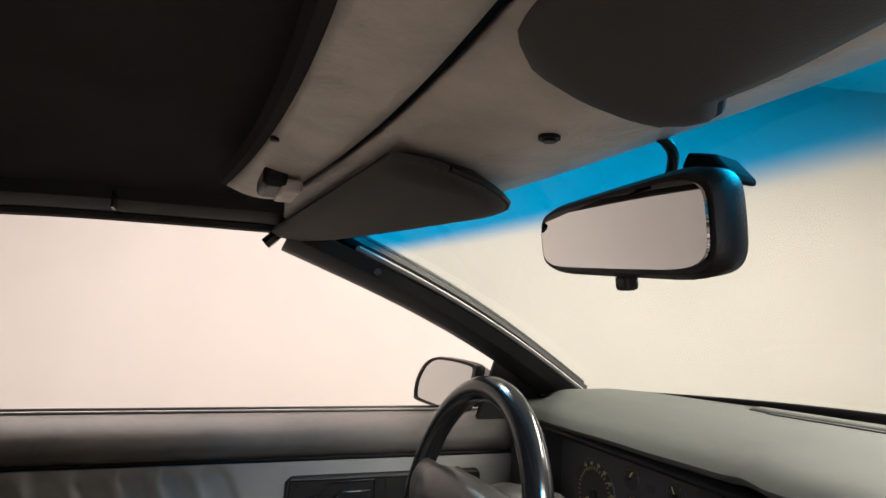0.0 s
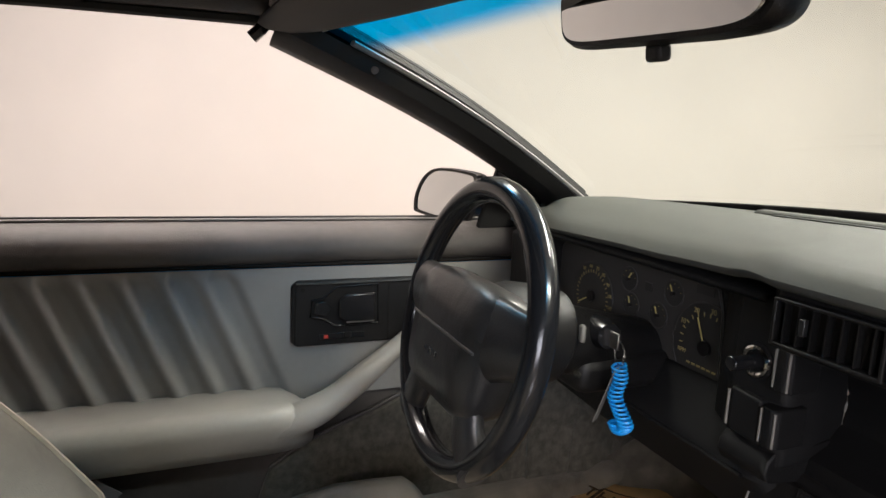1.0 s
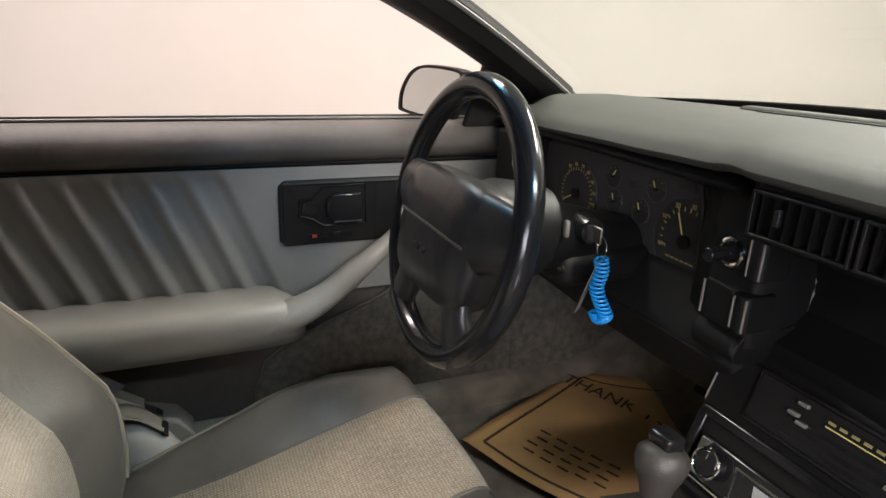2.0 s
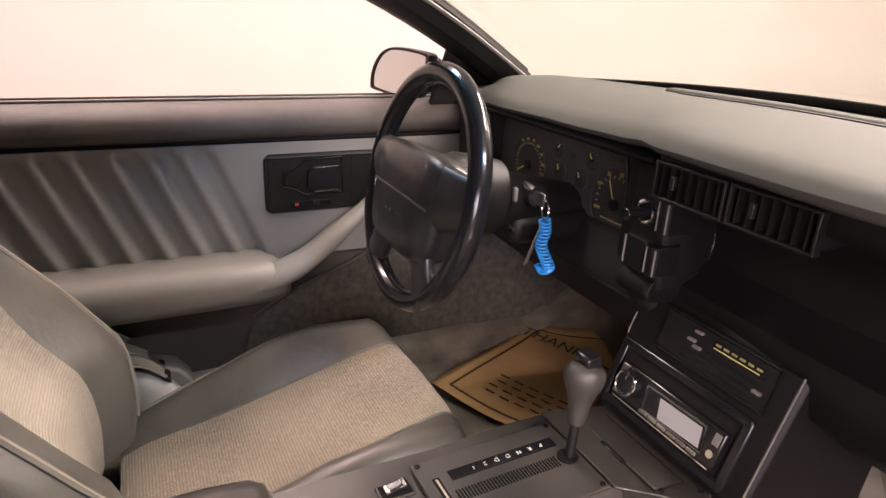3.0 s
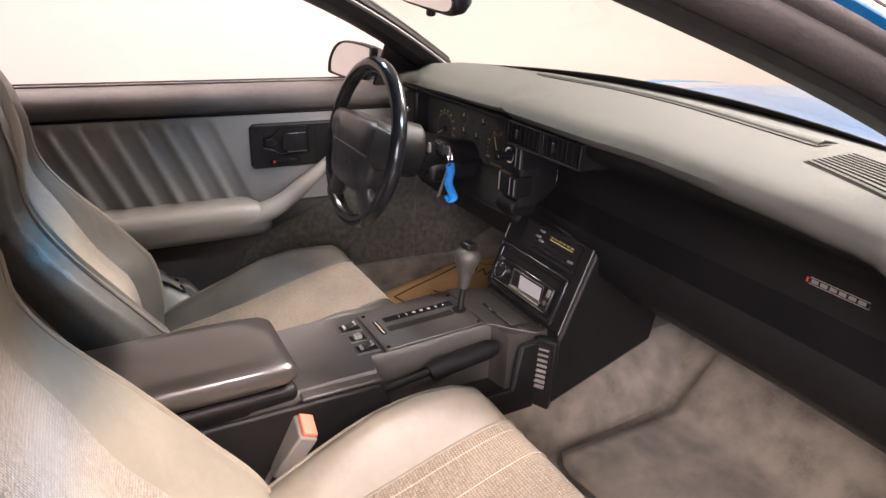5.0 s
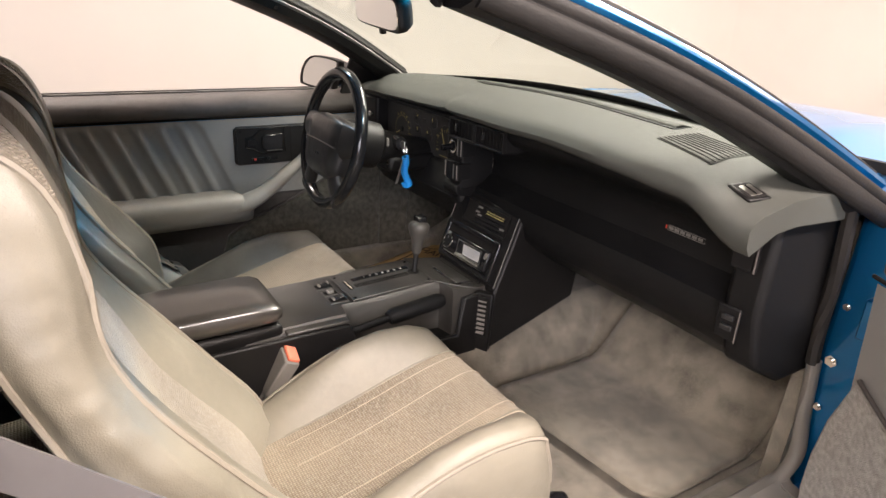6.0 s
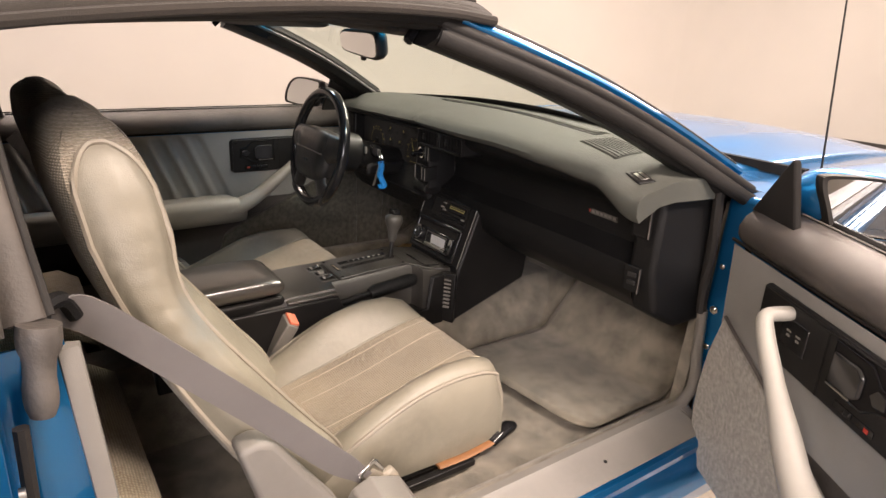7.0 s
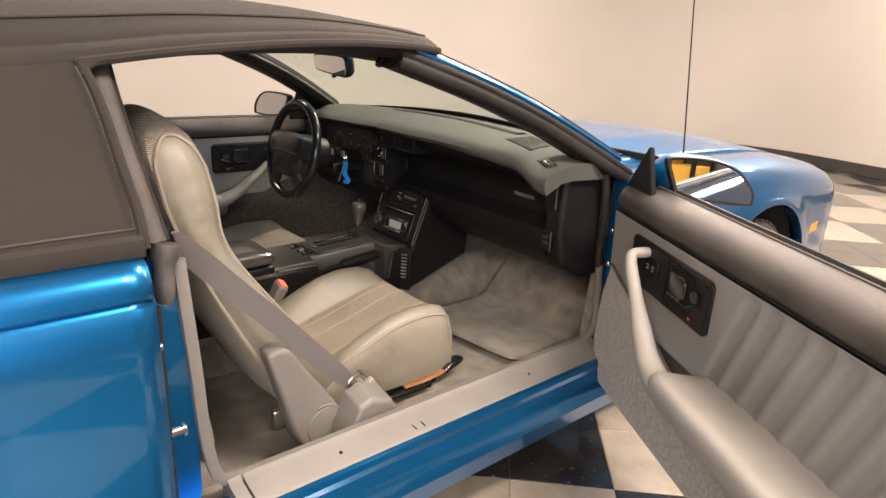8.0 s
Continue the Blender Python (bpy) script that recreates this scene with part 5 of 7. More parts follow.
bm = fbox(B(), 0, 0, 0.001, SX1 - SX0 - 0.004, FH - 0.004, 0.006)
bez = part("stack_bezel", bm, BLACK, con, "satin black radio bezel", bevel=0.003)
# worn bezel edges; their bright highlight is drawn as pale lines
for x, y0 in ((0.1285, -0.092), (-0.1285, 0.02)):
    part("bezel_glint", tube(B(), [FM @ Vector((x, 0.090, 0.0035)), FM @ Vector((x, y0, 0.0035))], 0.0013, 6), TRIM, bez, "pale worn bezel edge with its highlight in the colour")
heat = part("heater_panel", fbox(B(), 0.015, 0.057, 0.0040, 0.178, 0.060, 0.003), SHADE, bez, "black heater control panel in a recess", bevel=0.002)
part("heater_rim", tube(B(), [FM @ Vector((x, y, 0.0055)) for x, y in ((-0.074, 0.086), (0.104, 0.086), (0.104, 0.028), (-0.074, 0.028))], 0.0032, 6, closed=True), BLACK, heat, "raised rim")
part("heater_window", fbox(B(), 0.048, 0.071, 0.0060, 0.080, 0.013, 0.001), GLOSSB, heat, "glossy scale window")
for k in range(6):
    part("heater_mark", fbox(B(), 0.016 + 0.0125 * k, 0.0725, 0.0068, 0.008, 0.0030, 0.0006), YELLOWD, heat)
part("heater_line", fbox(B(), 0.046, 0.0670, 0.0068, 0.070, 0.0014, 0.0006), YELLOW, heat, "pale scale line")
for y in (0.056, 0.045, 0.036):
    part("heater_slot", fbox(B(), 0.030, y, 0.0058, 0.120, 0.0045, 0.001), GLOSSB, heat)
for x, y in ((-0.016, 0.0755), (-0.022, 0.062), (-0.010, 0.056), (0.088, 0.047)):
    part("heater_slider", fbox(B(), x, y, 0.0085, 0.012, 0.0045, 0.007), TRIM, heat, "pale worn lever end", bevel=0.001)
# stereo in a deep rounded opening
bm = B()
for x, y, w, h in ((-0.010, 0.010, 0.226, 0.014), (-0.010, -0.079, 0.226, 0.014), (-0.118, -0.034, 0.014, 0.096), (0.098, -0.034, 0.014, 0.096)):
    fbox(bm, x, y, 0.006, w, h, 0.011)
part("radio_surround", bm, GLOSSB, bez, "gloss black radio surround", bevel=0.004, seg=3)
part("radio_recess", fbox(B(), -0.010, -0.034, 0.0045, 0.206, 0.080, 0.002), SHADE, bez)
radio = part("radio", fbox(B(), -0.008, -0.040, 0.010, 0.186, 0.052, 0.012), GLOSSB, con, "black car stereo with a round silver volume knob", bevel=0.003)
part("display", poly(B(), [FM @ Vector((x, y, 0.0162)) for x, y in ((-0.020, -0.028), (0.052, -0.026), (0.058, -0.052), (-0.012, -0.055))], FM.to_3x3() @ Vector((0, 0, 0.0010))), SCREEN, radio, "display face with glare in its pale colour")
part("display_frame", tube(B(), [FM @ Vector((x, y, 0.0168)) for x, y in ((-0.046, -0.024), (0.056, -0.022), (0.064, -0.055), (-0.040, -0.058))], 0.0013, 6, closed=True), STEEL, radio, "silver display frame")
bm = tube(B(), [FM @ Vector((-0.074, -0.038, 0.014)), FM @ Vector((-0.074, -0.038, 0.027)), FM @ Vector((-0.074, -0.038, 0.030))], [0.0185, 0.0175, 0.0140], 24)
kn = part("volume_knob", bm, GLOSSB, radio, "round black volume knob")
part("knob_ring", tube(B(), [FM @ Vector((-0.074 + 0.0175 * math.cos(a), -0.038 + 0.0175 * math.sin(a), 0.0285)) for a in (2 * math.pi * i / 24 for i in range(24))], 0.0018, 6, closed=True), CHROME, kn, "bright knob ring")
part("knob_pip", fbox(B(), -0.074, -0.029, 0.0305, 0.002, 0.007, 0.001), CHROME, kn)
for k in range(6):
    part("button", fbox(B(), -0.036 + 0.0175 * k, -0.0612, 0.0165, 0.0155, 0.0050, 0.003), STEEL, radio, bevel=0.001)
part("source_button", poly(B(), [FM @ Vector((x, y, 0.0160)) for x, y in ((-0.099, -0.016), (-0.084, -0.016), (-0.092, -0.030), (-0.099, -0.033))], FM.to_3x3() @ Vector((0, 0, 0.003))), STEEL, radio, "silver corner button", bevel=0.001)
part("lower_button", fbox(B(), -0.093, -0.056, 0.0165, 0.012, 0.010, 0.003), STEEL, radio, bevel=0.001)
part("aux_socket", disc(B(), FM @ Vector((0.076, -0.048, 0.015)), FM.to_3x3() @ Vector((0, 0, 1)), 0.0052, 0.004, 14), CHROME, radio, "bright round socket")
part("side_button", fbox(B(), 0.076, -0.028, 0.0165, 0.010, 0.016, 0.002), TRIM, radio, bevel=0.001)
part("radio_edge", fbox(B(), -0.008, -0.0668, 0.012, 0.178, 0.0022, 0.010), CHROME, radio, "bright lower edge")

# louvred corner beside the stack foot
bm = poly(B(), [(0.106, -0.268, 0.500), (0.148, -0.240, 0.500), (0.150, -0.246, 0.346), (0.118, -0.268, 0.350), (0.106, -0.274, 0.420)], (-0.012, 0.018, 0))
lou = part("louvre_panel", bm, BLACK, con, "black louvred side panel", bevel=0.003)
for k in range(8):
    m = Matrix.Translation((0.1295, -0.2565 - 0.0005 * k, 0.482 - 0.0122 * k)) @ Matrix.Rotation(0.588, 4, "Z") @ Matrix.Rotation(0.6, 4, "X")
    part("louvre", box(B(), (0, 0, 0), (0.024, 0.008, 0.0030), m), TRIM, lou, "pale louvre slat")
part("louvre_back", box(B(), (0, 0, 0), (0.030, 0.006, 0.105), Matrix.Translation((0.1285, -0.2550, 0.438)) @ Matrix.Rotation(0.588, 4, "Z")), SHADE, lou)

# low deck behind the stack
def deck_z(y):
    return table(y, (-1.05, 0.500), (-0.66, 0.512), (-0.56, 0.512), (-0.35, 0.522), (-0.28, 0.506))


rings = []
for y in (-0.225, -0.30, -0.328, -0.338, -0.40, -0.46, -0.53, -0.592, -0.600, -0.66, -0.80, -1.06):
    z, xr = deck_z(y), table(y, (-0.60, 0.105), (-0.592, 0.062), (-0.338, 0.062), (-0.328, 0.108))
    rings.append([(-0.118, y, 0.30), (-0.112, y, z - 0.012), (-0.104, y, z), (xr - 0.008, y, z), (xr, y, z - 0.012), (xr + 0.002, y, 0.30)])
part("console_body", loft(B(), rings), DECK, con, "black console body", 40)
part("console_side", poly(B(), [(0.112, y, z) for y, z in ((-1.06, 0.28), (-0.26, 0.28), (-0.26, 0.498), (-0.305, 0.496), (-0.318, 0.400), (-0.56, 0.400), (-0.60, 0.498), (-1.06, 0.498))], (0.012, 0, 0)), BLACK, con, "black console side wall", bevel=0.005)
part("brake_well", poly(B(), [(0.060, -0.60, 0.40), (0.116, -0.60, 0.40), (0.116, -0.29, 0.385), (0.060, -0.29, 0.385)], (0, 0, 0.01)), BLACK, con)
bm = tube(B(), [(0.118, -0.318, 0.405), (0.118, -0.306, 0.495), (0.118, -0.262, 0.499)], 0.003, 6)
part("well_edge", bm, BLACK, con)
# ashtray lid and gear plate
bm = poly(B(), [(-0.104, -0.236, 0.504), (0.108, -0.236, 0.504), (0.108, -0.262, 0.5055), (0.078, -0.300, 0.509), (0.060, -0.350, 0.5225), (-0.104, -0.350, 0.5225)], (0, 0, 0.004))
part("lid_surround", bm, DECK, con, bevel=0.002)
bm = poly(B(), [(-0.078, -0.250, 0.5080), (0.071, -0.250, 0.5080), (0.075, -0.301, 0.5160), (-0.080, -0.301, 0.5160)], (0, 0, 0.003))
ash = part("ashtray_lid", bm, DECK, con, "black ashtray lid", bevel=0.0015)
part("lid_pull", box(B(), (0.0, -0.304, 0.5195), (0.046, 0.006, 0.004)), GLOSSB, ash, bevel=0.001)
part("lid_gap", tube(B(), [(-0.081, -0.303, 0.5175), (-0.079, -0.248, 0.5090), (0.073, -0.248, 0.5090), (0.078, -0.303, 0.5175)], 0.0011, 5, closed=True), SHADE, ash)
PM = axes((-0.0085, -0.460, 0.5225), (1, 0, 0), (0, 1, 0.044))
plate = part("gear_plate", box(B(), (0, 0, 0), (0.136, 0.208, 0.005), PM), DECK, con, "black gear selector plate with a letter strip", bevel=0.002)
for q in [PM @ Vector((x, y, 0.002)) for x in (-0.061, 0.061) for y in (-0.096, 0.096)] + [Vector((0.078, -0.292, 0.515)), Vector((0.098, -0.247, 0.515))]:
    part("plate_screw", disc(B(), q, (0, 0, 1), 0.0036, 0.002, 10), GLOSSB, plate)
strip = part("letter_strip", box(B(), (-0.030, 0.010, 0.003), (0.017, 0.152, 0.001), PM), GLOSSB, plate)
for k, ch in enumerate("PRNDD21"):
    lettering("letter", ch, 0.0088, PM @ Matrix.Translation((-0.030, 0.066 - 0.0165 * k, 0.0042)) @ Matrix.Rotation(-math.pi / 2, 4, "Z"), WHITE, strip, 0.0002)
bm = B()
for k in range(34):
    box(bm, (0.004, -0.070 + 0.0042 * k, 0.003), (0.018, 0.0022, 0.001), PM)
part("slider_rib", bm, SHADE, plate)
part("plate_label", box(B(), (-0.008, -0.084, 0.003), (0.050, 0.009, 0.001), PM), SHADE, plate)
part("label_print", box(B(), (-0.008, -0.084, 0.0036), (0.044, 0.0028, 0.001), PM), STITCH, plate)
lever = thing("gear_lever", (-0.005, -0.365, 0.52), "grey T-shaped automatic gear lever with a black button", "gear lever")
L0, L1 = Vector((-0.006, -0.372, 0.520)), Vector((-0.020, -0.352, 0.655))
part("shaft", tube(B(), [L0, L0.lerp(L1, 0.55)], 0.0065, 12), BLACK, lever, "dark steel shaft")
rr = [0.0095, 0.0125, 0.0140, 0.0175, 0.0235, 0.0265, 0.0255, 0.020, 0.012]
part("grip", tube(B(), [L0.lerp(L1, t) for t in (0.40, 0.46, 0.58, 0.68, 0.78, 0.86, 0.93, 0.97, 0.99)], rr, 20), GRIPV, lever, "dark grey vinyl grip", 60)
bm = box(B(), L1 + Vector((-0.001, 0.002, 0.002)), (0.029, 0.024, 0.020))
part("button", bm, GLOSSB, lever, "gloss black release button", bevel=0.004, seg=3)
part("boot", disc(B(), (-0.006, -0.374, 0.5265), (0, 0, 1), 0.014, 0.004, 18), BLACK, lever)

# power switches
for x, y, w, d in ((-0.050, -0.593, 0.028, 0.044), (-0.010, -0.592, 0.024, 0.036), (0.030, -0.590, 0.028, 0.044)):
    s = thing("console_switch", (x, y, 0.512), "small black rocker switch in the console", "switch", "console switches")
    z = deck_z(y)
    part("frame", box(B(), (x, y, z + 0.001), (w, d, 0.004)), DECK, s, bevel=0.0012)
    part("frame_line", box(B(), (x, y, z + 0.0034), (w - 0.006, d - 0.006, 0.001)), SHADE, s)
    m = Matrix.Translation((x, y, z + 0.006)) @ Matrix.Rotation(0.22, 4, "X")
    long = d > 0.04
    part("rocker", box(B(), (0, 0, 0), (0.015, 0.030 if long else 0.016, 0.010), m), GLOSSB if long else TRIM, s, bevel=0.003)
    part("rocker_edge", box(B(), (0.001, -0.0105 if long else -0.005, 0.0035), (0.013, 0.006 if long else 0.003, 0.004), m), STEEL, s, "bright worn edge", bevel=0.001)
    if long:
        part("rocker_ridge", box(B(), (0.001, 0.0110, 0.004), (0.013, 0.004, 0.004), m), STEEL, s, bevel=0.001)

# armrest bin
lid = thing("armrest_bin", (0.02, -0.88, 0.50), "black padded armrest bin on the console", "armrest")
part("bin", poly(B(), [(-0.080, -0.748, 0.48), (0.104, -0.738, 0.48), (0.108, -1.06, 0.48), (-0.084, -1.06, 0.48)], (0, 0, 0.042)), BLACK, lid, bevel=0.012, seg=3)
rings = []
for y, sc, zt in ((-0.735, 0.80, 0.548), (-0.741, 0.93, 0.560), (-0.757, 1.0, 0.568), (-0.80, 1.0, 0.573), (-0.95, 1.0, 0.573), (-1.04, 1.0, 0.568), (-1.062, 0.9, 0.55)):
    ring = []
    for i in range(20):
        a = 2 * math.pi * i / 20
        c, s = math.cos(a), math.sin(a)
        ring.append((0.012 + 0.096 * sc * math.copysign(abs(c) ** 0.35, c), y, 0.546 + (zt - 0.546) * (math.copysign(abs(s) ** 0.5, s) if s > 0 else 0.9 * math.copysign(abs(s) ** 0.5, s))))
    rings.append(ring)
part("padded_lid", loft(B(), rings), LIDV, lid, "black vinyl padded lid", 40)
part("lid_shelf", poly(B(), [(0.075, -0.60, 0.4985), (0.119, -0.60, 0.4985), (0.119, -0.738, 0.4985), (0.075, -0.738, 0.4985)], (0, 0, 0.008)), DECK, lid, bevel=0.003)

hb = thing("hand_brake", (0.088, -0.5, 0.43), "black hand brake lever lying in the console well", "hand brake")
part("lever", tube(B(), [(0.090, -0.600, 0.458), (0.090, -0.475, 0.474)], 0.007, 10, flat=1.3), DARKPAD, hb)
part("grip", tube(B(), [(0.090, -0.490, 0.470), (0.090, -0.478, 0.474), (0.090, -0.36, 0.487), (0.090, -0.345, 0.486)], [0.016, 0.0195, 0.0190, 0.014], 14), DARKPAD, hb, "ribbed black grip", 50)

# ---------------------------------------------------------------- steering wheel and column
WC = Vector((-0.335, -0.448, 0.802))
WT = radians(12)
WM = axes(WC, (1, 0, 0), (0, math.sin(WT), math.cos(WT)))
R = 0.172
sw = thing("steering_wheel", tuple(WC), "black leather-wrapped steering wheel with a wide padded hub", "steering wheel")
ring = [WM @ Vector((R * math.cos(a), R * math.sin(a), 0)) for a in (2 * math.pi * i / 64 for i in range(64))]
part("rim", tube(B(), ring, 0.0165, 14, closed=True, up=WM.to_3x3() @ Vector((0, 0, 1))), GLOSSB, sw, "worn glossy black leather rim", 60)


def wloft(rings, name, mat_, lab="", ang=50, **kw):
    return part(name, loft(B(), [[WM @ Vector(p) for p in r] for r in rings]), mat_, sw, lab, ang, **kw)


def sq(w, h, z, cx=0.0, cy=0.0, k=0.45, n=28, top=1.0):
    out = []
    for i in range(n):
        a = 2 * math.pi * i / n
        c, s = math.cos(a), math.sin(a)
        y = math.copysign(abs(s) ** k, s) * h
        x = math.copysign(abs(c) ** k, c) * w * (1 + (top - 1) * (y / h + 1) / 2)
        out.append((cx + x, cy + y, z))
    return out


LEATH = surf("creased_black_leather", (0.019, 0.018, 0.018), 0.34, var=0.2, coarse=20, fine=90, bump=0.16, grain=420, crease=0.10, fold=14)
hub = wloft([sq(0.098, 0.076, -0.030, cy=-0.020, top=1.16), sq(0.104, 0.082, -0.005, cy=-0.020, top=1.16), sq(0.103, 0.081, 0.016, cy=-0.020, top=1.16), sq(0.094, 0.072, 0.028, cy=-0.020, top=1.16), sq(0.06, 0.04, 0.035, cy=-0.020, top=1.1)], "hub_pad", LEATH, "soft creased black hub pad")
# the seam's pale highlight is put into its greyer vinyl
part("hub_seam", tube(B(), [WM @ Vector((x, -0.012 + 0.004 * math.cos(x * 14), 0.0372 - 0.70 * x * x)) for x in (lerp(-0.096, 0.096, k / 16) for k in range(17))], 0.0020, 6), GRIPV, hub, "hub seam with its highlight as paler grey")
bm = B()
for k in range(4):
    box(bm, (-0.043 + 0.0172 * k, -0.042, 0.0345 - 0.5 * (-0.043 + 0.0172 * k) ** 2), (0.011, 0.009, 0.0012), WM)
    box(bm, (-0.043 + 0.0172 * k + 0.002, -0.042, 0.0352 - 0.5 * (-0.043 + 0.0172 * k) ** 2), (0.006, 0.004, 0.0012), WM)
part("hub_mark", bm, GLOSSB, hub, "embossed letter-like bars", bevel=0.0008)
for sx in SIDES:
    pts = [WM @ Vector(p) for p in ((sx * 0.088, 0.008, 0.010), (sx * 0.125, 0.014, 0.006), (sx * 0.150, 0.018, 0.004), (sx * 0.172, 0.020, 0.0))]
    part("spoke", tube(B(), pts, [0.050, 0.042, 0.036, 0.030], 14, flat=0.42, up=WM.to_3x3() @ Vector((0, 0, 1))), LEATH, sw, "padded black spoke", 60)
    pts = curve([WM @ Vector(p) for p in ((sx * 0.070, -0.08, 0.006), (sx * 0.080, -0.108, 0.004), (sx * 0.098, -0.134, 0.0), (sx * 0.112, -0.146, 0.0))], 10)
    part("lower_spoke", tube(B(), pts, 0.029, 12, flat=0.55, up=WM.to_3x3() @ Vector((0, 0, 1))), LEATH, sw, "", 60)
    part("horn_button", disc(B(), WM @ Vector((sx * 0.108, 0.030, 0.014)), WM.to_3x3() @ Vector((0, 0, 1)), 0.008, 0.008, 14), GLOSSB, sw)
colm = thing("steering_column", (WC.x, -0.3, 0.78), "black steering column shroud with ignition lock", "steering column")
ax = (WM.to_3x3() @ Vector((0, 0, -1))).normalized()
ax = (ax + Vector((-0.09, 0, -0.02))).normalized()
c0 = WC + ax * 0.030
rings = []
for d, r in ((0.0, 0.052), (0.02, 0.060), (0.06, 0.062), (0.105, 0.060), (0.115, 0.050), (0.117, 0.046), (0.20, 0.044), (0.30, 0.044)):
    side = Vector((1, 0, 0))
    up = side.cross(ax).normalized()
    rings.append([c0 + ax * d + r * (math.cos(a) * side + 1.06 * math.sin(a) * up) for a in (2 * math.pi * i / 28 for i in range(28))])
part("shroud", loft(B(), rings), BLACK, colm, "black column shroud", 35)
kp = Vector((-0.352, -0.254, 0.778))
bm = tube(B(), [kp, kp + Vector((0.036, -0.004, 0.004)), kp + Vector((0.060, -0.006, 0.006))], [0.022, 0.022, 0.017], 18)
part("ignition_lock", bm, GLOSSB, colm, "black ignition lock barrel", 40)
part("hazard_tab", box(B(), (-0.296, -0.300, 0.790), (0.010, 0.007, 0.024)), TRIM, colm, "small grey column tab", bevel=0.003)
tl = Vector((-0.326, -0.262, 0.728))
bm = tube(B(), [tl, tl + Vector((0.010, -0.024, -0.002))], [0.008, 0.005], 14)
disc(bm, tl + Vector((0.010, -0.024, -0.002)), (0.3, -0.9, 0), 0.006, 0.004, 12)
part("lock_cylinder", bm, CHROME, colm, "small bright lock cylinder")
part("stalk", tube(B(), [WC + Vector((-0.05, 0.06, 0.01)), WC + Vector((-0.15, 0.055, 0.03))], [0.007, 0.009], 10), BLACK, colm, "black turn signal stalk")
part("lower_shroud", box(B(), (WC.x - 0.02, -0.21, 0.722), (0.10, 0.16, 0.05)), BLACK, colm, bevel=0.015, seg=3)

# key ring with a blue coil
keys = thing("key_ring", (-0.185, -0.40, 0.80), "ignition key with a blue coil key chain and paper tag", "keys")
K = kp + Vector((0.072, -0.004, 0.003))
part("key", box(B(), K + Vector((-0.004, 0, 0)), (0.018, 0.003, 0.022)), STEEL, keys, bevel=0.001)
rc = Vector((-0.273, -0.257, 0.767))
part("split_ring", tube(B(), [rc + Vector((0.015 * math.cos(a), -0.004 * math.cos(a), 0.015 * math.sin(a))) for a in (2 * math.pi * i / 24 for i in range(24))], 0.0013, 6, closed=True), CHROME, keys, "steel split ring")
pts, n = [], 300
spine = curve([rc + Vector((0.004, -0.002, -0.013)), rc + Vector((0.009, -0.002, -0.032)), rc + Vector((0.006, -0.005, -0.054)), rc + Vector((0.016, -0.003, -0.072)), rc + Vector((0.028, -0.002, -0.086)), rc + Vector((0.020, -0.004, -0.096)), rc + Vector((0.012, -0.006, -0.088))], n)
for i, p in enumerate(spine):
    a = 2 * math.pi * i / n * 22
    pts.append(p + 0.0088 * Vector((math.cos(a), math.sin(a), 0.15 * math.sin(a))))
part("coil", tube(B(), pts, 0.0018, 5), KEYBLUE, keys, "bright blue plastic coil")
tm = axes(rc + Vector((-0.004, -0.012, -0.056)), (0.55, -0.8, 0.05), (0.20, 0.22, 1))
tag = part("tag", box(B(), (0, 0, 0), (0.018, 0.080, 0.0010), tm), TRIM, keys, "pale paper tag", bevel=0.0004)
bm = B()
for k in range(4):
    box(bm, (-0.004, -0.018 + 0.010 * k, 0.001), (0.003, 0.007, 0.0006), tm)
part("tag_print", bm, INK, tag)

# ---------------------------------------------------------------- seats
def side_front(z):
    return spline(z, (0.34, -0.79), (0.42, -0.825), (0.50, -0.885), (0.62, -0.972), (0.72, -1.042), (0.79, -1.074), (0.86, -1.078), (0.93, -1.086), (0.985, -1.104), (1.02, -1.126), (1.045, -1.158))


def side_rear(z):
    return spline(z, (0.34, -0.955), (0.50, -1.045), (0.64, -1.118), (0.73, -1.158), (0.82, -1.192), (0.93, -1.219), (0.985, -1.223), (1.02, -1.214), (1.045, -1.184))


def back_half(z):
    return spline(z, (0.34, 0.215), (0.48, 0.245), (0.64, 0.250), (0.78, 0.222), (0.90, 0.194), (0.985, 0.168), (1.02, 0.135), (1.045, 0.070))


LEVELS = [0.34 + 0.705 * (1 - (1 - k / 44) ** 1.6) for k in range(45)]


def back_ring(cx, z):
    """Half-way points round the backrest at a height: front middle, round the right, to rear middle."""
    yf, yr, hw = side_front(z), side_rear(z), back_half(z)
    if cx < 0:  # the driver's squab is pressed back at its foot
        yf = min(yf, spline(z, (0.34, -0.878), (0.42, -0.874), (0.50, -0.888), (0.58, -0.930), (1.1, -0.9)))
    hollow = table(z, (0.34, 0.050), (0.56, 0.050), (0.74, 0.014), (0.86, 0.005), (1.045, 0.003))
    mid = (yf + yr) / 2
    hollow *= 1.2
    return [(0, yf - hollow), (0.26 * hw, yf - hollow), (0.44 * hw, yf - hollow * 0.90), (0.66 * hw, yf - hollow * 0.14), (0.86 * hw, yf - 0.003), (0.97 * hw, yf - 0.020),
            (1.01 * hw, lerp(yf, yr, 0.38)), (1.01 * hw, lerp(yf, yr, 0.66)), (0.97 * hw, yr + 0.016), (0.86 * hw, yr + 0.002), (0.45 * hw, yr - 0.010), (0, yr - 0.012)]


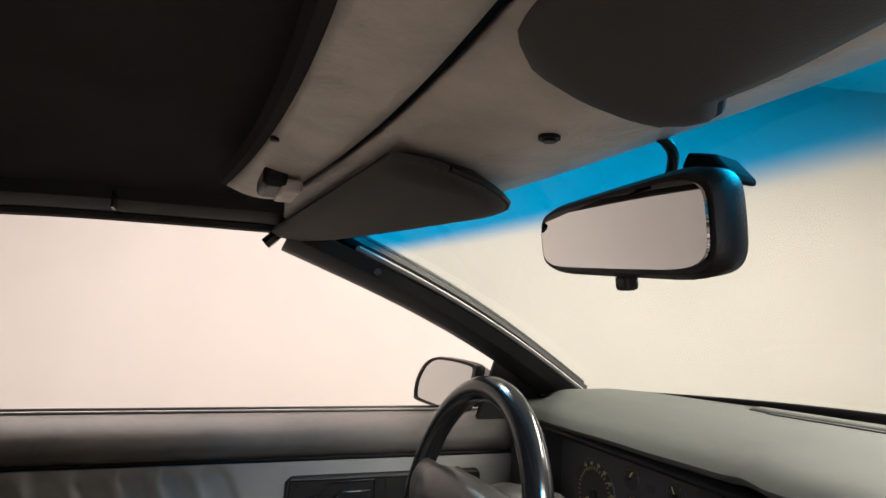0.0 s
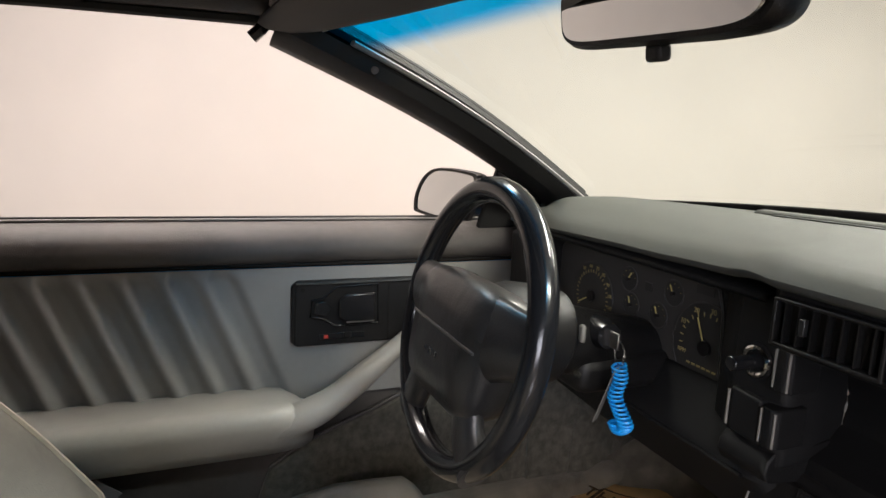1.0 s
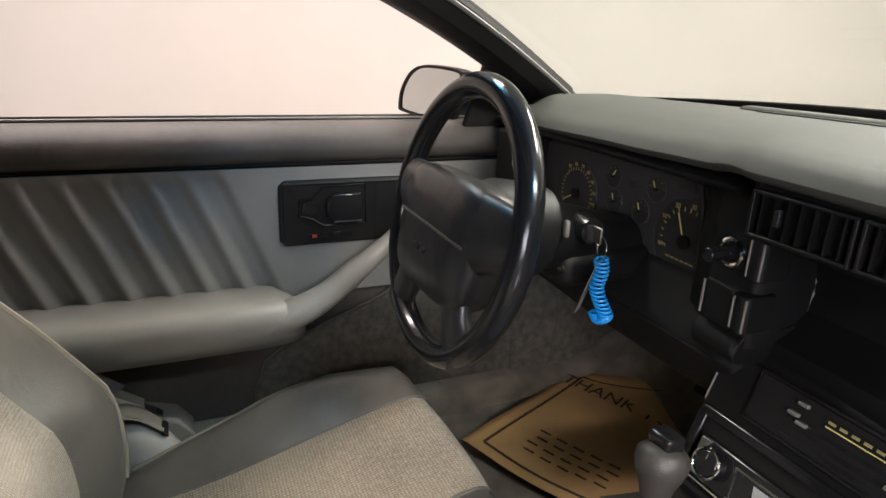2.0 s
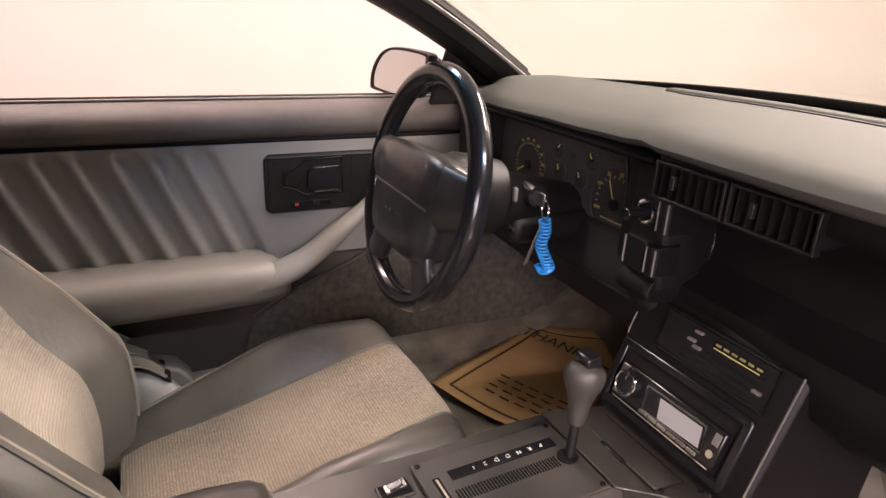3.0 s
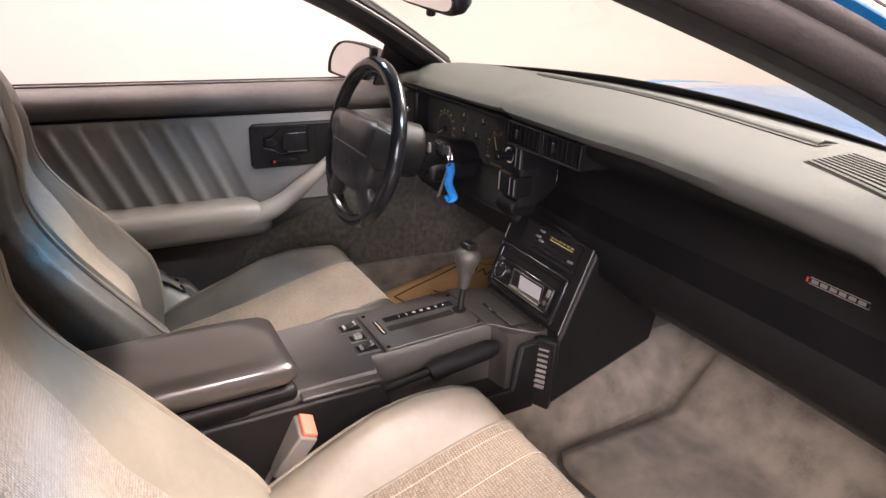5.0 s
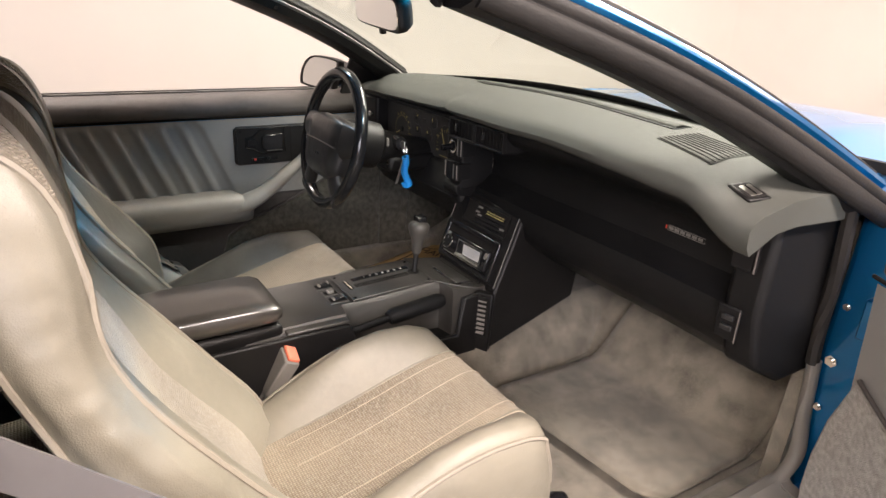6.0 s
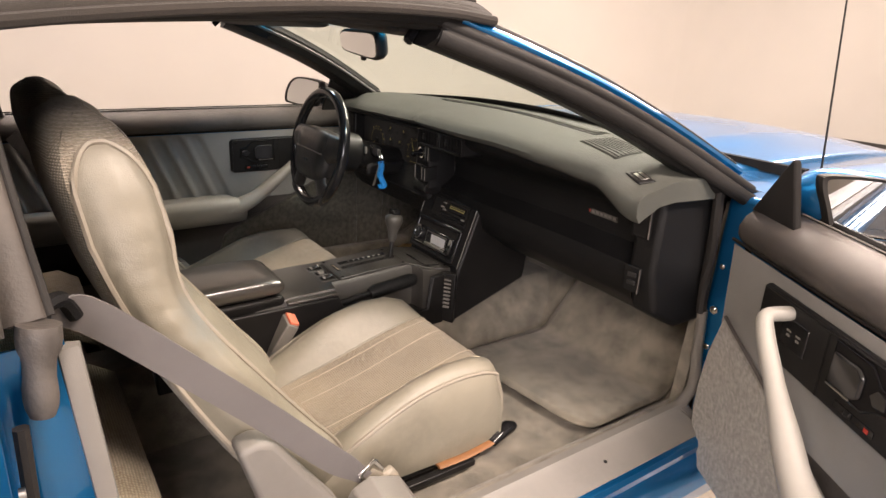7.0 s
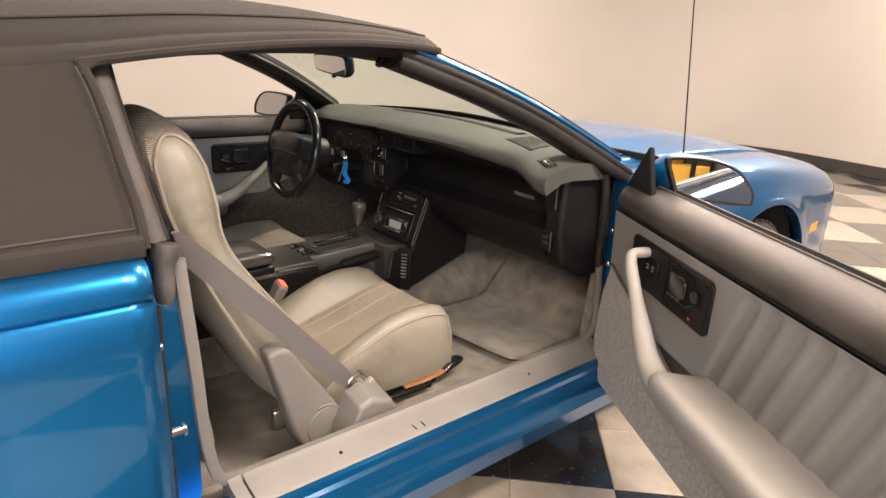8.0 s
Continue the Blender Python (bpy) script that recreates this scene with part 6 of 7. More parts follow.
def seat(name, cx, label, low=0.0, VIN=VINYL):
    def lift(z):
        return z - low * max(0.0, (z - 0.6) / 0.445)
    st = thing(name, (cx, -0.62, 0.24), label, "car seat", "front seats")
    # backrest in strips: woven middle, woven borders, smooth side panels
    def strip(i, j, sx, z0=0.34, z1=1.045):
        rows = []
        for z in LEVELS:
            if z0 - 1e-6 <= z <= z1 + 1e-6:
                rows.append([(cx + sx * x, y, lift(z)) for x, y in back_ring(cx, z)[i : j + 1]])
        return loft(B(), rows, False, False)
    rows = []
    for z in LEVELS:
        h = back_ring(cx, z)[:3]
        rows.append([(cx - x, y, lift(z)) for x, y in h[::-1]] + [(cx + x, y, lift(z)) for x, y in h[1:]])
    part("back_cloth", loft(B(), rows, False, False), CLOTHV, st, "woven tweed back insert", 70)
    rows = []
    for z in LEVELS:
        h = back_ring(cx, z)[8:]
        rows.append([(cx + x, y, lift(z)) for x, y in h] + [(cx - x, y, lift(z)) for x, y in h[::-1][1:]])
    part("back_shell", loft(B(), rows, False, False), CLOTHV, st, "woven tweed rear cover", 70)
    h = back_ring(cx, 1.045)
    bm = B()
    ring = [bm.verts.new((cx + x, y, lift(1.045))) for x, y in h] + [bm.verts.new((cx - x, y, lift(1.045))) for x, y in h[::-1][1:-1]]
    tip = bm.verts.new((cx, -1.170, lift(1.050)))
    for a, b in zip(ring, ring[1:] + ring[:1]):
        bm.faces.new((a, b, tip))
    part("back_crown", bm, CLOTHV, st, "woven tweed crown", 80)
    def ring_at(q, z):
        h = back_ring(cx, z)
        k = min(int(q), len(h) - 2)
        f = q - k
        return lerp(h[k][0], h[k + 1][0], f), lerp(h[k][1], h[k + 1][1], f)
    ref = [Vector((x, y, 0)) for x, y in back_ring(cx, 0.95)[4:9]]
    run = [0.0]
    for p, q in zip(ref, ref[1:]):
        run.append(run[-1] + (q - p).length)
    def place(u):
        """Turns a share of the way round the side into a place in the ring."""
        d = u * run[-1]
        for k in range(4):
            if d <= run[k + 1] + 1e-9:
                return 4 + k + (d - run[k]) / (run[k + 1] - run[k])
        return 8.0
    def arch(u):
        return 0.868 + 0.138 * max(0.0, 1 - abs(2 * u - 1) ** 2.6) ** 0.46
    def z_w(v):
        return 46 * v + 5 * math.sin(9 * v)
    def side(sx, u, z, out=0.0):
        x, y = ring_at(place(u), z)
        return (cx + sx * (x + out), y, lift(z))
    for sx in SIDES:
        part("back_bolster", strip(2, 4, sx), VIN, st, ("darker taupe" if cx < 0 else "smooth taupe") + " vinyl back bolster", 70)
        part("side_panel", sheet(B(), lambda u, v: side(sx, u, lerp(0.34, arch(u), v), 0.010 * math.sin(math.pi * u) * math.sin(math.pi * v) ** 0.5 + (0.0009 + 0.0012 * math.exp(-((lerp(0.34, arch(u), v) - 0.70) / 0.09) ** 2)) * math.sin(1.5 * z_w(v) + 2.6 * u) * math.sin(math.pi * u)), 18, 64), VIN, st, ("darker taupe" if cx < 0 else "smooth taupe") + " vinyl side panel", 70)
        part("top_border", sheet(B(), lambda u, v: side(sx, u, lerp(arch(u), 1.045, v)), 16, 8), CLOTHV, st, angle=70)
        line = [Vector(side(sx, 0.0, lerp(0.36, arch(0), k / 24), 0.001)) for k in range(24)] + [Vector(side(sx, k / 20, arch(k / 20), 0.001)) for k in range(21)] + [Vector(side(sx, 1.0, lerp(arch(1), 0.36, k / 24), 0.001)) for k in range(1, 25)]
        part("back_piping", tube(B(), line, 0.0048, 6), PIPING, st, "pale piping")
    # cushion
    # stations: y, height of the middle, height of the bolsters
    stations = ((-0.91, 0.330, 0.335), (-0.87, 0.348, 0.362), (-0.80, 0.360, 0.405), (-0.72, 0.376, 0.450), (-0.64, 0.396, 0.484), (-0.56, 0.420, 0.499), (-0.49, 0.440, 0.496),
                (-0.440, 0.450, 0.480), (-0.415, 0.445, 0.462), (-0.400, 0.428, 0.438), (-0.390, 0.400, 0.405), (-0.386, 0.360, 0.362), (-0.390, 0.320, 0.322), (-0.400, 0.286, 0.286))
    SEC = ((-1.00, 2, 0.0), (-1.035, 2, 0.40), (-1.025, 2, 0.72), (-0.985, 2, 0.90), (-0.925, 2, 0.975), (-0.85, 2, 1.0), (-0.765, 1, 0.10), (-0.65, 1, 0.52), (-0.55, 1, 0.90), (-0.28, 1, 1.02), (0.0, 1, 1.06))
    def crow(y, zc, zB, i, j):
        hw = 0.214 + 0.008 * table(y, (-0.86, 0), (-0.5, 1), (-0.39, 0.6))
        zb = 0.284
        full = list(SEC) + [(-a, w, b) for a, w, b in SEC[::-1][1:]]
        out = []
        for a, w, b in full[i : j + 1]:
            z = lerp(zb, zB, b) if w == 2 else lerp(zB, zc, b)
            yy = y - 0.035 * table(y, (-0.46, 0.0), (-0.39, 1.0)) * abs(a) ** 3
            out.append((cx + a * hw, yy, z))
        return out
    if cx < 0:
        stations = tuple((y, zc, zB - 0.022 * table(y, (-0.87, 0.0), (-0.72, 1.0), (-0.50, 1.0), (-0.40, 0.0))) for y, zc, zB in stations)
    n = 2 * len(SEC) - 1
    for lab, i, j, m in (("cushion_cloth", 8, n - 9, CLOTH), ("bolster", 0, 8, VIN), ("bolster", n - 9, n - 1, VIN)):
        rows = [crow(y, zc, zB, i, j) for y, zc, zB in stations]
        # closely spaced rows keep the front roll round
        fine = []
        for a, b in zip(rows, rows[1:]):
            fine += [a, [tuple(lerp(p[c], q[c], 0.5) for c in range(3)) for p, q in zip(a, b)]]
        fine.append(rows[-1])
        part(lab, loft(B(), fine, False, False), m, st, "woven tweed cushion insert" if "cloth" in lab else ("darker taupe" if cx < 0 else "smooth taupe") + " vinyl bolster", 70)
    for i in (3, n - 4, 8, n - 9):
        if i in (3, n - 4):
            pts = [Vector(crow(y, zc, zB, i, i)[0]) for y, zc, zB in stations[1:12]]
            part("cushion_piping", tube(B(), curve(pts, 40), 0.0042, 6), PIPING, st, "pale piping")
        else:
            pts = [Vector(crow(y, zc, zB, i, i)[0]) + Vector((0, 0, 0.0005)) for y, zc, zB in stations[2:12]]
            part("cushion_seam", tube(B(), curve(pts, 40), 0.0024, 6), VIN, st)
    for f in (8, 9, 11, 12) if cx > 0 else ():
        pts = [Vector(crow(y, zc, zB, f, f)[0]).lerp(Vector(crow(y, zc, zB, f + 1, f + 1)[0]), 0.4) + Vector((0, 0, 0.0006)) for y, zc, zB in stations[2:11]]
        part("stitch_line", tube(B(), curve(pts, 36), 0.0008, 5), STITCH, st)
    bm = poly(B(), [(cx - 0.215, -0.88, 0.262), (cx + 0.215, -0.88, 0.262), (cx + 0.212, -0.42, 0.268), (cx - 0.212, -0.42, 0.268)], (0, 0, 0.03))
    part("seat_pan", bm, BLACK, st, bevel=0.006)
    for sx in SIDES:
        part("seat_rail", box(B(), (cx + sx * 0.19, -0.66, 0.252), (0.028, 0.40, 0.022)), STEEL if sx < 0 else BLACK, st, "dark seat rail", bevel=0.003)
    return st


seat("passenger_seat", 0.372, "taupe vinyl bucket seat with tweed inserts and pale piping")
seat("driver_seat", -0.365, "darker taupe vinyl driver's bucket seat with tweed inserts", 0.032, DARKVINYL)

# adjuster under the passenger seat
adj = thing("seat_adjuster", (0.58, -0.45, 0.27), "black seat adjuster lever with an orange-brown strap", "seat lever")
part("rail", box(B(), (0.608, -0.62, 0.268), (0.018, 0.22, 0.016)), BLACK, adj, bevel=0.003)
part("strap", tube(B(), curve([(0.600, -0.60, 0.282), (0.602, -0.52, 0.283), (0.598, -0.44, 0.290)], 10), 0.011, 8, flat=0.35), LEATHER, adj, "orange-brown strap")
bm = tube(B(), [(0.600, -0.452, 0.286), (0.592, -0.43, 0.294), (0.585, -0.39, 0.300), (0.582, -0.372, 0.297)], [0.012, 0.018, 0.019, 0.012], 12, flat=0.7)
part("grip", bm, GLOSSB, adj, "black plastic grip", 50)

# rear bench, seen past the front seats
rb = thing("rear_bench", (0, -1.7, 0.3), "dark rear bench seat with tweed inserts", "car seat")
for sx in SIDES:
    rings = []
    for y, k in ((-1.155, 0.0), (-1.132, 0.45), (-1.145, 0.85), (-1.19, 1.0), (-1.50, 0.9), (-1.78, 0.75)):
        rings.append([(sx * x, y, 0.26 + (0.20 + dz) * k) for x, dz in ((0.10, -0.04), (0.14, 0.01), (0.25, 0.0), (0.40, -0.005), (0.50, 0.0), (0.555, -0.02), (0.575, -0.09))])
    part("cushion", loft(B(), rings, False, False), CLOTH, rb, "tweed rear cushion", 70, solid=0.01)
    rings = []
    for z, y in ((0.38, -1.72), (0.45, -1.74), (0.60, -1.80), (0.75, -1.86), (0.80, -1.90)):
        rings.append([(sx * x, y + d, z) for x, d in ((0.10, 0.0), (0.2, -0.012), (0.42, -0.015), (0.60, -0.01), (0.72, 0.0))])
    part("backrest", loft(B(), rings, False, False), CLOTHV, rb, "tweed rear backrest", 70, solid=0.02)
part("shelf", box(B(), (0, -2.0, 0.80), (1.5, 0.24, 0.02)), DARKPAD, rb, bevel=0.005)

# lap belt anchor beside the driver's cushion
anc = thing("belt_anchor", (-0.655, -0.85, 0.30), "grey plastic belt cover on the sill with webbing folded through it", "seat belt")
rings = []
for y, w, zt in ((-0.905, 0.020, 0.378), (-0.89, 0.030, 0.392), (-0.855, 0.033, 0.388), (-0.82, 0.030, 0.362), (-0.795, 0.022, 0.325), (-0.785, 0.012, 0.300)):
    rings.append([(-0.655 + w * math.copysign(abs(math.cos(a)) ** 0.6, math.cos(a)), y, 0.27 + (zt - 0.27) * max(0.0, math.sin(a)) ** 0.5) for a in (math.pi * i / 12 for i in range(13))])
# paler than the other belt covers; the light on it is in the colour
part("cover", loft(B(), rings), ARM, anc, "grey moulded belt cover", 60)
slot = [(-0.655 + sx, -0.828 + sy, 0.3735 - 0.9 * sy) for sx, sy in ((-0.021, 0.0), (0.021, 0.0), (0.021, 0.009), (-0.021, 0.009))]
part("belt_slot", poly(B(), slot, (0, 0.002, 0.0025)), SHADE, anc, "dark belt slot")
part("webbing", sheet(B(), lambda u, v: Vector((-0.676 + 0.042 * v, lerp(-0.93, -0.824, u), 0.400 + 0.016 * math.sin(math.pi * min(1, u * 1.1)) - 0.026 * u ** 3 + 0.004 * math.sin(5 * v + 3 * u))), 14, 8), PIPING, anc, "folded pale grey webbing", 60, solid=0.0022)

# ---------------------------------------------------------------- doors
def make_door(name, O, S, N, label, reach=0.0):
    """A door built along S from its hinge edge, with its inner side towards N."""
    O, S, N = Vector(O), Vector(S).normalized(), Vector(N).normalized()

    def D(s, n, z):
        return O + S * s + N * n + Vector((0, 0, z))

    M = axes(O, S, (0, 0, 1))  # local: x along the door, y up, z across
    flip = 1 if (M.to_3x3() @ Vector((0, 0, 1))).dot(N) > 0 else -1

    def dbox(bm, s, n, z, ls, ln, lz, turn=0.0):
        m = M @ Matrix.Translation((s, z, flip * n)) @ Matrix.Rotation(turn, 4, "Z")
        return box(bm, (0, 0, 0), (ls, lz, ln), m)

    def dpoly(pts, n0, n1):
        return poly(B(), [D(s, n0, z) for s, z in pts], N * (n1 - n0))

    d = thing(name, tuple(D(0, 0, 0.24)), label, "car door", "car doors")
    L = 1.315
    # painted skin and shell
    def skin(u, v):
        s, z = lerp(0.060, L, u), lerp(0.235, 0.862, v)
        return D(s, -0.040 + 0.03 * (2 * v - 0.9) ** 2 - (0.012 if z > 0.80 else 0), z)
    part("outer_skin", sheet(B(), skin, 16, 12), PAINT, d, "metallic blue outer skin", 50, solid=0.004)
    part("door_shell", dpoly(((0.100, 0.25), (0.080, 0.40), (0.100, 0.60), (0.105, 0.85), (L - 0.01, 0.85), (L - 0.01, 0.25)), -0.03, 0.058), PAINT, d, "metallic blue door shell", bevel=0.012, seg=3)
    part("edge_seal", tube(B(), [D(s, 0.070, z) for s, z in ((0.114, 0.82), (0.120, 0.62), (0.092, 0.48), (0.084, 0.40), (0.096, 0.325), (0.118, 0.268), (0.24, 0.252), (0.70, 0.248), (1.20, 0.25), (1.30, 0.30), (1.305, 0.60), (1.305, 0.84))], 0.011, 8), RUBBER, d, "black rubber edge seal")
    # upper roll
    low = 0.010 if reach else 0.0
    roll = ((0.010, 0.850), (0.012, 0.868), (0.030, 0.876), (0.055, 0.874), (0.080, 0.866), (0.100, 0.850), (0.110, 0.830), (0.108, 0.812), (0.100, 0.800), (0.090, 0.796), (0.050, 0.796))
    bm = loft(B(), [[D(s, n * k, z - low * max(0, (z - 0.80) / 0.07)) for n, z in roll] for s, k in ((0.112, 0.80), (0.122, 0.95), (0.150, 1), (0.4, 1), (0.8, 1), (1.27, 1), (1.305, 0.94))])
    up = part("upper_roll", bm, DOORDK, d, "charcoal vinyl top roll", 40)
    part("window_seal", tube(B(), [D(lerp(0.20, 1.30, k / 10), 0.008, 0.876 - low) for k in range(11)], 0.0065, 6), RUBBER, up, "black window seal")
    part("roll_line", tube(B(), [D(lerp(0.20, 1.30, k / 10), 0.030, 0.8785 - low) for k in range(11)], 0.0022, 5), TRIM, up)
    part("gap_line", tube(B(), [D(lerp(0.10, 1.30, k / 10), 0.0985, 0.7955) for k in range(11)], 0.0035, 6), SHADE, up)
    # fluted middle panel
    def mid(u, v):
        z = lerp(0.792, 0.545, v)
        s = lerp(lerp(0.120, 0.140, v), 1.305, u)
        q = s - 0.40 * (z - 0.60)
        c = abs(2 * (((q - 0.835) / 0.063) % 1.0) - 1)  # 1 on a ridge, 0 in the middle of a flute
        hollow = 1 - table(c, (0.30, 0.0), (0.98, 1.0))
        rim_z = 0.788 - 0.022 * c ** 3
        fade = table(q, (0.643, 0.0), (0.655, 1.0)) * table(z, (rim_z - 0.016, 1.0), (rim_z + 0.003, 0.0))
        n = 0.105 - (0.0120 if reach else 0.0060) * fade * hollow
        return D(s, n, z)
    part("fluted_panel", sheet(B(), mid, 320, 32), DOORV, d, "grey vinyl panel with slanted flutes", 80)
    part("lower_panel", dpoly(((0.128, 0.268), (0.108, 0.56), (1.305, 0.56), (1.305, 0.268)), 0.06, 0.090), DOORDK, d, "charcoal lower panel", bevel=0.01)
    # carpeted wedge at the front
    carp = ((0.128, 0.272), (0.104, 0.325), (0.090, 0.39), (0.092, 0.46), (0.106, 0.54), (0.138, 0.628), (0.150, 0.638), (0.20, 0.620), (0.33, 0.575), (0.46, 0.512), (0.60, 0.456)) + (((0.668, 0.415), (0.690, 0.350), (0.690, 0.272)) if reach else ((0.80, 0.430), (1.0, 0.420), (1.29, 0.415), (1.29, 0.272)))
    # the driver's wedge is coloured darker for the shade behind the wheel
    part("carpet_wedge", dpoly(carp, 0.085, 0.109), SHADECARPET if reach else DOORCARPET, d, "mottled dark grey carpeted lower wedge with shade in its colour" if reach else "pale grey carpeted lower wedge", bevel=0.008)
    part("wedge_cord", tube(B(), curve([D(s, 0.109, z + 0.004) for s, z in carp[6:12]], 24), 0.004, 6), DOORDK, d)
    # armrest with its rising pull
    arm = ((0.090, 0.568), (0.150, 0.574), (0.200, 0.583), (0.226, 0.585), (0.241, 0.574), (0.241, 0.552), (0.226, 0.518), (0.192, 0.486), (0.140, 0.472), (0.090, 0.466))
    rows = []
    for s, k, dz in ((0.600, 0.55, -0.040), (0.622, 0.80, -0.020), (0.648, 0.93, -0.004), (0.68, 0.98, 0.0), (0.80, 1, 0.0), (1.0, 1.0, 0.0), (1.2, 1.0, 0.002), (1.29, 0.99, 0.004), (1.305, 0.93, 0.0)):
        rows.append([D(s, 0.090 + (n - 0.090) * k, min(z + dz * (z - 0.46) / 0.12, 0.62)) for n, z in arm])
    a = part("armrest", loft(B(), rows), ARM, d, "pale grey moulded armrest", 62)
    path = curve([D(s, n, z) for s, n, z in ((0.80, 0.196, 0.535), (0.70, 0.200, 0.540), (0.635, 0.203, 0.551), (0.575, 0.200, 0.575), (0.50, 0.188, 0.624), (0.43, 0.176, 0.674), (0.375, 0.166, 0.716), (0.352, 0.156, 0.738), (0.352, 0.128, 0.744), (0.352, 0.100, 0.744))], 44)
    rad = [table(k / 43, (0, 0.029), (0.25, 0.029), (0.38, 0.024), (0.55, 0.0160), (0.8, 0.0138), (0.9, 0.0138), (1, 0.011)) for k in range(44)]
    part("pull_handle", tube(B(), path, rad, 14, flat=0.95), ARM, a, "pale grey pull handle", 70)
    # release plate
    p = part("release_plate", dpoly(((0.262, 0.760), (0.270, 0.768), (0.622, 0.768), (0.632, 0.758), (0.632, 0.655), (0.622, 0.646), (0.30, 0.646), (0.262, 0.690)), 0.095, 0.113), BLACK, d, "black door release plate", bevel=0.003)
    part("plate_rim", tube(B(), [D(s, 0.113, z) for s, z in ((0.270, 0.762), (0.624, 0.762), (0.626, 0.652))], 0.003, 6), BLACK, p)
    hexa = ((0.598, 0.702), (0.596, 0.732), (0.574, 0.735), (0.552, 0.756), (0.474, 0.758), (0.472, 0.684), (0.552, 0.682), (0.576, 0.697))
    part("latch_well", dpoly(hexa, 0.1125, 0.1145), SHADE, p, "dark recess")
    part("well_rim", tube(B(), [D(s, 0.1150, z) for s, z in hexa], 0.0024, 6, closed=True), GLOSSB, p, "bright-edged black well rim")
    part("well_flap", dpoly(((0.592, 0.707), (0.590, 0.727), (0.572, 0.730), (0.560, 0.716), (0.570, 0.703)), 0.114, 0.118), GLOSSB, p, bevel=0.001)
    part("release_lever", dpoly(((0.480, 0.690), (0.480, 0.744), (0.535, 0.744), (0.548, 0.733), (0.548, 0.700), (0.535, 0.690)), 0.114, 0.124), GLOSSB, p, "black release lever", bevel=0.004)
    part("lever_edge", dbox(B(), 0.508, 0.1245, 0.6905, 0.052, 0.002, 0.0022), STEEL, p)
    part("lock_slot", dbox(B(), 0.540, 0.1135, 0.663, 0.085, 0.003, 0.012), GLOSSB, p, bevel=0.001)
    part("lock_mark", dbox(B(), 0.570, 0.1155, 0.663, 0.008, 0.002, 0.006), DULLRED, p, "red lock marker")
    part("lock_knob", dbox(B(), 0.530, 0.116, 0.664, 0.014, 0.005, 0.010), BLACK, p, bevel=0.002)
    sw_ = part("window_switch", dbox(B(), 0.372, 0.1135, 0.712, 0.070, 0.004, 0.052), GLOSSB, p, "black window switch pair", bevel=0.002)
    bm = B()
    for s in (0.360, 0.386):
        dbox(bm, s, 0.116, 0.716, 0.012, 0.001, 0.003)
        dbox(bm, s, 0.116, 0.708, 0.009, 0.001, 0.004)
    part("switch_mark", bm, TRIM, sw_)
    part("plate_split", dbox(B(), 0.452, 0.1135, 0.707, 0.002, 0.002, 0.118), SHADE, p)
    bm = B()
    disc(bm, D(0.612, 0.112, 0.752), N, 0.004, 0.002, 10)
    part("plate_screw", bm, SHADE, p)
    # sail plate and outside mirror
    part("sail_plate", dpoly(((0.010, 0.862), (0.010, 0.905), (0.205, 0.986), (0.222, 0.976), (0.262, 0.852)) if reach else ((0.115, 0.862), (0.213, 0.984), (0.220, 0.976), (0.262, 0.862)), 0.068, 0.083), SHADE, d, "black triangular mirror sail", bevel=0.004)
    lean, tip = (0.10, 0.0) if reach else (0.28, 0.035)
    rings = []
    for n, sc, hs, hz in ((0.062, 0.205, 0.020, 0.020), (0.036, 0.205, 0.030, 0.028), (0.020, 0.212, 0.052, 0.048), (-0.010, 0.214, 0.058, 0.058), (-0.07, 0.216, 0.058, 0.060), (-0.125, 0.222, 0.052, 0.050), (-0.155, 0.232, 0.040, 0.036), (-0.170, 0.240, 0.022, 0.018)):
        ring = []
        for i in range(20):
            q = 2 * math.pi * i / 20
            c, s_ = math.cos(q), math.sin(q)
            ring.append(D(sc - (lean - 0.10) * 1.25 * (n + 0.065) - (0.0 if reach else 0.006) + hs * (0.78 if not reach and -0.03 < n < 0.03 else 1.0) * math.copysign(abs(c) ** (0.5 if c > 0 else 0.9), c), n - reach, 0.906 + 0.06 * (n + 0.06) - (0.008 if reach else 0) + (0.86 if reach else 1) * hz * math.copysign(abs(s_) ** 0.75, s_)))
        rings.append(ring)
    hm = part("mirror_housing", loft(B(), rings), RUBBER if reach else PAINT, d, "black outside mirror" if reach else "metallic blue outside mirror", 50)
    shape = curve([(n, z, 0) for n, z in ((0.020, 0.905), (0.034, 0.950), (0.022, 0.964), (-0.060, 0.963), (-0.115, 0.942), (-0.152, 0.900), (-0.160, 0.862), (-0.146, 0.853), (-0.06, 0.852), (-0.004, 0.854), (0.008, 0.868), (0.020, 0.905))], 45)[:-1]
    out = [(q.x, q.y) for q in shape]
    wide = lambda n: (n + 0.065) * ((1.22 if n < -0.065 else 2.0) if reach else 1.12)

    def face(k, s, turn=0.0):
        """The mirror's outline at a scale, turned in towards the car."""
        return [D(s - (lean + turn) * (n + 0.065) - tip * (z - 0.908), -0.065 - reach + wide(n) * k, 0.908 + (z - 0.908) * k) for n, z in out]
    part("mirror_bezel", loft(B(), [face(1.0, 0.262), face(1.03, 0.274), face(1.0, 0.283), face(0.90, 0.281)], True, False), RUBBER, hm, "black mirror bezel")
    part("mirror_face", loft(B(), [face(0.93, 0.2770 if reach else 0.2685, 0.0 if reach else 0.13), face(0.92, 0.2790 if reach else 0.2705, 0.0 if reach else 0.13)]), MIRROR, hm, "silvered outside mirror glass")
    return d


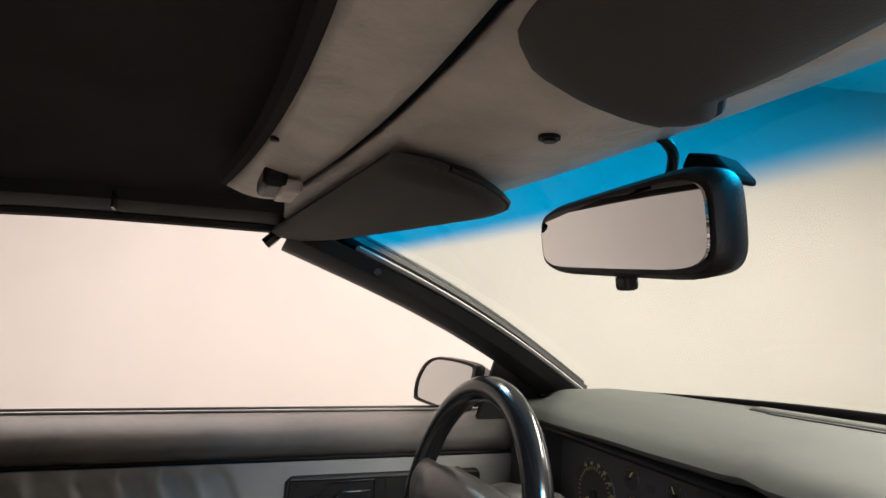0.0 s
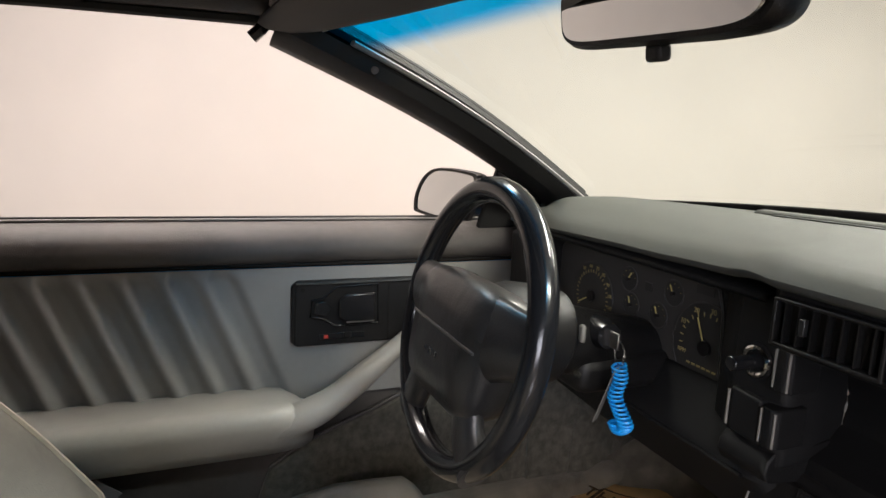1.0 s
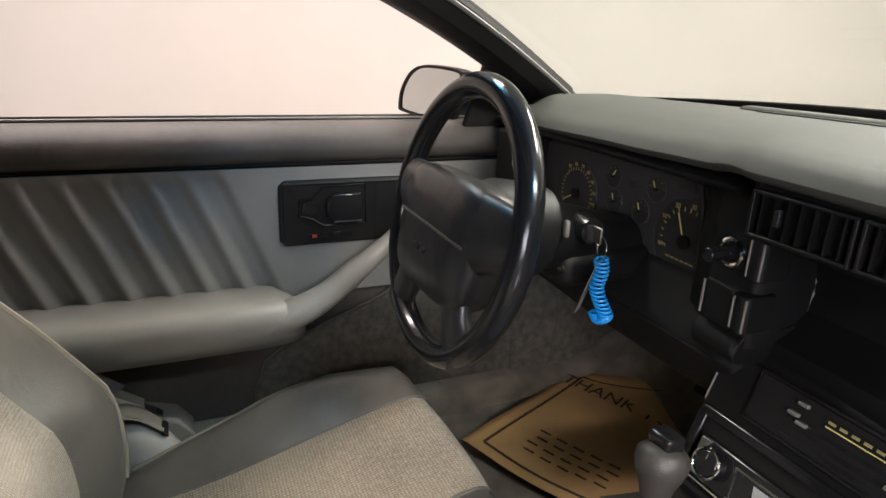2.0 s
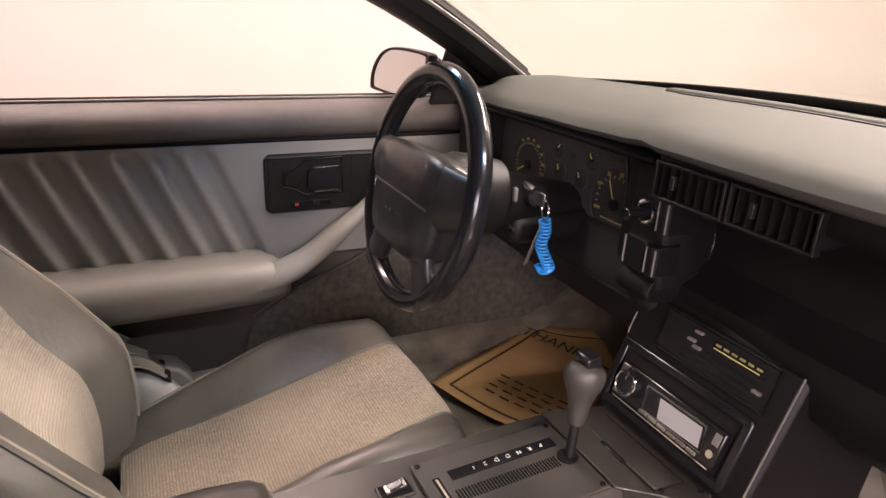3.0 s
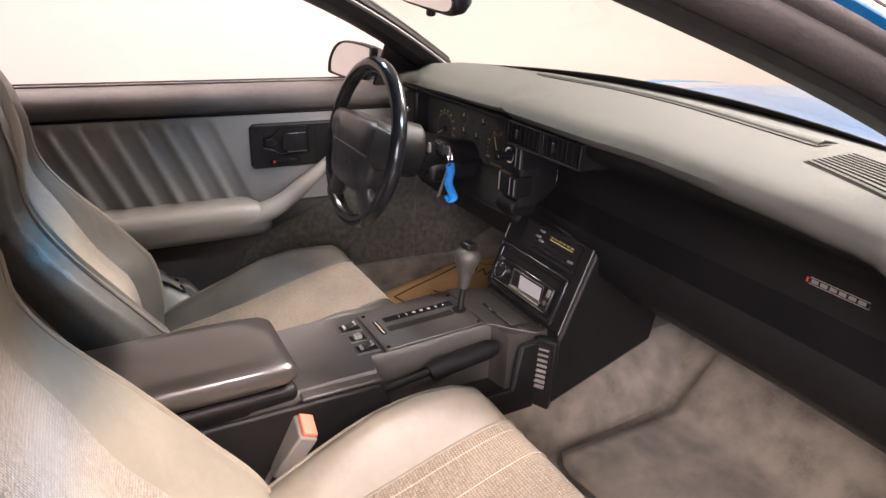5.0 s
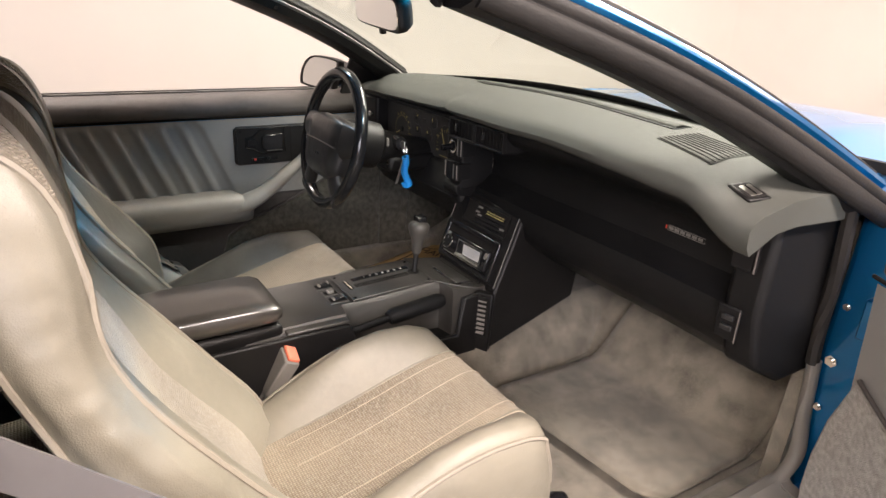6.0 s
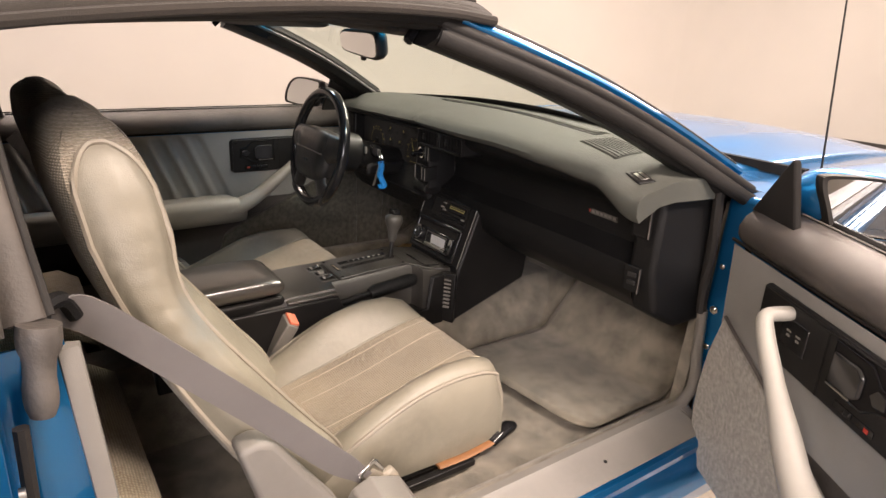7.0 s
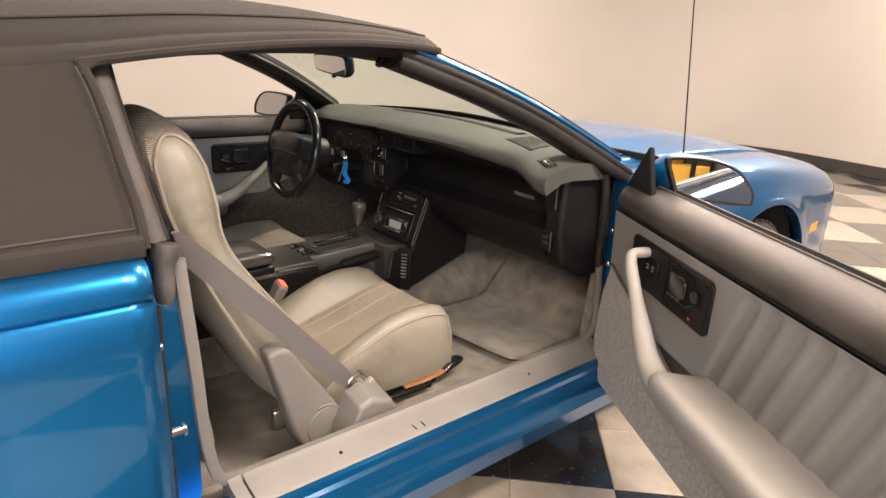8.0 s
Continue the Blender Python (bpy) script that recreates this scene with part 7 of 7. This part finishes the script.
TH = radians(58.7)
make_door("passenger_door", (0.816, 0.073, 0), (math.sin(TH), -math.cos(TH), 0), (-math.cos(TH), -math.sin(TH), 0), "wide open blue car door with grey fluted trim and pull handle")
make_door("driver_door", (-0.86, 0.03, 0), (0, -1, 0), (1, 0, 0), "closed car door with grey fluted trim and moulded armrest", 0.040)

# ---------------------------------------------------------------- belts, mats, small things
def ribbon(bm, pts, across, thick=0.0025):
    """A flat strap along pts; across gives its half width for each point."""
    rings = []
    for k, p in enumerate(pts):
        p, w = Vector(p), Vector(across[k])
        t = (Vector(pts[min(k + 1, len(pts) - 1)]) - Vector(pts[max(k - 1, 0)])).normalized()
        nrm = t.cross(w).normalized() * thick / 2
        rings.append([p - w - nrm, p + w - nrm, p + w + nrm, p - w + nrm])
    return loft(bm, rings)


belt = thing("seat_belt", (0.70, -1.23, 0.84), "grey seat belt strung from the pillar to the floor cover", "seat belt")
pts = curve([(0.735, -1.262, 0.850), (0.715, -1.215, 0.832), (0.700, -1.10, 0.710), (0.690, -0.99, 0.590), (0.682, -0.89, 0.475), (0.672, -0.815, 0.395)], 30)
ac = [Vector((0.004, 0.014, 0.020)).lerp(Vector((0.004, 0.019, 0.012)), k / 29).normalized() * table(k / 29, (0, 0.018), (0.12, 0.024), (0.85, 0.024), (1, 0.015)) for k in range(30)]
part("webbing", ribbon(B(), pts, ac), BELT, belt, "smooth grey webbing", 30)
part("guide", tube(B(), curve([(0.748, -1.268, 0.835), (0.742, -1.258, 0.862), (0.726, -1.240, 0.862), (0.715, -1.228, 0.835)], 14), 0.010, 8), DARKPAD, belt, "dark belt guide")
TB = Matrix.Translation((0.676, -0.800, 0.398)) @ Matrix.Rotation(0.62, 4, "X")
bm = B()
for c, z in (((0, 0.0, 0.026), (0.005, 0.040, 0.008)), ((0, 0.0, -0.024), (0.005, 0.040, 0.008)), ((0, 0.018, 0), (0.005, 0.008, 0.05)), ((0, -0.018, 0), (0.005, 0.008, 0.05))):
    box(bm, c, z, TB)
part("tongue", bm, CHROME, belt, "bright steel belt tongue", bevel=0.0015)
part("tongue_body", box(B(), (0.002, 0.016, -0.028), (0.018, 0.034, 0.030), TB), PIPING, belt, "pale plastic tongue body", bevel=0.006, seg=3)
fold = curve([(0.672, -0.815, 0.402), (0.676, -0.790, 0.380), (0.684, -0.772, 0.362), (0.690, -0.775, 0.338), (0.690, -0.785, 0.31)], 16)
part("webbing_fold", ribbon(B(), fold, [Vector((0.004, 0.014, 0.010))] * 16), PIPING, belt, "pale worn lower webbing", 30)


def floor_covers(sx):
    c = thing("belt_cover", (sx * 0.68, -0.9, 0.24), "grey plastic belt retractor cover beside the seat", "belt cover", "belt covers")
    bm = poly(B(), [(sx * 0.640, y, z) for y, z in ((-1.045, 0.548), (-1.015, 0.556), (-0.985, 0.545), (-0.930, 0.460), (-0.875, 0.380), (-0.845, 0.318), (-0.850, 0.262), (-0.955, 0.262), (-0.985, 0.330), (-1.015, 0.44))], (sx * 0.052, 0, 0))
    part("tall_cover", bm, TRIM, c, "grey plastic upright cover", bevel=0.010, seg=3)
    rings = []
    for x, k, ky in ((0.684, 0.93, 1.0), (0.690, 0.97, 1.0), (0.752, 0.90, 0.96), (0.762, 0.84, 0.92)):
        lowr = 0.80 if sx < 0 else 1.0
        rings.append([(sx * x, -0.815 + (y + 0.815) * ky - (0.045 if sx < 0 else 0), 0.262 + (z - 0.262) * k * lowr) for y, z in ((-0.895, 0.262), (-0.888, 0.325), (-0.850, 0.402), (-0.815, 0.416), (-0.755, 0.392), (-0.728, 0.345), (-0.730, 0.262))])
    part("low_cover", loft(B(), rings), TRIM, c, "wedge-shaped grey plastic cap", 25, bevel=0.006, seg=2)
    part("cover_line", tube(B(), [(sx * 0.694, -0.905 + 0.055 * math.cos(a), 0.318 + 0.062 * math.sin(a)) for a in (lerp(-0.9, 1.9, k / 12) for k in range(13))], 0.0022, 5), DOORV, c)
    part("cover_dome", disc(B(), (sx * 0.688, -0.900, 0.322), (sx, 0, 0), 0.052, 0.006, 28), TRIM, c, "raised round boss", bevel=0.004)
    part("bracket", box(B(), (sx * 0.640, -1.00, 0.352), (0.02, 0.03, 0.05)), STEEL, c, "dull metal bracket", bevel=0.004)
    part("foot", box(B(), (sx * 0.70, -0.72, 0.262), (0.06, 0.07, 0.014)), BLACK, c, "", bevel=0.003)
    return c


floor_covers(1)
floor_covers(-1)
dt = thing("belt_tongue", (-0.62, -0.85, 0.43), "parked grey seat belt tongue of the driver's belt", "seat belt")
part("strap", ribbon(B(), curve([(-0.735, -1.24, 0.82), (-0.725, -1.10, 0.62), (-0.71, -0.97, 0.485), (-0.700, -0.895, 0.424)], 16), [Vector((0.0, 0.016, 0.014))] * 16), BELT, dt, "grey webbing", 30)
TM = Matrix.Translation((-0.700, -0.868, 0.402)) @ Matrix.Rotation(-0.60, 4, "X")
part("tongue", box(B(), (0, -0.012, 0), (0.036, 0.058, 0.014), TM), PIPING, dt, "pale tongue body", bevel=0.005)
part("tongue_plate", box(B(), (0, 0.034, -0.002), (0.028, 0.040, 0.004), TM), STEEL, dt, "steel plate", bevel=0.001)
part("tongue_slot", box(B(), (0, 0.046, 0.001), (0.014, 0.010, 0.002), TM), SHADE, dt)


def buckle(x, y, z):
    b = thing("seat_buckle", (x - 0.01, y - 0.06, 0.30), "grey belt buckle with a red release button", "seat belt buckle", "belt buckles")
    lean = Matrix.Translation((x, y, z)) @ Matrix.Rotation(-0.45, 4, "X") @ Matrix.Rotation(0.25, 4, "Y")
    part("body", box(B(), (0, 0, -0.050), (0.050, 0.032, 0.098), lean), TRIM, b, "grey plastic buckle", bevel=0.004)
    part("stalk", tube(B(), [lean @ Vector((0, 0, -0.06)), lean @ Vector((0, -0.01, -0.17))], 0.015, 8, flat=0.7), TRIM, b)
    part("button", box(B(), (0, 0.001, 0.002), (0.042, 0.025, 0.008), lean), SALMON, b, "faded red release button", bevel=0.002)


buckle(0.146, -0.742, 0.474)

# carpet mat in the passenger footwell, following the toe board
def mat_f(u, v):
    x = lerp(0.205, 0.668, u)
    y = lerp(-0.215 - 0.05 * (1 - u), 0.29, v)
    c = min(u, 1 - u)
    y += 0.03 * max(0, 0.08 - c) / 0.08 * (1 if v < 0.5 else -1) * (1 - min(1, min(v, 1 - v) / 0.1))
    return (x, y, 0.2745 + 0.004 * math.sin(5 * u) * v + (max(0, y - 0.085) * 1.10))


fm = thing("floor_mat", (0.45, 0.0, 0.27), "light grey carpet floor mat in the passenger footwell", "floor mat")
part("carpet_face", sheet(B(), mat_f, 20, 20), CARPET, fm, angle=70, solid=0.009)
edge = [mat_f(k / 16, 0) for k in range(17)] + [mat_f(1, k / 16) for k in range(1, 17)] + [mat_f(1 - k / 16, 1) for k in range(1, 17)] + [mat_f(0, 1 - k / 16) for k in range(1, 16)]
part("binding", tube(B(), edge, 0.0036, 6, closed=True), CARPET, fm, "grey bound edge")

# paper mat in the driver footwell
pm = thing("paper_mat", (-0.5, -0.02, 0.275), "creased brown paper floor mat with a printed border", "paper mat")
A_, B_, C_, D_ = Vector((-0.565, -0.300, 0)), Vector((-0.742, 0.085, 0)), Vector((-0.395, 0.245, 0)), Vector((-0.220, -0.140, 0))


def paper(u, v, lift=0.0):
    p = A_.lerp(B_, v).lerp(D_.lerp(C_, v), u)
    z = 0.276 + 0.006 * math.sin(7 * u + 2) * math.sin(5 * v + 1) + 0.010 * (1 - u) * (1 - v) * 0.3 + table(p.y, (0.08, 0), (0.30, 0.16))
    return Vector((p.x, p.y, z + lift))


part("sheet", sheet(B(), lambda u, v: paper(u, v), 24, 24), PAPER, pm, angle=70, solid=0.001)
bm = B()
for a0, b0, a1, b1 in ((0.09, 0.06, 0.09, 0.94), (0.09, 0.94, 0.92, 0.94), (0.92, 0.94, 0.92, 0.06), (0.92, 0.06, 0.09, 0.06)):
    pts = [paper(lerp(a0, a1, k / 12), lerp(b0, b1, k / 12), 0.0012) for k in range(13)]
    tube(bm, pts, 0.0035, 4, flat=0.12)
part("printed_border", bm, INK, pm, "dark printed border")
ex = (paper(0.6, 0.78) - paper(0.3, 0.78)).normalized()
ey = (paper(0.4, 0.9) - paper(0.4, 0.6)).normalized()
lettering("printed_words", "THANK YOU", 0.052, axes(paper(0.44, 0.815, 0.004), ex, ey), INK, pm, 0.0003)
bm = B()
for k in range(4):
    for j in range(5):
        q = paper(0.26 + 0.10 * j + 0.02 * (k % 2), 0.34 - 0.055 * k, 0.0015)
        box(bm, (0, 0, 0), (0.024, 0.0045, 0.0006), axes(q, ex, ey))
part("small_print", bm, INK, pm, "rows of small print")

# pedals in the driver footwell
for x, w, lab in ((-0.36, 0.10, "black rubber brake pedal"), (-0.22, 0.055, "black rubber accelerator pedal")):
    pd = thing("pedal", (x, 0.15, 0.4), lab, "pedal", "pedals")
    part("pad", box(B(), (0, 0, 0), (w, 0.055, 0.014), Matrix.Translation((x, 0.13, 0.42)) @ Matrix.Rotation(0.9, 4, "X")), RUBBER, pd, bevel=0.004)
    part("arm", tube(B(), [(x, 0.14, 0.43), (x, 0.20, 0.56), (x, 0.18, 0.66)], 0.008, 8), BLACK, pd)

# metal shelving with coloured goods behind the car, seen only in the mirrors
def rack(a, b, turn=0.0):
    r = thing("shelf_rack", tuple(room(a, b)), "dark metal shelf rack against a grey wall", "shelf")
    m = Matrix.Translation(room(a, b)) @ Matrix.Rotation(ROOM_ANGLE + turn, 4, "Z")
    for z in (0.15, 0.75, 1.35, 1.95):
        part("shelf", box(B(), (0, 0, z), (2.4, 0.45, 0.03), m), BLACK, r, bevel=0.004)
    for x in (-1.18, 1.18):
        for y in (-0.20, 0.20):
            part("post", box(B(), (x, y, 1.05), (0.04, 0.04, 2.1), m), BLACK, r)
    rnd = random.Random(5)
    cols = [plain("carton_%s" % n, c, 0.6) for n, c in (("red", (0.45, 0.04, 0.03)), ("amber", (0.55, 0.30, 0.04)), ("white", (0.6, 0.58, 0.52)), ("grey", (0.16, 0.15, 0.15)), ("brown", (0.28, 0.17, 0.08)))]
    for z in (0.165, 0.765, 1.365):
        x = -1.05
        while x < 1.0:
            w_, h_ = rnd.uniform(0.14, 0.30), rnd.uniform(0.18, 0.42)
            cb = part("carton", box(B(), (x + w_ / 2, 0, z + h_ / 2), (w_, 0.32, h_), m), cols[rnd.randrange(5)], bevel=0.004)
            tagged(cb, "closed coloured carton on a metal shelf", "box", "cartons on the rack")
            x += w_ + rnd.uniform(0.02, 0.10)


rack(5.5, ROOM_L - 0.35)
rack(8.2, ROOM_L - 0.35)
rack(ROOM_W - 0.30, 10.4, math.pi / 2)
rack(ROOM_W - 0.30, 3.6, math.pi / 2)

# ---------------------------------------------------------------- tiled floor
floor = slab("floor", -0.15, ROOM_W + 0.15, -0.15, ROOM_L + 0.15, -0.12, -0.0035, GROUT, "glossy black and beige checked vinyl tile floor", "floor")
T = 0.305
E1 = Vector((-math.sin(radians(45)), -math.cos(radians(45)), 0))
E2 = Vector((-math.cos(radians(45)), math.sin(radians(45)), 0))
T0 = Vector((1.032, -0.148, 0))


def tile_mesh(name, material):
    bm, h = B(), T / 2 - 0.0008
    b = 0.0015
    low = [bm.verts.new((x * h, y * h, -0.0035)) for x, y in ((-1, -1), (1, -1), (1, 1), (-1, 1))]
    mid_ = [bm.verts.new((x * h, y * h, -b)) for x, y in ((-1, -1), (1, -1), (1, 1), (-1, 1))]
    hi = [bm.verts.new((x * (h - b), y * (h - b), 0)) for x, y in ((-1, -1), (1, -1), (1, 1), (-1, 1))]
    for p, q in ((low, mid_), (mid_, hi)):
        for i in range(4):
            bm.faces.new((p[i], p[(i + 1) % 4], q[(i + 1) % 4], q[i]))
    bm.faces.new(hi)
    me = bpy.data.meshes.new(name)
    bm.to_mesh(me)
    bm.free()
    me.materials.append(material)
    return me


KINDS = (tile_mesh("dark_tile", TILE_D), tile_mesh("pale_tile", TILE_L))
SPIN = Matrix.Rotation(math.atan2(E1.y, E1.x), 4, "Z")
rest = ([], [])
near = []
for i in range(-45, 46):
    for j in range(-45, 46):
        c = T0 + E1 * (i + 0.5) * T + E2 * (j + 0.5) * T
        rel = c - CORNER
        a, b = rel.dot(EX), -rel.dot(EY)
        if not (0.02 < a < ROOM_W - 0.02 and 0.02 < b < ROOM_L - 0.02):
            continue
        dark = ((i // 2) + (j // 2)) % 2 == 0
        # the stretch beside the open door and ahead of the right front wheel
        close = (0.5 < c.x < 2.6 and -1.8 < c.y < 1.6) or (-0.2 < c.x < 2.2 and 1.6 <= c.y < 5.0)
        if close and len(near) < 280:
            near.append(c)
            ob = new("tile", KINDS[0 if dark else 1])
            ob.matrix_basis = Matrix.Translation(c) @ SPIN
            ob.parent = floor
        else:
            rest[0 if dark else 1].append(c)
for k, name in enumerate(("dark_tiles", "pale_tiles")):
    h = T / 2 - 0.0012
    verts, faces = [], []
    for c in rest[k]:
        for x, y in ((-1, -1), (1, -1), (1, 1), (-1, 1)):
            verts.append(c + E1 * x * h + E2 * y * h)
        n0 = len(verts)
        faces.append((n0 - 4, n0 - 3, n0 - 2, n0 - 1))
    me = bpy.data.meshes.new(name)
    me.from_pydata([tuple(v) for v in verts], [], faces)
    me.materials.append((TILE_D, TILE_L)[k])
    bm = B()
    bm.from_mesh(me)
    ext = bmesh.ops.extrude_face_region(bm, geom=bm.faces[:])
    bmesh.ops.translate(bm, vec=(0, 0, -0.0035), verts=[g for g in ext["geom"] if isinstance(g, bmesh.types.BMVert)])
    bmesh.ops.recalc_face_normals(bm, faces=bm.faces)
    bm.to_mesh(me)
    bm.free()
    ob = new(name, me)
    ob.parent = floor
    tagged(ob, kind="stuff")
